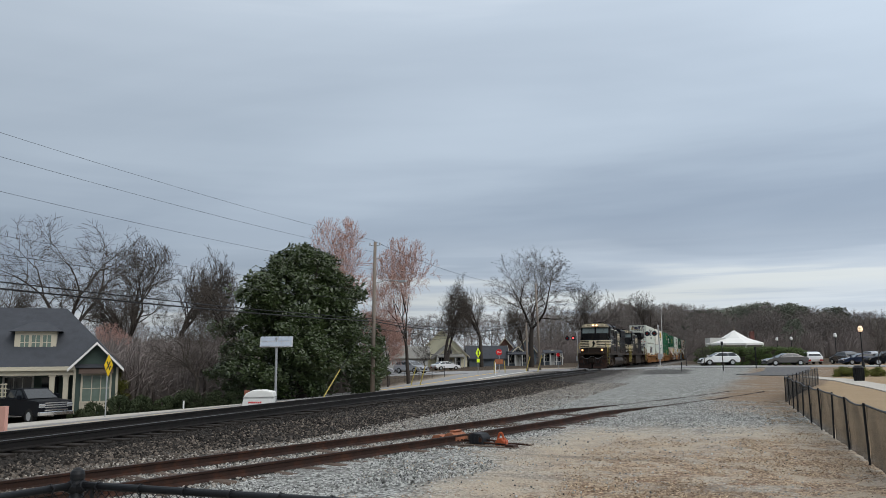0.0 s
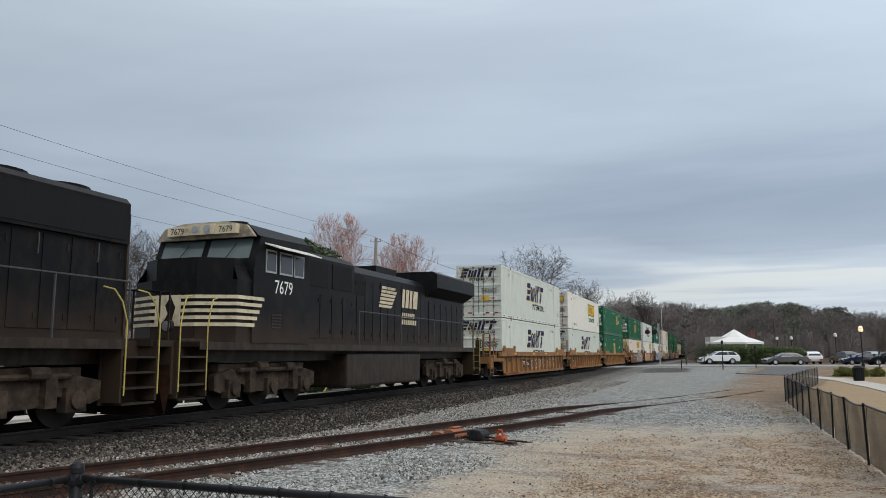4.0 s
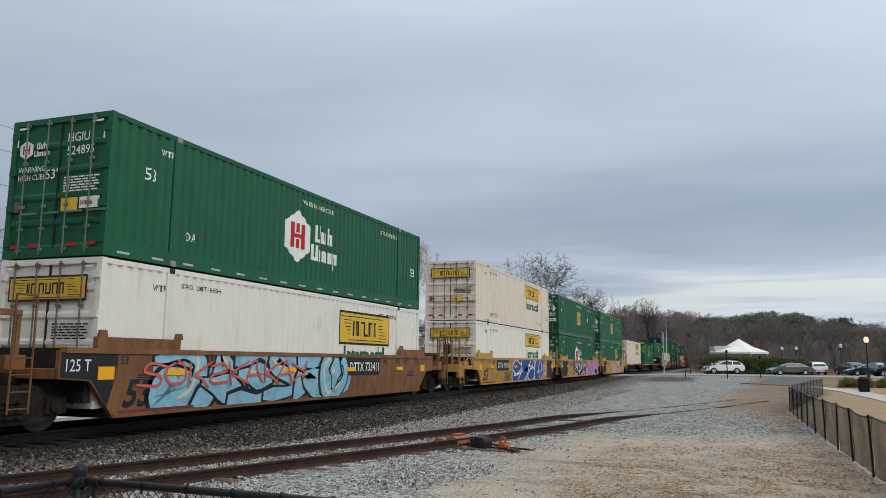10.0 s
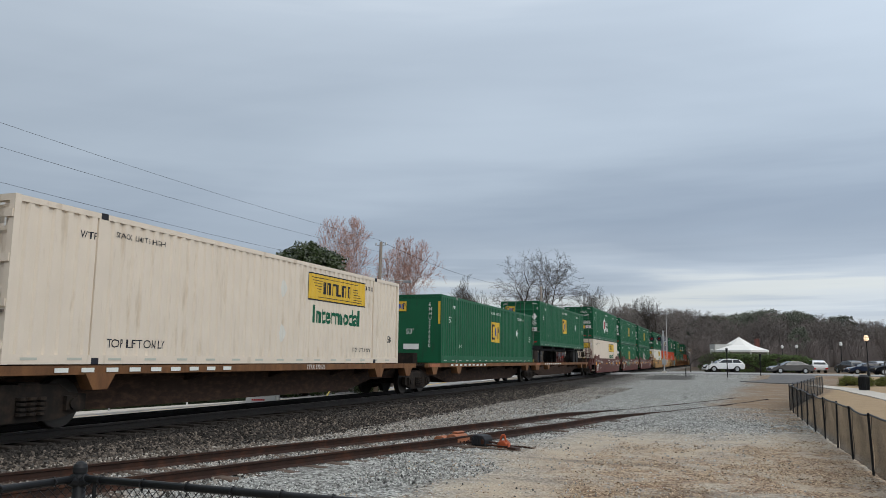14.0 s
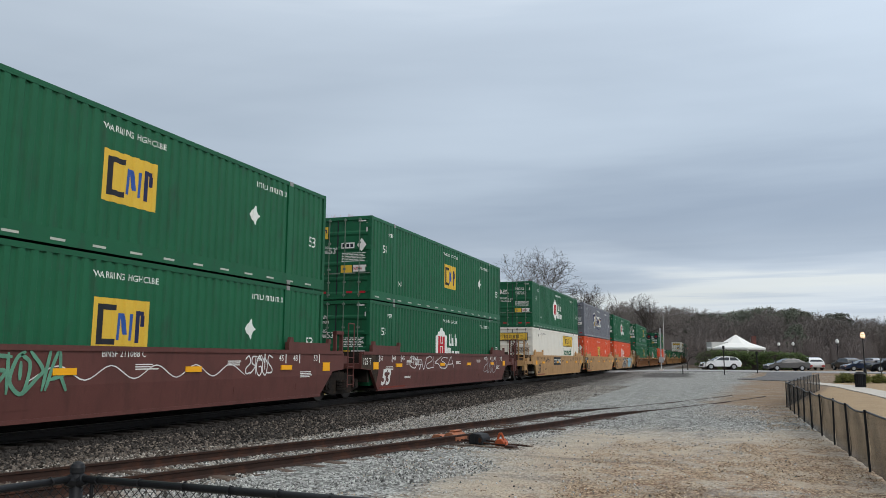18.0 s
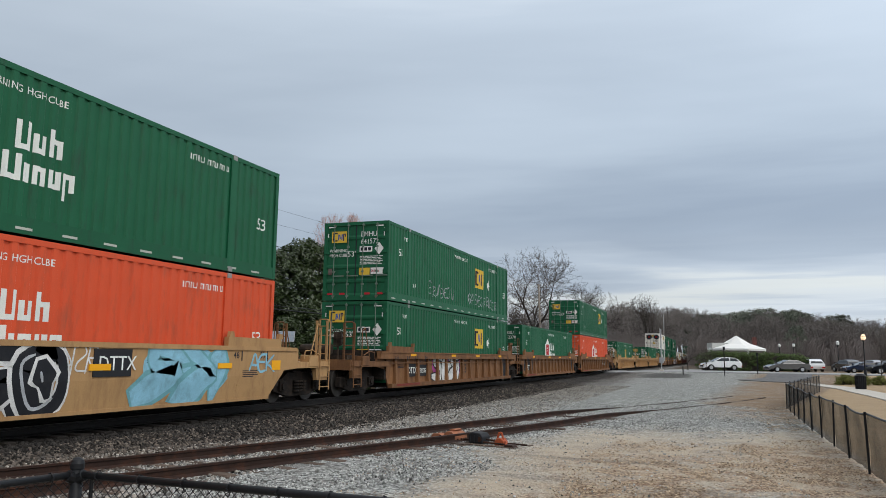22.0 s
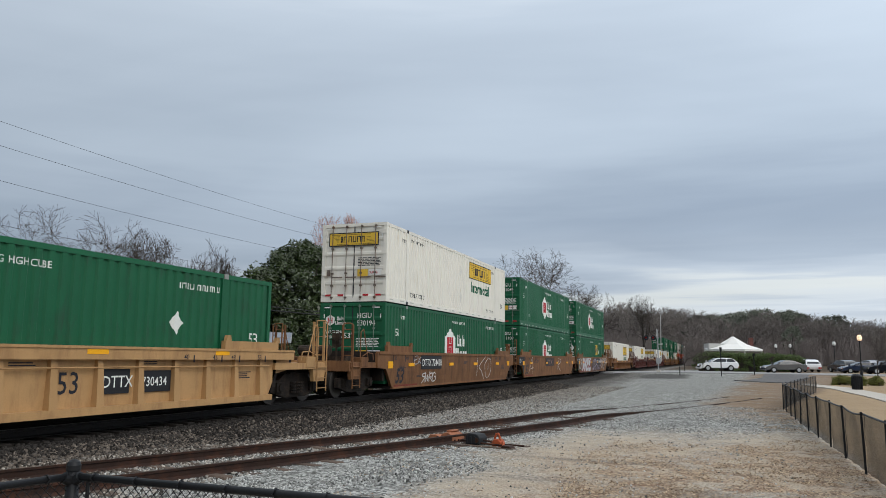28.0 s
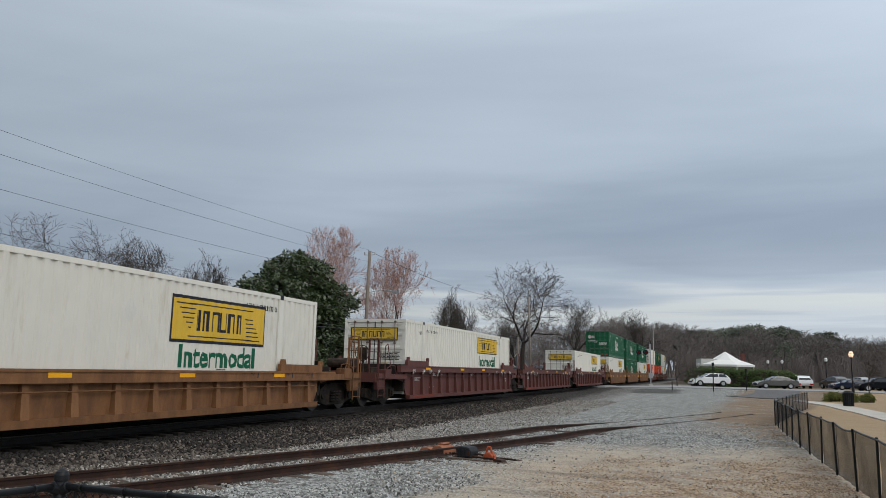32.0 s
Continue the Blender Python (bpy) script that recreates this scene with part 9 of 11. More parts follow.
def build_shrubs():
    rng = random.Random(61)
    for x, y, w, h in ((-23.4, 38.6, 0.8, 0.6), (-22.6, 38.7, 0.9, 0.55), (-21.6, 38.6, 1.1, 0.75), (-20.6, 38.8, 0.9, 0.5), (-19.4, 38.6, 1.3, 0.9), (-26.0, 37.6, 0.8, 0.5), (-25.2, 37.9, 0.9, 0.7), (-24.4, 37.6, 0.8, 0.45), (-18.3, 38.4, 0.8, 0.5), (-16.4, 38.6, 0.9, 0.55)):
        shrub(x, y, w * 0.85, h * 0.8, "rounded clipped garden shrub", rng, "shrub", 30, "garden shrubs by the green house")
    for i in range(9):
        x, y = -22.6 + i * 0.95, 36.2 + 0.5 * (i % 3) + 0.25 * i
        shrub(x, y, 1.15 + 0.25 * (i % 2), 0.85 + 0.2 * ((i * 3) % 4) / 2, "rounded clipped garden shrub", rng, "shrub", 36, "garden shrubs by the green house")
    shrub(-27.2, 42.6, 1.8, 3.2, "yellow-green evergreen bush beside the house", rng, "olive", 90)
    shrub(-29.5, 47, 4.5, 4.0, "evergreen bush behind the house", rng, "shrub", 70)
    for x, y in ((20.4, 62.0), (21.6, 61.6), (22.8, 62.4), (21.0, 63.4)):
        shrub(x, y, 1.1, 0.62, "low yellow-green shrub beside the footpath", rng, "olive", 30, "shrubs by the footpath")
    # the clipped hedge behind the parked cars
    c = thing("hedge", pose(9.8, 94.7, ground_z(12, 95), 0, 0, 19.7), "long clipped dark green hedge", "hedge")
    pl = []
    for i in range(520):
        x = rng.uniform(0, 12.6)
        top = 2.05 - 0.25 * (x / 12.6) ** 3 - 1.0 * max(0, 0.8 - x) ** 2 - 1.2 * max(0, x - 11.6) ** 2
        y = rng.choice((-0.9, 0.9, rng.uniform(-0.9, 0.9)))
        z = top - 0.15 if abs(y) < 0.85 and abs(y) != 0.9 else rng.uniform(0.1, top - 0.1)
        pl.append(Vector((x, y, z)))
    o = new("foliage", leaf_clump_mesh("foliage", rng, pl, 0.11, 36, 0.42, M["hedge"]))
    o.parent = c
    bm = bmesh.new()
    box(bm, 0.5, 12.1, -0.55, 0.55, 0.0, 1.75)
    part("inner_foliage", bm, M["bark"], c)


build_trees()
build_underwood()
build_magnolia()
build_shrubs()


# ---- houses ----
def window(parent, x0, x1, y, z0, z1, cols=2, rows=2, trim="siding_w", depth=0.06, glass="glass"):
    """Window in a wall that faces -y: casing, panes and sill."""
    bm = bmesh.new()
    t = 0.12
    for a, b, c, d in ((x0 - t, x0, z0 - t, z1 + t), (x1, x1 + t, z0 - t, z1 + t), (x0, x1, z1, z1 + t), (x0, x1, z0 - t, z0)):
        box(bm, a, b, y - depth, y + 0.01, c, d)
    f = part("window_frame", bm, M[trim], parent)
    bm = bmesh.new()
    for i in range(1, cols):
        x = x0 + (x1 - x0) * i / cols
        box(bm, x - 0.025, x + 0.025, y - 0.04, y + 0.005, z0, z1)
    for j in range(1, rows):
        z = z0 + (z1 - z0) * j / rows
        box(bm, x0, x1, y - 0.038, y + 0.004, z - 0.02, z + 0.02)
    part("muntin", bm, M[trim], f)
    for i in range(cols):
        bm = bmesh.new()
        a = x0 + (x1 - x0) * i / cols
        box(bm, a, a + (x1 - x0) / cols, y - 0.02, y - 0.012, z0, z1)
        part("pane", bm, M[glass], f)


def gable(bm, x0, x1, y0, y1, z0, h, over=0.4, thick=0.16):
    """Gable roof slabs, ridge along y."""
    xm = (x0 + x1) / 2
    s = h / (xm - x0)
    for sg in (-1, 1):
        xe = xm + sg * ((x1 - x0) / 2 + over)
        ze = z0 - over * s
        prism(bm, [(xe, ze), (xm, z0 + h), (xm, z0 + h + thick), (xe, ze + thick)], "y", y0 - over, y1 + over)


def green_house():
    """Sage-green bungalow: hipped shingle roof, dormer, porch with columns, gabled wing."""
    c = thing("house", pose(-27.18, 38.95, -2.1, 0, 0, 42), "sage green bungalow with charcoal shingle roof and cream trim", "house")
    # x runs to the right along the front, y back into the house; the wing is x 0..2.8
    bm = bmesh.new()
    box(bm, -13, -0.05, 2.6, 9.5, 0, 3.2)
    box(bm, 0.1, 2.6, 0.0, 9.0, 0, 3.25)
    prism(bm, [(0.1, 3.25), (2.6, 3.25), (1.35, 4.55)], "y", 0.0, 3.0)
    w = part("wall", bm, M["siding_g"], c)
    for i in range(22):
        bm = bmesh.new()
        z = 0.15 + i * 0.145
        box(bm, 0.1, 2.6, -0.012, 0.0, z, z + 0.13)
        part("siding_board", bm, M["siding_g"], w)
    # main hipped roof
    bm = bmesh.new()
    e, r = 3.0, 7.15
    P = [bm.verts.new(p) for p in ((-14.0, -0.3, e), (3.0, -0.3, e), (3.0, 10.2, e), (-14.0, 10.2, e), (-12.0, 5.0, r), (-0.9, 5.0, r))]
    for f in ((0, 1, 5, 4), (1, 2, 5), (2, 3, 4, 5), (3, 0, 4), (3, 2, 1, 0)):
        bm.faces.new([P[i] for i in f])
    part("roof", bm, M["shingle"], c)
    bm = bmesh.new()
    box(bm, -14.0, 0.1, -0.36, -0.24, 2.85, 3.1)
    box(bm, -14.0, 0.0, -0.1, 0.3, 2.55, 2.86)
    part("fascia", bm, M["trim"], c, "cream porch beam")
    # gabled wing roof with cream rake boards
    bm = bmesh.new()
    gable(bm, 0.0, 2.7, -0.3, 3.4, 3.2, 1.42, 0.3, 0.1)
    part("wing_roof", bm, M["shingle"], c)
    bm = bmesh.new()
    s = 1.42 / 1.35
    for sg in (-1, 1):
        xe = 1.35 + sg * 1.68
        prism(bm, [(xe, 3.2 - 0.33 * s - 0.12), (1.35, 4.5), (1.35, 4.66), (xe, 3.2 - 0.33 * s + 0.08)], "y", -0.68, -0.6)
    part("rake_board", bm, M["trim_w"], c, "white rake boards")
    # wing window with awning
    window(c, 0.6, 2.2, -0.012, 0.85, 2.5, 3, 2, "trim", 0.08, "pane_pale")
    bm = bmesh.new()
    prism(bm, [(-0.65, 2.62), (0.0, 3.0), (0.0, 3.04), (-0.65, 2.67)], "x", 0.35, 2.4)
    part("awning", bm, M["awning"], c, "brown standing-seam metal awning")
    bm = bmesh.new()
    box(bm, 0.45, 2.3, -0.05, 0.0, 0.2, 0.85)
    part("panel_below_window", bm, M["trim"], c)
    for x in (0.02, 2.55):
        bm = bmesh.new()
        box(bm, x, x + 0.15, -0.06, 0.05, 0, 3.2)
        part("corner_board", bm, M["trim"], c)
    # porch
    bm = bmesh.new()
    box(bm, -13, 0.0, -0.2, 2.6, 0, 0.25)
    part("porch_floor", bm, M["concrete"], c)
    for x in (-0.55, -1.35, -4.6, -5.3, -9.0):
        bm = bmesh.new()
        box(bm, x, x + 0.3, 0.0, 0.3, 0.25, 2.6)
        box(bm, x - 0.06, x + 0.36, -0.05, 0.36, 0.25, 0.5)
        box(bm, x - 0.05, x + 0.35, -0.05, 0.35, 2.45, 2.6)
        part("porch_column", bm, M["trim"], c)
    window(c, -4.2, -2.6, 2.6, 0.9, 2.4, 3, 2)
    bm = bmesh.new()
    box(bm, -2.0, -1.0, 2.55, 2.6, 0.25, 2.4)
    part("door", bm, M["glass"], c, "dark front door")
    # dormer
    bm = bmesh.new()
    box(bm, -3.65, -1.2, 1.5, 4.8, 3.9, 5.4)
    d = part("dormer", bm, M["trim"], c, "cream dormer wall")
    bm = bmesh.new()
    Q = [bm.verts.new(p) for p in ((-4.0, 1.15, 5.4), (-0.85, 1.15, 5.4), (-0.85, 5.4, 5.4), (-4.0, 5.4, 5.4), (-2.9, 3.4, 6.1), (-2.0, 3.4, 6.1))]
    for f in ((0, 1, 5, 4), (1, 2, 5), (2, 3, 4, 5), (3, 0, 4), (3, 2, 1, 0)):
        bm.faces.new([Q[i] for i in f])
    part("dormer_roof", bm, M["shingle"], d)
    for x in (-3.3, -2.65, -2.0):
        window(d, x, x + 0.48, 1.495, 4.2, 5.15, 2, 2, "trim", 0.03, "pane_pale")
    # lattice and furniture on the porch
    bm = bmesh.new()
    for i in range(9):
        box(bm, -5.4 + i * 0.2, -5.34 + i * 0.2, -0.05, 0.0, 0.4, 2.1)
    for j in range(7):
        box(bm, -5.4, -3.7, -0.08, -0.05, 0.5 + j * 0.25, 0.56 + j * 0.25)
    part("trellis", bm, M["trim"], c, "pale wooden trellis")


def plain_house(x, y, z, turn, w, d, wall_h, roof_h, wall, roof, label, side_gable=False, extras=True):
    """House with a gable to the front, windows and porch; x to the right, y back."""
    c = thing("house", pose(x, y, z, 0, 0, turn), label, "house", "houses along the street")
    bm = bmesh.new()
    box(bm, -w / 2, w / 2, 0, d, 0, wall_h)
    prism(bm, [(-w / 2, wall_h), (w / 2, wall_h), (0, wall_h + roof_h)], "y", 0, d)
    part("wall", bm, M[wall], c)
    bm = bmesh.new()
    gable(bm, -w / 2, w / 2, 0, d, wall_h, roof_h, 0.45)
    part("roof", bm, M[roof], c)
    bm = bmesh.new()
    s = roof_h / (w / 2)
    for sg in (-1, 1):
        xe = sg * (w / 2 + 0.5)
        prism(bm, [(xe, wall_h - 0.5 * s - 0.15), (0, wall_h + roof_h - 0.1), (0, wall_h + roof_h + 0.18), (xe, wall_h - 0.5 * s + 0.1)], "y", -0.52, -0.46)
    part("rake_board", bm, M["trim"], c)
    if extras:
        for k in (-0.3, 0.3):
            window(c, k * w - 0.5, k * w + 0.5, 0, 1.0, 2.5, 2, 2)
        window(c, -0.4, 0.4, 0, wall_h + 0.2, wall_h + 1.2, 2, 2)
        bm = bmesh.new()
        box(bm, -0.5, 0.5, -0.05, 0.0, 0.1, 2.2)
        part("door", bm, M["siding_w"], c, "white front door")
        bm = bmesh.new()
        prism(bm, [(-1.9, 2.55), (0, 3.1), (0, 3.2), (-1.9, 2.68)], "x", -w / 2, w / 2)
        part("porch_roof", bm, M[roof], c)
        for k in (-0.48, -0.16, 0.16, 0.48):
            bm = bmesh.new()
            box(bm, k * w - 0.08, k * w + 0.08, -1.85, -1.69, 0, 2.6)
            part("porch_post", bm, M["siding_w"], c)
    return c


green_house()
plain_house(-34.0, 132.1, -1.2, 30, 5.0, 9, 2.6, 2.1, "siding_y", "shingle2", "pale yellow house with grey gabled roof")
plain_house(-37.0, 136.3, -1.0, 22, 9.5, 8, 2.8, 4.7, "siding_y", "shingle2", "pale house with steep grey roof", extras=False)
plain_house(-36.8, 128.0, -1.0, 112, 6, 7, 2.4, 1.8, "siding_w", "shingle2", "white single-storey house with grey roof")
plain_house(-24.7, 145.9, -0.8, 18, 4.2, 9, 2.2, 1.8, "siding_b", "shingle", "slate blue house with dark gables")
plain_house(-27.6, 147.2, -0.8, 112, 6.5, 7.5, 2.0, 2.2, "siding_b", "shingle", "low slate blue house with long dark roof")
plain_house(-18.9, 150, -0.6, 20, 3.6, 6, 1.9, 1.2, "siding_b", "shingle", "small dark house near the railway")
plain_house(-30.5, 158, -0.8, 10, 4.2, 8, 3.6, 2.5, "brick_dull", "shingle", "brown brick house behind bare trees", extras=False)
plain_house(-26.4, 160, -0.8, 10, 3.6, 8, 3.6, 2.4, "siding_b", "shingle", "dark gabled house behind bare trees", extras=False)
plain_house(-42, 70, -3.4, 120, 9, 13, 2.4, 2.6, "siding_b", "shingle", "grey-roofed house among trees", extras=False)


def pavilion():
    c = thing("pavilion", pose(14.6, 134, ground_z(14.6, 134), 0, 0, 19.7), "white pavilion with peaked tent-like roof", "pavilion")
    z0 = 3.15 - ground_z(14.6, 134)
    bm = bmesh.new()
    for a in range(8):
        t0, t1 = a * math.tau / 8, (a + 1) * math.tau / 8
        p0, p1 = (4.8 * math.cos(t0), 4.8 * math.sin(t0), z0), (4.8 * math.cos(t1), 4.8 * math.sin(t1), z0)
        q0, q1 = (2.3 * math.cos(t0), 2.3 * math.sin(t0), z0 + 0.8), (2.3 * math.cos(t1), 2.3 * math.sin(t1), z0 + 0.8)
        flat(bm, [p0, p1, q1, q0]); flat(bm, [q0, q1, (0, 0, z0 + 2.15)])
        flat(bm, [p0, p1, (p1[0], p1[1], z0 - 0.3), (p0[0], p0[1], z0 - 0.3)])
    part("roof", bm, M["trim_w"], c, "white peaked roof")
    for a in range(8):
        bm = bmesh.new()
        tube(bm, (4.6 * math.cos(a * math.tau / 8), 4.6 * math.sin(a * math.tau / 8), 0), (4.6 * math.cos(a * math.tau / 8), 4.6 * math.sin(a * math.tau / 8), z0), 0.1, n=8)
        part("post", bm, M["trim_w"], c)
    bm = bmesh.new()
    box(bm, -4.4, -1.6, -1.2, 1.2, z0 - 0.2, z0 + 0.9)
    part("side_kiosk", bm, M["siding_w"], c)
    bm = bmesh.new()
    tube(bm, (0, 0, z0 + 2.05), (0, 0, z0 + 2.9), 0.12, 0.05, n=8)
    part("finial", bm, M["pole"], c)
    bm = bmesh.new()
    box(bm, 2.6, 3.2, -0.3, 0.3, z0 + 0.4, z0 + 1.9)
    part("chimney", bm, M["brown"], c, "dark red brick chimney")


pavilion()


# ---- vehicles ----
def vehicle(name, x, y, z, turn, kind, paint, label, lights=True):
    """Parked car: +x is forward. kind: sedan, suv or pickup."""
    c = thing(name, pose(x, y, z, 0, 0, turn) @ Matrix.Scale(0.88, 4), label, "car", "parked cars")
    spec = {"sedan": (4.85, 1.82, [(-2.3, 0.3), (-2.43, 0.62), (-2.4, 0.88), (-2.2, 0.98), (-1.5, 1.0), (1.0, 0.95), (1.8, 0.85), (2.25, 0.72), (2.42, 0.55), (2.38, 0.28)], [(-1.95, 0.97), (-1.15, 1.34), (-0.6, 1.43), (0.05, 1.42), (1.15, 0.94)], 0.33),
            "suv": (4.8, 1.9, [(-2.28, 0.36), (-2.4, 0.68), (-2.37, 0.98), (-2.2, 1.1), (-0.6, 1.07), (0.95, 1.06), (1.75, 0.98), (2.2, 0.85), (2.4, 0.64), (2.36, 0.34)], [(-2.3, 1.07), (-1.98, 1.38), (-1.6, 1.58), (-0.6, 1.67), (0.2, 1.6), (1.3, 1.04)], 0.38),
            "pickup": (5.8, 2.0, [(-2.9, 0.6), (-2.9, 1.3), (-0.55, 1.32), (1.2, 1.32), (2.6, 1.25), (2.9, 1.1), (2.9, 0.5)], [(-0.65, 1.3), (-0.5, 1.9), (0.6, 1.95), (1.45, 1.3)], 0.42)}[kind]
    L, W, low, cab, wr = spec
    h = W / 2
    axles = (-L * 0.29, L * 0.31)
    bm = bmesh.new()
    bottom = low[0][1]
    outline = list(low)
    for ax in reversed(axles):
        arc = [(ax + (wr + 0.08) * math.cos(t * math.pi / 6), wr + (wr + 0.08) * math.sin(t * math.pi / 6)) for t in range(7)]
        outline += [p for p in arc if p[1] >= bottom - 0.1]
    prism(bm, outline, "y", -h, h)
    part("body", bevelled(bm, 0.07, 3), M[paint], c)
    if kind == "pickup":
        bm = bmesh.new()
        box(bm, -2.75, -0.75, -h + 0.12, h - 0.12, 1.0, 1.335)
        part("bed", bm, M["rubber"], c)
    bm = bmesh.new()
    k = 0.86
    n = len(cab)
    lo = [bm.verts.new((u, s * (h - 0.04 if w < cab[0][1] + 0.03 else h * k - 0.06), w)) for s in (-1, 1) for u, w in cab]
    bm.faces.new(lo[:n]); bm.faces.new(lo[n:][::-1])
    for i in range(n - 1):
        bm.faces.new((lo[i], lo[i + 1], lo[n + i + 1], lo[n + i]))
    cabin = part("cabin", bm, M[paint], c)
    # glass: side windows and screens, a little proud of the cabin
    zb, zt = cab[0][1] + 0.08, max(w for _, w in cab) - 0.13
    f0, f1, r0, r1 = cab[-1], cab[-2], cab[0], cab[1]
    for s in (-1, 1):
        def yy(w):
            t = (w - cab[0][1]) / (zt + 0.09 - cab[0][1])
            return s * ((h - 0.04) + (h * k - 0.06 - h + 0.04) * t + 0.012)
        mid = (r1[0] + f1[0]) / 2
        def xr(w):
            return r0[0] + (r1[0] - r0[0]) * (w - r0[1]) / (r1[1] - r0[1]) + 0.16
        def xf(w):
            return f0[0] + (f1[0] - f0[0]) * (w - f0[1]) / (f1[1] - f0[1]) - 0.16
        for a, b in ((None, mid - 0.04), (mid + 0.04, None)):
            bm = bmesh.new()
            pts = [(a if a is not None else xr(zb), zb), (b if b is not None else xf(zb), zb), (b if b is not None else xf(zt), zt), (a if a is not None else xr(zt), zt)]
            flat(bm, [(u, yy(w), w) for u, w in pts])
            part("side_window", bm, M["glass"], cabin)
    for (u0, w0), (u1, w1), s in ((f0, f1, 1), (r0, r1, -1)):
        bm = bmesh.new()
        d = 0.015 * s
        p = lambda t, y_: (u0 + (u1 - u0) * t + d, y_, w0 + (w1 - w0) * t + 0.012)
        flat(bm, [p(0.1, -h + 0.16), p(0.1, h - 0.16), p(0.92, h * k - 0.16), p(0.92, -h * k + 0.16)])
        part("windscreen", bm, M["glass"], cabin)
    for ax in axles:
        for s in (-1, 1):
            bm = bmesh.new()
            tube(bm, (ax, s * (h - 0.22), wr), (ax, s * (h + 0.005), wr), wr, n=22)
            w = part("wheel", bm, M["rubber"], c)
            bm = bmesh.new()
            tube(bm, (ax, s * (h - 0.05), wr), (ax, s * (h + 0.015), wr), wr * 0.66, wr * 0.6, n=18)
            part("rim", bm, M["galv"], w)
    for s in (-1, 1):
        bm = bmesh.new()
        zl = low[-2][1]
        box(bm, L / 2 - 0.12, L / 2 + 0.012, *sorted((s * (h - 0.08), s * (h - 0.5))), zl - 0.02, zl + 0.16)
        part("headlamp", bm, M["chrome"], c)
        bm = bmesh.new()
        box(bm, -L / 2 - 0.012, -L / 2 + 0.15, *sorted((s * (h - 0.02), s * (h - 0.4))), low[1][1] - 0.2, low[1][1] - 0.02)
        part("tail_lamp", bm, M["taillight"], c)
        bm = bmesh.new()
        box(bm, cab[-1][0] - 0.35, cab[-1][0] - 0.2, *sorted((s * h, s * (h + 0.2))), zb, zb + 0.16)
        part("wing_mirror", bm, M[paint], c)
    bm = bmesh.new()
    zg = low[-1][1]
    box(bm, L / 2 - 0.05, L / 2 + 0.02, -h * 0.55, h * 0.55, zg + 0.1, zg + (0.62 if kind == "pickup" else 0.3))
    part("grille", bm, M["chrome"] if kind == "pickup" else M["ink"], c, "chrome grille" if kind == "pickup" else "")
    bm = bmesh.new()
    box(bm, L / 2 - 0.1, L / 2 + 0.06, -h + 0.06, h - 0.06, zg - 0.05, zg + 0.12)
    part("bumper", bm, M["chrome"] if kind == "pickup" else M[paint], c)
    return c


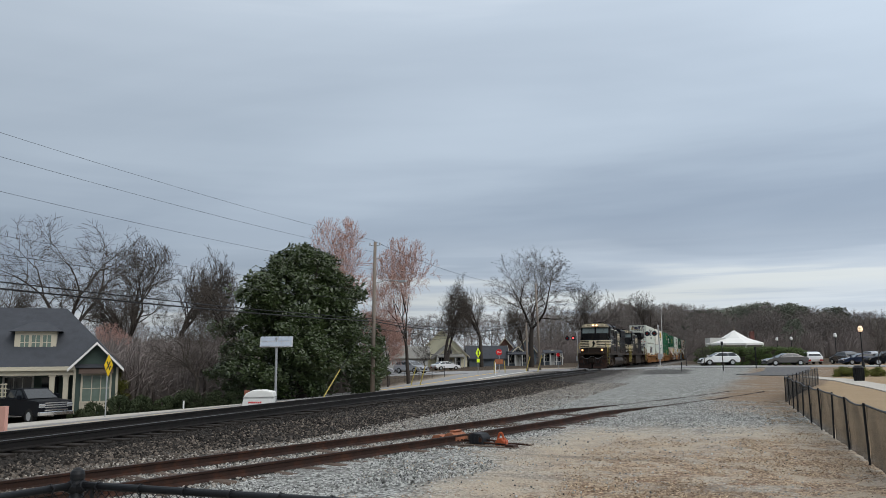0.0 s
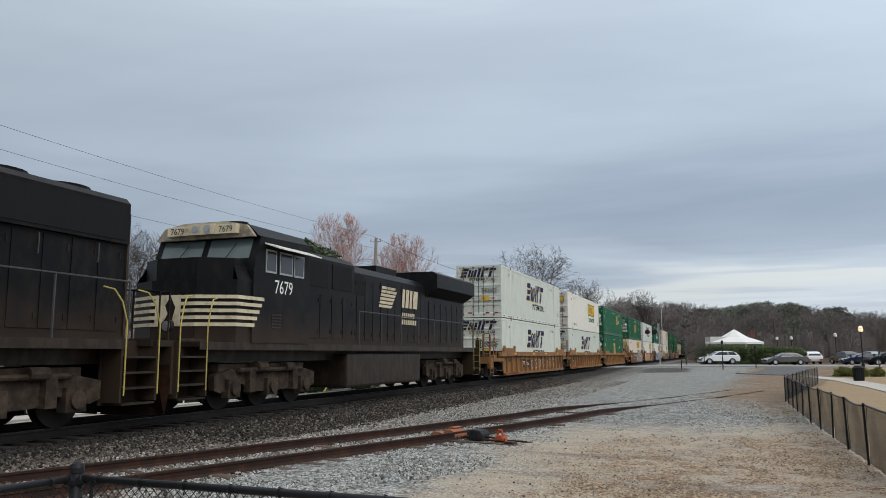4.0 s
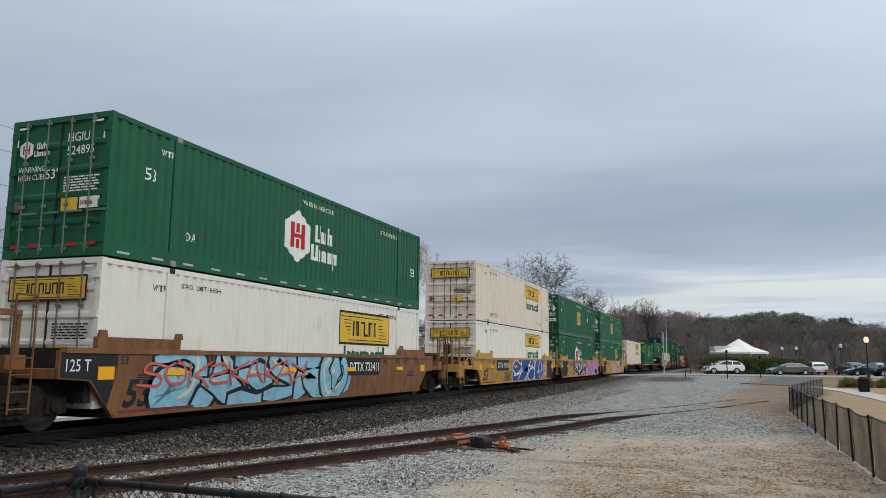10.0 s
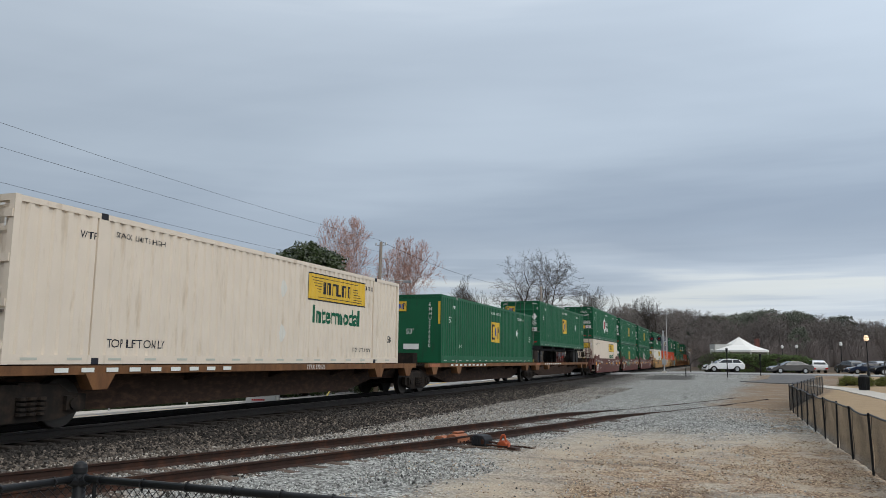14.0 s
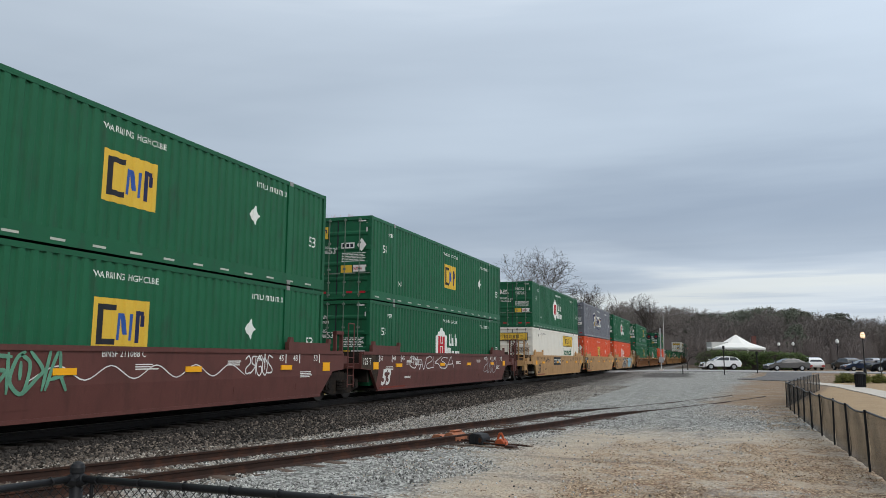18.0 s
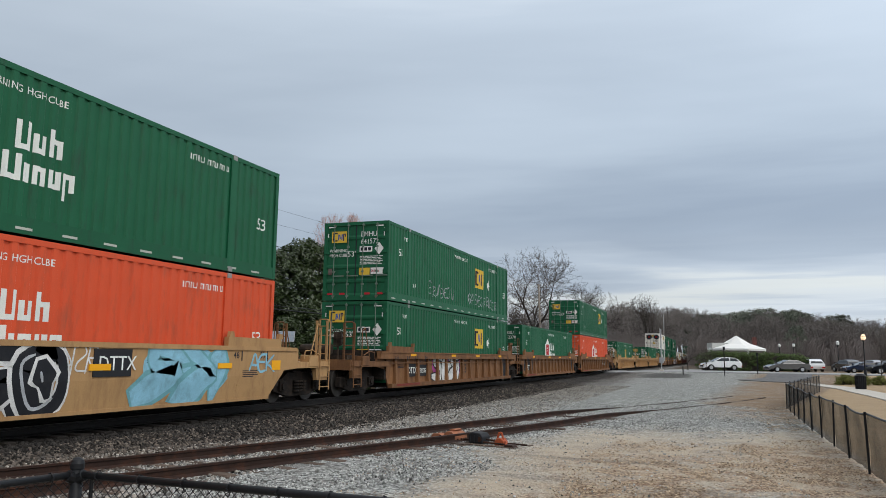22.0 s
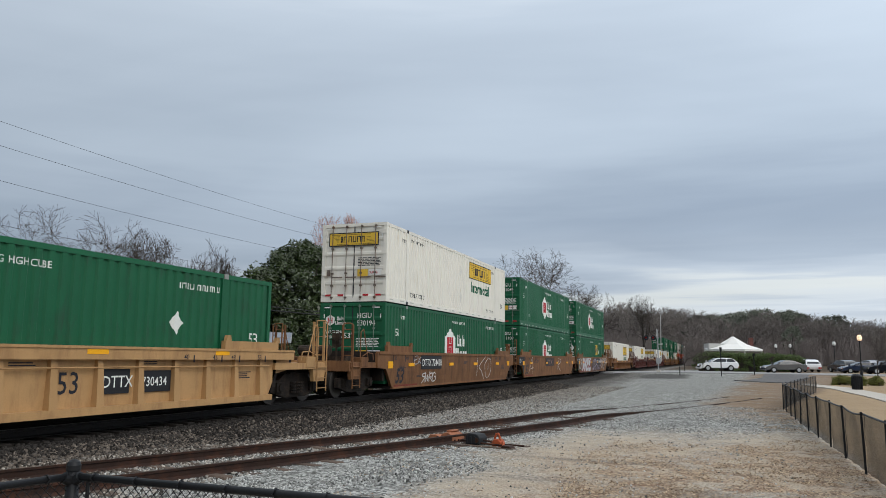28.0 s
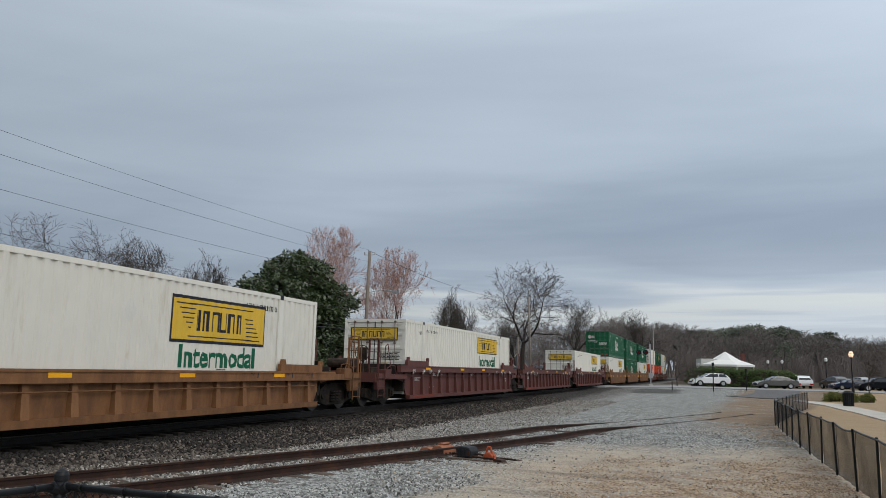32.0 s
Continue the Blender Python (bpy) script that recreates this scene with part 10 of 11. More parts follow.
def pickup(x, y, turn):
    """Crew-cab pickup; +x is forward."""
    c = thing("pickup_truck", pose(x, y, ground_z(x, y) + 0.08, 0, 0, turn), "black crew-cab pickup truck with chrome grille in the driveway", "truck")
    h = 1.0
    bm = bmesh.new()
    outline = [(-2.95, 0.6), (-2.95, 1.3), (-0.85, 1.34), (1.25, 1.36), (2.75, 1.28), (2.9, 1.15), (2.9, 0.45), (2.45, 0.42)]
    outline += [(1.9 + 0.52 * math.cos(i * math.pi / 8), 0.42 + 0.5 * math.sin(i * math.pi / 8)) for i in range(9)]
    outline += [(-1.3, 0.4)]
    outline += [(-1.8 + 0.52 * math.cos(i * math.pi / 8), 0.42 + 0.5 * math.sin(i * math.pi / 8)) for i in range(9)]
    prism(bm, outline, "y", -h, h)
    part("body", bevelled(bm, 0.05, 2), M["carblack"], c)
    bm = bmesh.new()
    lo, hi = [(-0.95, 1.34), (1.45, 1.36)], [(-0.75, 1.92), (0.55, 1.95)]
    A = [bm.verts.new((u, s * (h - 0.05), w)) for s in (-1, 1) for u, w in lo]
    B = [bm.verts.new((u, s * 0.76, w)) for s in (-1, 1) for u, w in hi]
    for f in ((A[0], A[1], B[1], B[0]), (A[3], A[2], B[2], B[3]), (A[1], A[3], B[3], B[1]), (A[2], A[0], B[0], B[2]), (B[0], B[1], B[3], B[2])):
        bm.faces.new(f)
    cab = part("cab", bm, M["carblack"], c)
    for s in (-1, 1):
        for u0, u1, v0, v1 in ((-0.72, 0.1, -0.62, 0.08), (0.18, 1.12, 0.16, 0.52)):
            bm = bmesh.new()
            q = lambda u, t: (u, s * (h - 0.05 + (0.76 - h + 0.05) * t + 0.012), 1.35 + 0.59 * t)
            flat(bm, [q(u0, 0.12), q(u1, 0.12), q(v1, 0.86), q(v0, 0.86)])
            part("side_window", bm, M["glass"], cab)
        bm = bmesh.new()
        box(bm, 0.95, 1.1, *sorted((s * (h + 0.02), s * (h + 0.26))), 1.36, 1.6)
        part("wing_mirror", bevelled(bm, 0.02, 1), M["carblack"], c)
        for ax in (-1.8, 1.9):
            bm = bmesh.new()
            tube(bm, (ax, s * (h - 0.27), 0.42), (ax, s * (h + 0.01), 0.42), 0.42, n=24)
            w = part("wheel", bm, M["rubber"], c)
            bm = bmesh.new()
            tube(bm, (ax, s * (h - 0.04), 0.42), (ax, s * (h + 0.018), 0.42), 0.27, 0.24, n=18)
            part("rim", bm, M["galv"], w)
        bm = bmesh.new()
        box(bm, 2.74, 2.93, *sorted((s * 0.62, s * 0.98)), 0.92, 1.14)
        part("headlamp", bevelled(bm, 0.02, 1), M["carsilver"], c)
        bm = bmesh.new()
        box(bm, 2.86, 3.02, *sorted((s * 0.55, s * 0.7)), 0.5, 0.58)
        part("tow_hook", bm, M["ink"], c)
    bm = bmesh.new()
    flat(bm, [(1.47, -0.86, 1.4), (1.47, 0.86, 1.4), (0.64, 0.7, 1.9), (0.64, -0.7, 1.9)])
    part("windscreen", bm, M["glass"], cab)
    bm = bmesh.new()
    box(bm, 2.86, 2.95, -0.62, 0.62, 0.74, 1.18)
    g = part("grille", bm, M["ink"], c, "black grille with chrome bars")
    for z in (0.74, 0.9, 1.02, 1.14):
        bm = bmesh.new()
        box(bm, 2.9, 2.99, -0.68 if z != 1.02 else -0.95, 0.68 if z != 1.02 else 0.95, z, z + 0.06)
        part("grille_bar", bm, M["chrome"], g)
    bm = bmesh.new()
    box(bm, 2.8, 3.05, -h, h, 0.48, 0.7)
    part("bumper", bevelled(bm, 0.04, 2), M["chrome"], c, "chrome bumper")
    bm = bmesh.new()
    box(bm, -2.8, -1.0, -0.86, 0.86, 1.1, 1.345)
    part("bed", bm, M["rubber"], c)


pickup(-26.4, 35.0, -14)
G = ground_z
vehicle("car", 12.13, 91.3, G(12, 87) + 0.07, 199.7, "suv", "carwhite", "white crossover standing at the level crossing")
vehicle("car", 18.6, 87.2, G(18.6, 87) + 0.07, 199.7, "sedan", "cargrey", "dark grey saloon waiting on the street")
vehicle("car", 22.15, 99.3, G(23, 99) + 0.02, 100, "suv", "carwhite", "white van-like car parked by the hedge")
for x, y, t, k, p, lab in ((26.2, 102.5, 110, "suv", "cargrey", "dark car in the car park"), (29.0, 103.0, 110, "suv", "carsilver", "silver car in the car park"), (31.8, 104, 110, "sedan", "carblack", "black car in the car park"),
                           (27.0, 96.2, 195, "sedan", "carblue", "dark blue saloon in the car park"), (28.6, 90.7, 195, "suv", "carblack", "black car at the edge of the car park"), (34.5, 105, 110, "suv", "carsilver", "silver car in the car park"),
                           (31.5, 97.5, 195, "suv", "carsilver", "silver car in the car park"), (37, 106, 110, "sedan", "carwhite", "white car in the car park")):
    vehicle("car", x, y, G(x, y), t, k, p, lab)
vehicle("car", -21.6, 83.2, G(-21.6, 83.2) + 0.07, -22, "suv", "carsilver", "silver crossover parked across the street")
vehicle("car", -26.0, 107.5, G(-26.0, 107.5), 50, "sedan", "carwhite", "white car parked by the yellow house")
vehicle("car", -25.2, 81.5, G(-25.2, 81.5) + 0.07, 15, "sedan", "carsilver", "silver car parked behind the trees")

# ---- poles and wires ----
def sag(bm, a, b, drop, r, n=22):
    """A hanging line as one continuous tube."""
    a, b = Vector(a), Vector(b)
    side = (b - a).cross(Vector((0, 0, 1))).normalized()
    prev = None
    for i in range(n + 1):
        t = i / n
        p = a.lerp(b, t)
        p.z -= drop * 4 * t * (1 - t)
        ring = [bm.verts.new(p + (side * math.cos(k * math.tau / 5) + Vector((0, 0, 1)) * math.sin(k * math.tau / 5)) * r) for k in range(5)]
        if prev:
            for k in range(5):
                bm.faces.new((prev[k], prev[(k + 1) % 5], ring[(k + 1) % 5], ring[k]))
        prev = ring


def utility_pole(x, y, h, label, lean=0.0, arms=True):
    z = ground_z(x, y)
    c = thing("utility_pole", pose(x, y, z, 0, lean, 0), label, "utility pole", "power poles along the street")
    bm = bmesh.new()
    tube(bm, (0, 0, -0.4), (0, 0, h), 0.14, 0.095, n=12)
    part("pole", bm, M["pole"], c, smooth=True)
    if arms:
        for zz, s in ((h - 0.25, 1), (h - 0.25, -1), (h - 1.1, 1), (h - 2.1, 1)):
            bm = bmesh.new()
            tube(bm, (0, 0, zz), (0.34 * s, 0, zz + 0.05), 0.025, n=6)
            tube(bm, (0.34 * s, 0, zz + 0.02), (0.34 * s, 0, zz + 0.2), 0.06, 0.04, n=10)
            part("insulator", bm, M["galv"], c, "grey insulator on a bracket")
        bm = bmesh.new()
        pipe(bm, [(0.1, 0, h - 2.6), (0.8, 0.3, h - 2.4), (1.5, 0.6, h - 2.45)], 0.03, 6)
        box(bm, 1.4, 1.9, 0.5, 0.72, h - 2.55, h - 2.42)
        part("street_light_arm", bm, M["galv"], c, "street light on a curved arm")
    return c


PA, PB, PC = (-8.0, 43.5), (-8.2, -4.0), (-6.3, 83.0)
utility_pole(*PA, 9.4, "weathered wooden power pole beside the street", 1.0)
utility_pole(*PB, 9.6, "weathered wooden power pole beside the railway")
utility_pole(*PC, 9.6, "leaning wooden power pole near the crossing", -1.5, False)
utility_pole(-7.1, 80.4, 5.2, "short wooden service pole near the crossing", 0, False)


def wires():
    za, zb, zc = ground_z(*PA) + 9.4, 8.9, ground_z(*PC) + 9.4
    for i, (da, zl, r) in enumerate(((0.1, 8.75, 0.006), (-0.65, 8.0, 0.006), (-1.75, 6.95, 0.006), (-3.1, 5.6, 0.007), (-3.7, 5.05, 0.01), (-4.85, 4.1, 0.022), (-5.0, 3.85, 0.03))):
        bm = bmesh.new()
        sag(bm, (PA[0] + 0.1, PA[1], za + da), (PB[0] - 0.2, PB[1], zl + 0.25), 0.55 if i < 5 else 0.35, r)
        tagged(new("overhead_wire", mesh_of("overhead_wire", bm, M["cable"])), "black overhead line between power poles", "cable", "overhead lines")
    for da, dc, r in ((0.1, 0.0, 0.012), (-4.85, -3.5, 0.022), (-5.0, -3.9, 0.03), (-5.4, -4.3, 0.02)):
        bm = bmesh.new()
        sag(bm, (PA[0], PA[1], za + da), (PC[0], PC[1], zc + dc), 0.9, r)
        tagged(new("overhead_wire", mesh_of("overhead_wire", bm, M["cable"])), "black overhead line between power poles", "cable", "overhead lines")
    for x, y, z in ((-28, 62, 4.0), (-24, 93, 3.6), (-17, 116, 4.2)):
        bm = bmesh.new()
        sag(bm, (PC[0], PC[1], zc - 3.6) if y > 80 else (PA[0], PA[1], za - 3.0), (x, y, z), 0.5, 0.012)
        tagged(new("overhead_wire", mesh_of("overhead_wire", bm, M["cable"])), "thin service line to a house", "cable", "overhead lines")
    bm = bmesh.new()
    tube(bm, (PA[0], PA[1], za - 4.6), (-8.9, 38.9, ground_z(-8.9, 38.9)), 0.014, n=5)
    g = tagged(new("guy_wire", mesh_of("guy_wire", bm, M["cable"])), "guy wire anchoring the power pole", "cable")
    bm = bmesh.new()
    a, b = Vector((-8.9, 38.9, ground_z(-8.9, 38.9))), Vector((PA[0], PA[1], za - 4.6))
    tube(bm, a, a.lerp(b, 0.32), 0.035, n=8)
    part("guy_marker", bm, M["rail_yellow"], g, "yellow guard sleeve")


wires()


# ---- railway signals and signs ----
def crossing_signal(x, y, label, arm, lit):
    """Flashing-light mast for the street, with its crossbuck facing along the street."""
    c = thing("crossing_signal", pose(x, y, ground_z(x, y)), label, "crossing signal", "level-crossing signals")
    bm = bmesh.new()
    tube(bm, (0, 0, -0.1), (0, 0, 4.4), 0.06, n=10)
    part("mast", bm, M["galv"], c)
    bm = bmesh.new()
    box(bm, -0.2, 0.2, -0.2, 0.2, -0.1, 0.25)
    part("base", bm, M["concrete"], c)
    for s in (-1, 1):
        bm = bmesh.new()
        v = [(-0.62, -0.06), (0.62, -0.06), (0.62, 0.06), (-0.62, 0.06)]
        q = [(u * 0.707 - s * w * 0.707, u * 0.707 * s + w * 0.707) for u, w in v]
        prism(bm, [(u, w + 4.0) for u, w in q], "x", -0.1 - 0.012 * s, -0.085 - 0.012 * s)
        part("crossbuck_arm", bm, M["siding_w"], c, "white crossbuck board")
        k = -0.8 + s * 0.36
        bm = bmesh.new()
        tube(bm, (k, -0.1, 3.55), (k, -0.06, 3.55), 0.26, n=20)
        p = part("lamp_background", bm, M["ink"], c, "black round lamp backing")
        bm = bmesh.new()
        tube(bm, (k, -0.3, 3.59), (k, -0.1, 3.55), 0.13, n=14, cap=False)
        part("lamp_hood", bm, M["ink"], p)
        bm = bmesh.new()
        tube(bm, (k, -0.13, 3.55), (k, -0.11, 3.55), 0.11, n=16)
        part("lamp_lens", bm, M["redlamp"] if (s == lit) else M["taillight"], p, "lit red lamp" if s == lit else "dark red lamp")
    bm = bmesh.new()
    box(bm, -1.3, 0.1, -0.06, -0.02, 3.5, 3.58)
    part("crossarm", bm, M["galv"], c)
    bm = bmesh.new()
    box(bm, -0.2, 0.22, -0.15, 0.25, 0.9, 1.45)
    part("gate_motor", bm, M["galv"], c, "grey gate machine")
    if arm:
        bm = bmesh.new()
        tube(bm, (0.3, 0, 1.1), (0.34, 0, 5.9), 0.05, 0.03, n=6)
        part("gate_arm", bm, M["siding_w"], c, "raised pale gate arm")
    return c


crossing_signal(-3.3, 89.8, "level-crossing signal mast with red flashing lamps", False, 1)
crossing_signal(6.4, 82.9, "level-crossing signal mast with raised gate arm", True, 0)


def sign_post(name, x, y, h, face, size, material, label, turn=19.7, top=None):
    c = thing(name, pose(x, y, ground_z(x, y), 0, 0, turn), label, "traffic sign")
    bm = bmesh.new()
    tube(bm, (0, 0, -0.2), (0, 0, h), 0.03, n=8)
    part("post", bm, M["galv"], c)
    zc = h - size / 2
    n = {"diamond": 4, "octagon": 8}[face]
    off = 0 if n == 4 else math.pi / 8
    bm = bmesh.new()
    prism(bm, [(size / 2 * math.cos(off + i * math.tau / n), zc + size / 2 * math.sin(off + i * math.tau / n)) for i in range(n)], "y", -0.05, -0.035)
    part("sign_plate", bm, material, c)
    return c, zc


def signs():
    c, z = sign_post("railroad_sign", -15.2, 29.2, 3.0, "diamond", 1.06, M["sign_y"], "yellow diamond warning sign with black cross", 112)
    bm = bmesh.new()
    for s in (-1, 1):
        q = [(u * 0.707 - s * w * 0.707, u * 0.707 * s + w * 0.707) for u, w in ((-0.3, -0.035), (0.3, -0.035), (0.3, 0.035), (-0.3, 0.035))]
        prism(bm, [(u - 0.05, w + z) for u, w in q], "y", -0.06 - 0.003 * s, -0.051)
    box(bm, 0.12, 0.3, -0.058, -0.05, z - 0.1, z - 0.02)
    part("symbol", bm, M["ink"], c, "black crossing symbol")
    c, z = sign_post("pedestrian_sign", -10.8, 74.6, 2.75, "diamond", 1.06, M["sign_l"], "lime pedestrian warning sign with small plate", 78)
    bm = bmesh.new()
    box(bm, -0.12, 0.12, -0.056, -0.05, z - 0.25, z + 0.25)
    part("symbol", bm, M["ink"], c, "plain dark symbol")
    bm = bmesh.new()
    box(bm, -0.3, 0.3, -0.05, -0.035, z - 0.95, z - 0.6)
    part("plate", bm, M["sign_l"], c, "small lime plate")
    c, z = sign_post("stop_sign", -9.3, 77.2, 2.5, "octagon", 0.66, M["sign_r"], "red octagonal stop sign with orange board below")
    part("lettering", on_end(word_bm("STOP", 0.18, 0.8), -0.205, -0.056, z - 0.09), M["pale"], c, "white word STOP")
    bm = bmesh.new()
    box(bm, -0.42, 0.42, -0.05, -0.02, 0.95, 1.45)
    part("board", bm, M["amber"], c, "orange detour board")
    for x in (-0.55, 0.6):
        bm = bmesh.new()
        tube(bm, (x, 0, -0.1), (x * 0.9, 0, 1.3), 0.05, n=6)
        part("leg", bm, M["rail_yellow"], c, "yellow leg")
    c, z = sign_post("stop_sign", -4.9, 86.0, 1.9, "octagon", 0.42, M["sign_r"], "red octagonal stop sign beyond the tracks")
    # yellow striped markers and bollards by the street
    for x, y, h in ((-11.6, 58.5, 1.5), (-10.2, 57.0, 1.6), (-7.0, 79.2, 1.6), (-5.6, 78.6, 1.7)):
        bm = bmesh.new()
        tube(bm, (x, y, ground_z(x, y) - 0.1), (x + 0.5, y, ground_z(x, y) + h), 0.045, n=8)
        tagged(new("guy_marker", mesh_of("guy_marker", bm, M["rail_yellow"])), "yellow guy-wire guard by the street", "marker", "yellow guards by the street")
    for x, y, h, m, lab in ((-8.4, 72.6, 1.2, "trim_w", "white marker post by the track"), (-4.95, 25.6, 0.68, "faded", "faded orange marker post"), (-5.1, 15.0, 0.75, "pink", "faded pink marker post"), (-16.9, 37.0, 0.5, "trim_w", "small white marker in the garden"), (12.5, 74.4, 2.6, "fence", "thin dark sign post beside the street"), (15.4, 77.5, 2.0, "fence", "thin dark sign post beside the street"), (8.9, 74.5, 0.8, "fence", "thin dark stake in the gravel")):
        bm = bmesh.new()
        zz = ground_z(x, y)
        if m in ("faded", "pink"):
            box(bm, x - 0.1, x + 0.1, y - 0.05, y + 0.05, zz - 0.1, zz + h)
        else:
            tube(bm, (x, y, zz - 0.1), (x, y, zz + h), 0.045, n=8)
            if h > 1.9:
                box(bm, x - 0.1, x + 0.1, y + 0.04, y + 0.06, zz + h - 0.3, zz + h)
        mm = mat("faded_pink_plastic", (0.6, 0.33, 0.27), 0.6) if m == "pink" else mat("faded_red_plastic", (0.3, 0.12, 0.08), 0.7) if m == "faded" else M[m]
        tagged(new("marker_post", mesh_of("marker_post", bm, mm)), lab, "marker post")


signs()


def trackside_box():
    x, y = -3.45, 24.1
    c = thing("equipment_cabinet", pose(x, y, ground_z(x, y) - 0.02, 0, 0, 24) @ Matrix.Scale(0.84, 4), "white trackside equipment cabinet with rounded lid", "cabinet")
    bm = bmesh.new()
    prism(bm, [(-0.66, 0.0), (0.66, 0.0), (0.66, 0.5), (-0.56, 0.5)], "y", -0.45, 0.45)
    part("body", bevelled(bm, 0.03, 2), M["trim_w"], c)
    bm = bmesh.new()
    prism(bm, [(-0.58, 0.5), (0.7, 0.5), (0.66, 0.72), (0.3, 0.8), (-0.2, 0.8), (-0.45, 0.68)], "y", -0.5, 0.5)
    part("lid", bevelled(bm, 0.04, 2), M["trim_w"], c)
    bm = bmesh.new()
    for i in range(7):
        box(bm, -0.35 + i * 0.08, -0.29 + i * 0.08, -0.456, -0.452, 0.26, 0.33)
    part("label_mark", bm, M["sign_r"], c, "unreadable red marking")
    x, y = -4.5, 26.9
    c = thing("solar_panel_post", pose(x, y, ground_z(x, y), 0, 0, 24), "solar panel on a steel post", "solar panel")
    bm = bmesh.new()
    tube(bm, (0, 0, -0.1), (0, 0, 2.7), 0.05, n=10)
    part("post", bm, M["galv"], c)
    bm = bmesh.new()
    prism(bm, [(-0.12, 2.3), (0.1, 2.72), (0.07, 2.74), (-0.16, 2.32)], "x", -0.65, 0.65)
    f = part("panel_frame", bm, M["galv"], c)
    for i in range(9):
        for j in range(2):
            bm = bmesh.new()
            t0, t1 = j / 2 + 0.05, (j + 1) / 2 - 0.02
            p = lambda t: (-0.168 + 0.228 * t, 2.33 + 0.42 * t)
            a, b = p(t0), p(t1)
            x0 = -0.62 + i * 0.138
            flat(bm, [(x0, a[0] - 0.006, a[1]), (x0 + 0.125, a[0] - 0.006, a[1]), (x0 + 0.125, b[0] - 0.006, b[1]), (x0, b[0] - 0.006, b[1])])
            part("cell", bm, M["panel"], f)


trackside_box()


def derail():
    """Orange derail clamped over the rusty rail, with its operating stand beside it."""
    c = thing("derail_device", pose(7.06, 15.35, -0.41, 0, 0, -17) @ Matrix.Scale(0.86, 4), "faded orange derail clamped over the rusty rail", "derail")
    bm = bmesh.new()
    prism(bm, [(-0.2, 0.0), (0.17, 0.0), (0.17, 0.13), (0.1, 0.2), (0.04, 0.235), (-0.08, 0.235), (-0.16, 0.19), (-0.2, 0.12)], "y", -0.24, 0.26)
    part("block", bevelled(bm, 0.018, 2), M["amber"], c, "scuffed orange derail shoe")
    bm = bmesh.new()
    prism(bm, [(-0.1, 0.235), (0.02, 0.235), (0.06, 0.275), (-0.04, 0.29), (-0.12, 0.27)], "y", -0.1, 0.2)
    part("wedge", bevelled(bm, 0.01, 1), M["amber"], c, "worn orange wedge")
    bm = bmesh.new()
    prism(bm, [(-0.64, 0.0), (-0.3, 0.0), (-0.3, 0.1), (-0.4, 0.16), (-0.58, 0.15), (-0.64, 0.08)], "y", -0.14, 0.1)
    part("guide_box", bevelled(bm, 0.015, 2), M["amber"], c, "orange guide box between the rails")
    bm = bmesh.new()
    tube(bm, (-0.34, -0.15, 0.08), (-0.34, -0.135, 0.08), 0.05, n=10)
    part("opening", bm, M["ink"], c, "dark opening")
    for y in (-0.16, 0.0, 0.17):
        bm = bmesh.new()
        tube(bm, (0.165, y, 0.06), (0.2, y, 0.06), 0.022, n=6)
        part("bolt", bm, M["rail"], c)
    for y in (-0.42, 0.34):
        bm = bmesh.new()
        box(bm, -0.75, 0.62, y - 0.1, y + 0.1, -0.08, 0.012)
        part("base_timber", bm, M["old_tie"], c)
    c = thing("switch_stand", pose(7.6, 15.25, -0.43, 0, 0, -14), "black switch stand with orange lever in the gravel", "switch stand")
    bm = bmesh.new()
    prism(bm, [(-0.16, 0.02), (0.16, 0.02), (0.17, 0.15), (0.11, 0.225), (-0.08, 0.24), (-0.16, 0.19)], "y", -0.15, 0.17)
    part("housing", bevelled(bm, 0.025, 2), M["charcoal"], c)
    for i in range(3):
        bm = bmesh.new()
        box(bm, -0.13 + i * 0.09, -0.1 + i * 0.09, -0.165, -0.14, 0.04, 0.18)
        part("housing_rib", bm, M["charcoal"], c)
    bm = bmesh.new()
    tube(bm, (0.1, -0.16, 0.11), (0.1, -0.13, 0.11), 0.05, n=10)
    part("end_cap", bm, M["rail"], c)
    for a, b in (((0.15, 0.02, 0.1), (0.5, 0.02, 0.07)), ((-0.15, 0.0, 0.07), (-0.5, 0.06, 0.06)), ((0.15, -0.08, 0.05), (0.85, -0.12, 0.04)), ((0.3, 0.1, 0.04), (1.0, 0.2, 0.03))):
        bm = bmesh.new()
        tube(bm, a, b, 0.018, n=8)
        part("rod", bm, M["rail"], c)
    bm = bmesh.new()
    prism(bm, [(0.42, 0.0), (0.62, 0.0), (0.64, 0.09), (0.57, 0.16), (0.47, 0.15), (0.41, 0.08)], "y", -0.1, 0.08)
    lever = part("lever_block", bevelled(bm, 0.015, 1), M["bright_orange"], c, "bright orange lever block")
    for q in ([(0.46, -0.04, 0.14), (0.5, -0.05, 0.25), (0.56, -0.05, 0.26), (0.6, -0.04, 0.13)], [(0.6, 0.02, 0.1), (0.7, -0.1, 0.08), (0.74, -0.2, 0.03)]):
        bm = bmesh.new()
        pipe(bm, q, 0.022, 7)
        part("handle", bm, M["bright_orange"], lever)
    for x0, x1, y0, y1 in ((-0.3, 1.0, -0.34, -0.16), (-0.25, 1.05, 0.2, 0.38)):
        bm = bmesh.new()
        box(bm, x0, x1, y0, y1, -0.08, 0.02)
        part("base_timber", bm, M["old_tie"], c)
    bm = bmesh.new()
    prism(bm, [(0.72, 0.0), (0.98, 0.0), (0.94, 0.06), (0.78, 0.07)], "y", -0.3, -0.12)
    part("foot_plate", bevelled(bm, 0.012, 1), M["rail"], c, "rusty foot plate")


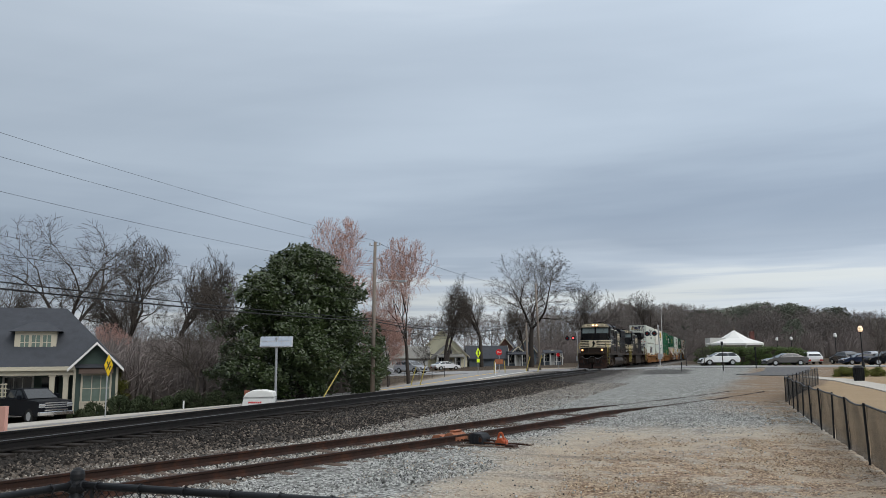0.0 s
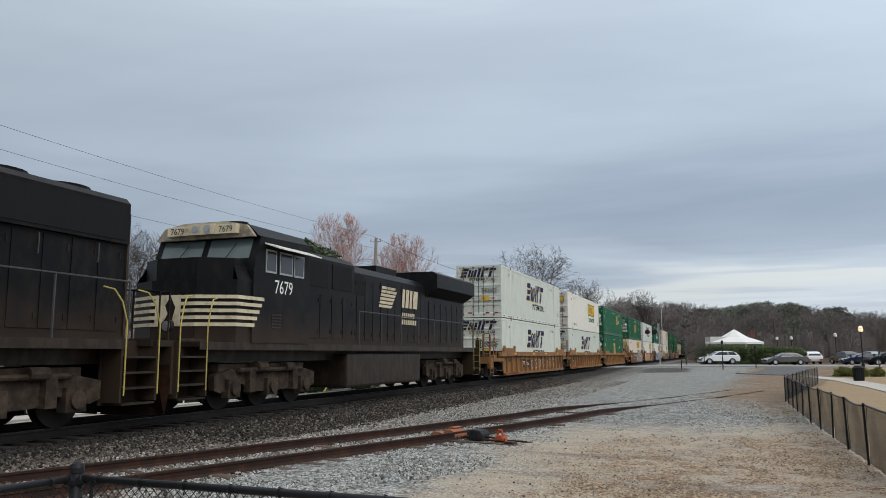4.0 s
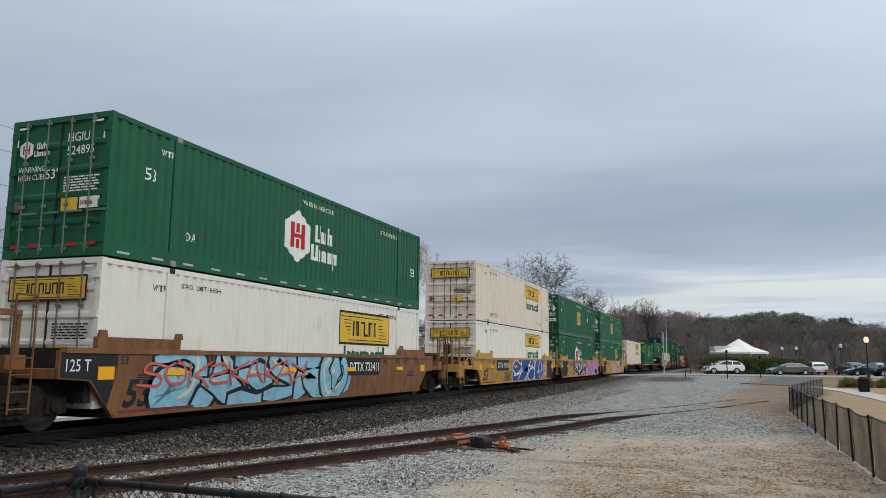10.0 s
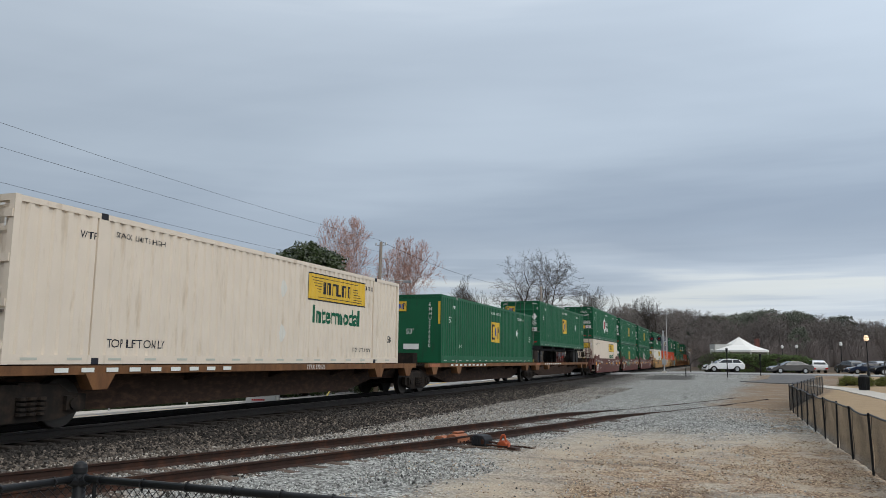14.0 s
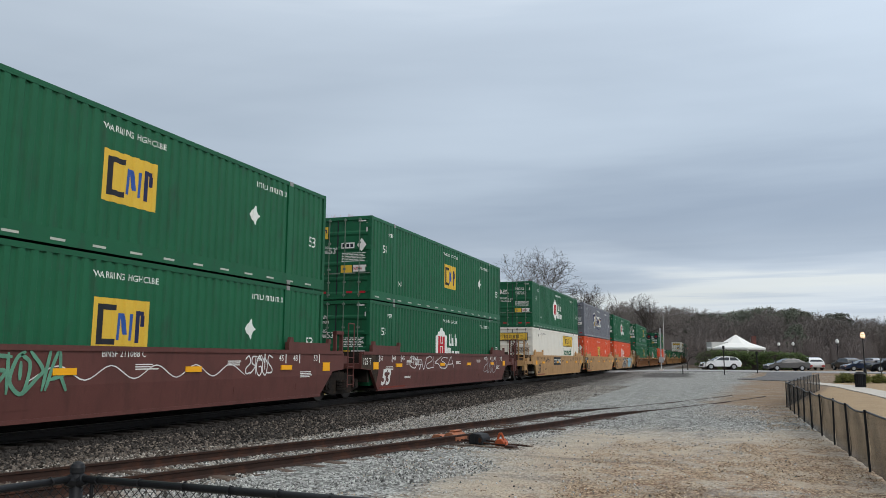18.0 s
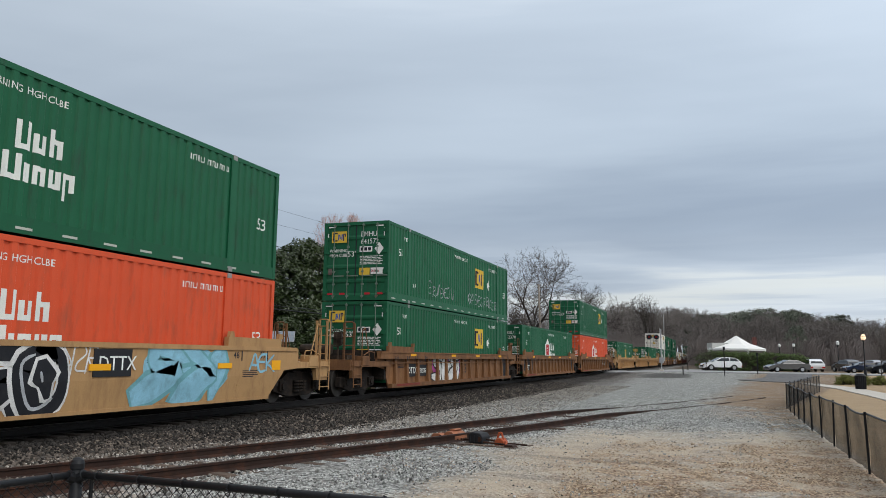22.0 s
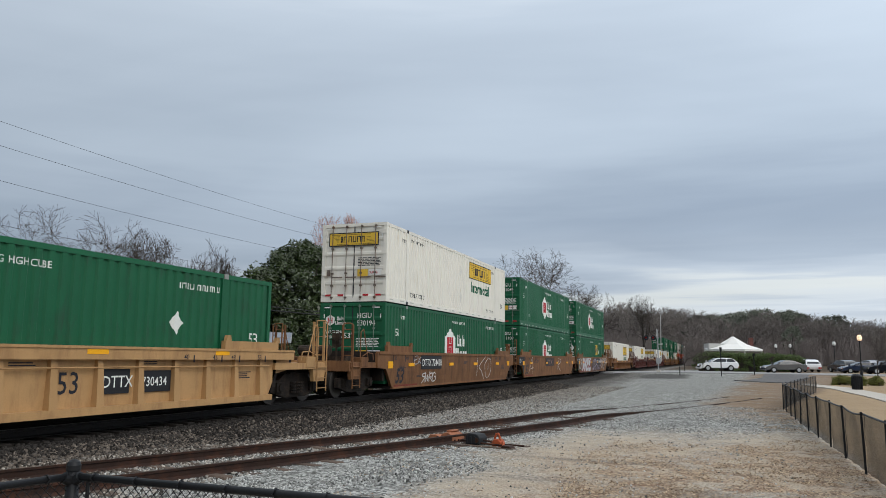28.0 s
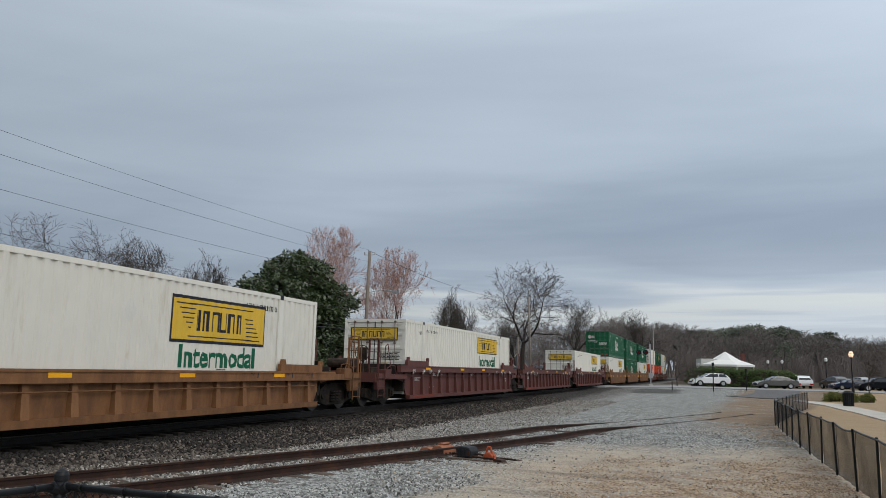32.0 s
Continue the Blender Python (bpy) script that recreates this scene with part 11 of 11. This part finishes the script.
derail()


# ---- fences ----
def near_fence():
    """Low black chain-link fence close to the camera."""
    c = thing("chain_link_fence", pose(0, 0, 0), "low black chain-link fence with round top rail", "fence")
    corner = Vector((8.67, 3.68, 0))
    ends_ = (Vector((8.3, 1.8, 0)), Vector((12.6, 3.62, 0)))
    g = -0.42
    bm = bmesh.new()
    tube(bm, (corner.x, corner.y, g - 0.2), (corner.x, corner.y, 0.66), 0.038, n=14)
    part("post", bm, M["fence"], c, smooth=True)
    bm = bmesh.new()
    for r0, r1, z0, z1 in ((0.042, 0.042, 0.635, 0.665), (0.042, 0.034, 0.665, 0.685), (0.034, 0.015, 0.685, 0.698), (0.015, 0.004, 0.698, 0.702)):
        tube(bm, (corner.x, corner.y, z0), (corner.x, corner.y, z1), r0, r1, n=20, cap=False)
    part("post_cap", bm, M["fence"], c, "domed post cap", smooth=True)
    for e in ends_:
        d = (e - corner)
        bm = bmesh.new()
        tube(bm, (corner.x, corner.y, 0.6), (e.x, e.y, 0.6), 0.022, n=10)
        part("top_rail", bm, M["fence"], c, smooth=True)
        bm = bmesh.new()
        tube(bm, (corner.x, corner.y, 0.57), (corner.x + d.normalized().x * 0.06, corner.y + d.normalized().y * 0.06, 0.6), 0.035, n=10)
        part("rail_cup", bm, M["fence"], c)
        u = d.normalized()
        for k in range(int(d.length / 0.31)):
            q = corner + u * (0.16 + k * 0.31)
            bm = bmesh.new()
            ring = [(q.x + u.x * 0.012 * (i % 2), q.y + u.y * 0.012 * (i % 2), 0) for i in range(9)]
            pts = [(x_ - u.y * 0.027 * math.cos(i * math.tau / 8), y_ + u.x * 0.027 * math.cos(i * math.tau / 8), 0.6 + 0.027 * math.sin(i * math.tau / 8)) for i, (x_, y_, _) in enumerate(ring)]
            pipe(bm, pts + [(q.x, q.y, 0.55)], 0.0035, 5)
            part("wire_tie", bm, M["fence"], c)
        bm = bmesh.new()
        n = int(d.length / 0.055)
        for k in range(-20, n):
            for s in (0, 1):
                pts = []
                a0, a1 = k * 0.055, (k + 18) * 0.055
                lo, hi = max(0.04, a0), min(d.length, a1)
                if hi <= lo:
                    continue
                z = lambda a: g + 0.04 + (a - a0) / (a1 - a0) * 0.97
                za, zb = z(lo), z(hi)
                if s:
                    za, zb = g + 1.01 - (za - g - 0.04), g + 1.01 - (zb - g - 0.04)
                p, q = corner + u * lo, corner + u * hi
                tube(bm, (p.x, p.y, za), (q.x, q.y, zb), 0.0028, n=3, cap=False)
        part("wire_mesh", bm, M["fence"], c, "black diamond wire mesh")
    bm = bmesh.new()
    p = corner + (ends_[1] - corner).normalized() * 0.12
    tube(bm, (p.x, p.y, g), (p.x, p.y, 0.6), 0.012, n=6)
    part("tension_bar", bm, M["fence"], c)
    bm = bmesh.new()
    tube(bm, (12.6, 3.62, g - 0.2), (12.6, 3.62, 0.66), 0.03, n=10)
    part("post", bm, M["fence"], c)


near_fence()


def windscreen_fence():
    """Black fence along the lawn, hung with netting."""
    c = thing("netting_fence", pose(0, 0, 0), "black chain-link fence hung with dark netting", "fence")
    line = [Vector((14.42, 5.0, 0)), Vector((14.46, 14.0, 0)), Vector((14.42, 24.0, 0)), Vector((14.5, 31.2, 0)), Vector((15.9, 40.0, 0)), Vector((17.5, 49.0, 0))]
    H = 0.93
    rng = random.Random(3)
    pts = []
    for a, b in zip(line, line[1:]):
        n = max(1, round((b - a).length / 1.95))
        pts += [a.lerp(b, i / n) for i in range(n)]
    pts.append(line[-1])
    for i, p in enumerate(pts):
        g = ground_z(p.x, p.y)
        bm = bmesh.new()
        tube(bm, (p.x, p.y, g - 0.2), (p.x + rng.uniform(-0.03, 0.03), p.y, g + H + 0.03), 0.019, n=8)
        part("post", bm, M["fence"], c)
    for i, (a, b) in enumerate(zip(pts, pts[1:])):
        ga, gb = ground_z(a.x, a.y), ground_z(b.x, b.y)
        bm = bmesh.new()
        low = rng.uniform(0.0, 0.05)
        for f0, f1 in ((0, 0.25), (0.25, 0.5), (0.5, 0.75), (0.75, 1)):
            z0, z1 = (H - 4 * low * f * (1 - f) for f in (f0, f1))
            tube(bm, a.lerp(b, f0) + Vector((0, 0, ga + (gb - ga) * f0 + z0)), a.lerp(b, f1) + Vector((0, 0, ga + (gb - ga) * f1 + z1)), 0.016, n=6)
        part("top_rail", bm, M["fence"], c)
        # netting: one hanging sheet with folds
        V, F = [], []
        n, rows_ = 14, 7
        bulge, tilt = rng.uniform(0.01, 0.07), rng.uniform(-0.02, 0.02)
        for j in range(rows_ + 1):
            for k in range(n + 1):
                f, h = k / n, j / rows_
                q = a.lerp(b, f)
                fold = 0.012 * math.sin(f * 19 + i * 2.3) * (1 - 0.5 * h) + 0.008 * math.sin(h * 9 + f * 7 + i)
                V.append((q.x + 0.02 + bulge * math.sin(math.pi * f) * math.sin(math.pi * h) + fold + tilt * h, q.y, ga + (gb - ga) * f + 0.02 + (H - 0.03 - 4 * low * f * (1 - f)) * h))
        for j in range(rows_):
            for k in range(n):
                o = j * (n + 1) + k
                F.append((o, o + 1, o + n + 2, o + n + 1))
        me = bpy.data.meshes.new("netting")
        me.from_pydata(V, [], F)
        me.materials.append(M["net"])
        me.polygons.foreach_set("use_smooth", [True] * len(me.polygons))
        o = new("netting", me)
        o.parent = c
    # guard fence by the street, far side of the railway
    c = thing("guard_fence", pose(0, 0, 0), "thin metal guard fence beside the street", "fence")
    for i in range(11):
        y = 46 + i * 2.8
        x = -17.0 + (y - 46) * 0.1
        g = ground_z(x, y)
        bm = bmesh.new()
        tube(bm, (x, y, g - 0.1), (x, y, g + 1.1), 0.03, n=6)
        part("post", bm, M["fence"], c)
        if i < 10:
            x2, y2 = -17.0 + (y + 2.8 - 46) * 0.1, y + 2.8
            for z in (0.55, 1.05):
                bm = bmesh.new()
                tube(bm, (x, y, g + z), (x2, y2, ground_z(x2, y2) + z), 0.02, n=6)
                part("rail", bm, M["fence"], c)


windscreen_fence()


# ---- street furniture ----
def street_lamp(x, y, h, lit, label):
    c = thing("street_lamp", pose(x, y, ground_z(x, y)), label, "street lamp", "street lamps")
    bm = bmesh.new()
    tube(bm, (0, 0, 0), (0, 0, 0.5), 0.16, 0.1, n=12)
    tube(bm, (0, 0, 0.5), (0, 0, h - 0.75), 0.06, 0.045, n=10)
    tube(bm, (0, 0, h - 0.8), (0, 0, h - 0.68), 0.08, 0.14, n=12)
    part("post", bm, M["fence"], c)
    bm = bmesh.new()
    tube(bm, (0, 0, h - 0.68), (0, 0, h - 0.4), 0.14, 0.23, n=14)
    tube(bm, (0, 0, h - 0.4), (0, 0, h - 0.15), 0.23, 0.12, n=14)
    part("globe", bm, M["globe"] if lit else M["trim_w"], c, "lit acorn globe" if lit else "white acorn globe", smooth=True)
    bm = bmesh.new()
    tube(bm, (0, 0, h - 0.15), (0, 0, h), 0.1, 0.01, n=10)
    part("finial", bm, M["fence"], c)


street_lamp(24.6, 79.6, 3.9, True, "black street lamp with glowing acorn globe")
street_lamp(26.5, 111.3, 4.0, False, "black street lamp with acorn globe by the car park")
street_lamp(22.6, 128, 3.9, False, "black street lamp with acorn globe")
street_lamp(20.8, 131, 3.9, False, "black street lamp with acorn globe")


def litter_bin():
    x, y = 20.3, 53.6
    c = thing("litter_bin", pose(x, y, ground_z(x, y)), "black cylindrical litter bin beside the footpath", "litter bin")
    bm = bmesh.new()
    tube(bm, (0, 0, 0), (0, 0, 0.85), 0.27, 0.3, n=18)
    part("barrel", bm, M["fence"], c)
    for i in range(18):
        a = i * math.tau / 18
        bm = bmesh.new()
        tube(bm, (0.29 * math.cos(a), 0.29 * math.sin(a), 0.05), (0.315 * math.cos(a), 0.315 * math.sin(a), 0.83), 0.018, n=5)
        part("slat", bm, M["fence"], c)
    bm = bmesh.new()
    tube(bm, (0, 0, 0.85), (0, 0, 0.98), 0.33, 0.2, n=18)
    part("lid", bm, M["fence"], c)


litter_bin()

# road lines
for name, a, b, w in (("edge_line", (-7.0, 62), (-6.7, 78.5), 0.14), ("centre_line", (-10.6, 50), (-9.9, 78.5), 0.12)):
    bm = bmesh.new()
    n = 14
    for i in range(n):
        y0, y1 = a[1] + (b[1] - a[1]) * i / n, a[1] + (b[1] - a[1]) * (i + 1) / n
        x0, x1 = a[0] + (b[0] - a[0]) * i / n, a[0] + (b[0] - a[0]) * (i + 1) / n
        flat(bm, [(x0 - w, y0, ground_z(x0, y0) + 0.062), (x0 + w, y0, ground_z(x0, y0) + 0.062), (x1 + w, y1, ground_z(x1, y1) + 0.062), (x1 - w, y1, ground_z(x1, y1) + 0.062)])
    tagged(new("road_line", mesh_of("road_line", bm, M["line"] if name == "edge_line" else M["gold"])), "painted road line on the street", "road marking", kind="structure")


# ---- loose stones ----
def stones():
    rng = random.Random(12)
    proto = []
    for k in range(6):
        bm = bmesh.new()
        bmesh.ops.create_icosphere(bm, subdivisions=1, radius=1)
        for v in bm.verts:
            v.co *= rng.uniform(0.65, 1.15)
            v.co.z *= 0.7
        vs = [v.co.copy() for v in bm.verts]
        fs = [[v.index for v in f.verts] for f in bm.faces]
        bm.free()
        proto.append((vs, fs))

    def scatter(name, count, where, size, material, label, category):
        V, F = [], []
        for _ in range(count):
            x, y = where()
            if x is None:
                continue
            vs, fs = proto[rng.randrange(6)]
            s = size * rng.uniform(0.45, 1.3)
            m = Euler((rng.uniform(0, 6), rng.uniform(0, 6), rng.uniform(0, 6))).to_matrix()
            o = Vector((x, y, ground_z(x, y) + s * 0.15))
            k = len(V)
            V += [o + m @ (v * s) for v in vs]
            F += [[k + i for i in f] for f in fs]
        me = bpy.data.meshes.new(name)
        me.from_pydata(V, [], F)
        me.materials.append(material)
        tagged(new(name, me), label, category, kind="stuff")

    def shoulder():
        y = 4 + 46 * rng.random() ** 1.6
        x = 1.9 + 1.9 * rng.random() ** 0.8
        if y > 13 and rng.random() < 0.6:
            return None, None
        return x, y

    def skirt():
        y = 4 + 46 * rng.random() ** 1.7
        x = 2.7 + 3.0 * rng.random() ** 1.3 + 1.1 * ramp(y, 9, 17)
        return x, y

    def crib():
        y = 4 + 46 * rng.random() ** 1.6
        x = rng.uniform(0.95, 2.4 + 1.6 * ramp(y, 9, 17))
        if x < 1.45 and abs(((y - 4) / 0.52 + 0.5) % 1 - 0.5) < 0.26:
            return None, None
        return x, y

    def between():
        y = 7 + 26 * rng.random() ** 1.5
        x = rng.uniform(-0.6, 0.6)
        return x, y

    def yard():
        y = 5.5 + 26 * rng.random() ** 1.6
        x = rng.uniform(3.6, 13.5)
        edge = 7.4 + 0.06 * y + 2.0 * noise.noise(Vector((x * 0.3, y * 0.3, 2))) + 6 * ramp(y, 17, 22)
        if x > edge and rng.random() < 0.93:
            return None, None
        return x, y

    def chips():
        """Bark chips, dead leaves and straw on the bare ground."""
        V, F = [], []
        for _ in range(60000):
            y = 5.5 + 26 * rng.random() ** 1.7
            x = rng.uniform(7.2, 14.4)
            mask = noise.noise(Vector((x * 0.55, y * 0.4, 9))) + 0.6 * noise.noise(Vector((x * 1.7, y * 1.2, 4)))
            edge = x - 10.2 + 1.2 * mask
            if y > 17 + 2 * mask and x < 13.2 + mask * 0.8:
                continue
            if edge < 0 and rng.random() > 0.12 or mask < 0.0 and rng.random() < 0.85:
                continue
            a, tilt, l, w = rng.uniform(0, math.tau), rng.uniform(-0.5, 0.5), rng.uniform(0.008, 0.03), rng.uniform(0.004, 0.011)
            u = Vector((math.cos(a) * math.cos(tilt), math.sin(a) * math.cos(tilt), math.sin(tilt))) * l
            v = Vector((-math.sin(a), math.cos(a), rng.uniform(-0.5, 0.5))) * w
            o = Vector((x, y, ground_z(x, y) + 0.028 + 0.03 * noise.noise(Vector((x * 0.7, y * 0.7, 0)))))
            k = len(V)
            V += [o - u - v, o + u - v * 0.6, o + u + v * 0.6 + Vector((0, 0, w)), o - u + v]
            F.append((k, k + 1, k + 2, k + 3))
        me = bpy.data.meshes.new("leaf_litter")
        me.from_pydata(V, [], F)
        me.materials.append(stone_mat("dead_leaf_litter", (0.15, 0.095, 0.062), (0.58, 0.46, 0.32)))
        tagged(new("leaf_litter", me), "brown dead leaves and bark chips on tan dirt", "leaf litter", kind="stuff")

    def stone_mat(name, lo, hi):
        m = bpy.data.materials.new(name)
        m.use_nodes = True
        N, Lk = m.node_tree.nodes, m.node_tree.links
        g = N.new("ShaderNodeNewGeometry")
        r = N.new("ShaderNodeValToRGB")
        r.color_ramp.elements[0].color, r.color_ramp.elements[1].color = (*lo, 1), (*hi, 1)
        Lk.new(g.outputs["Random Per Island"], r.inputs[0]); Lk.new(r.outputs[0], N["Principled BSDF"].inputs["Base Color"])
        N["Principled BSDF"].inputs["Roughness"].default_value = 0.9
        N["Principled BSDF"].inputs["Specular IOR Level"].default_value = 0.2
        return m
    # near-black: oil and the shadow strip along the rails are both in this colour
    scatter("trackside_stones", 22000, crib, 0.034, stone_mat("oily_ballast", (0.005, 0.0045, 0.004), (0.05, 0.044, 0.039)), "oily dark ballast stones at the sleeper ends", "ballast")
    scatter("ballast_stones", 24000, shoulder, 0.034, stone_mat("dark_ballast", (0.01, 0.008, 0.007), (0.2, 0.168, 0.14)), "dark angular ballast stones beside the main line", "ballast")
    scatter("skirt_stones", 20000, skirt, 0.03, stone_mat("grey_brown_ballast", (0.025, 0.022, 0.019), (0.45, 0.415, 0.365)), "grey-brown ballast stones at the foot of the embankment", "ballast")
    scatter("track_bed_stones", 5000, between, 0.045, stone_mat("track_ballast", (0.01, 0.009, 0.008), (0.06, 0.055, 0.05)), "dark ballast stones between the rails", "ballast")
    scatter("gravel_stones", 60000, yard, 0.02, stone_mat("pale_gravel", (0.05, 0.05, 0.047), (0.6, 0.605, 0.58)), "pale grey gravel stones around the spur", "gravel")
    chips()


stones()


def motions():
    """The train runs past at an almost even speed, slowing a little."""
    for ob, s, z in TRAIN:
        walk(ob, [(t, pose(0, s - 21.895 * t + 0.0204 * t * t, z)) for t in range(0, 33, 2)])


motions()
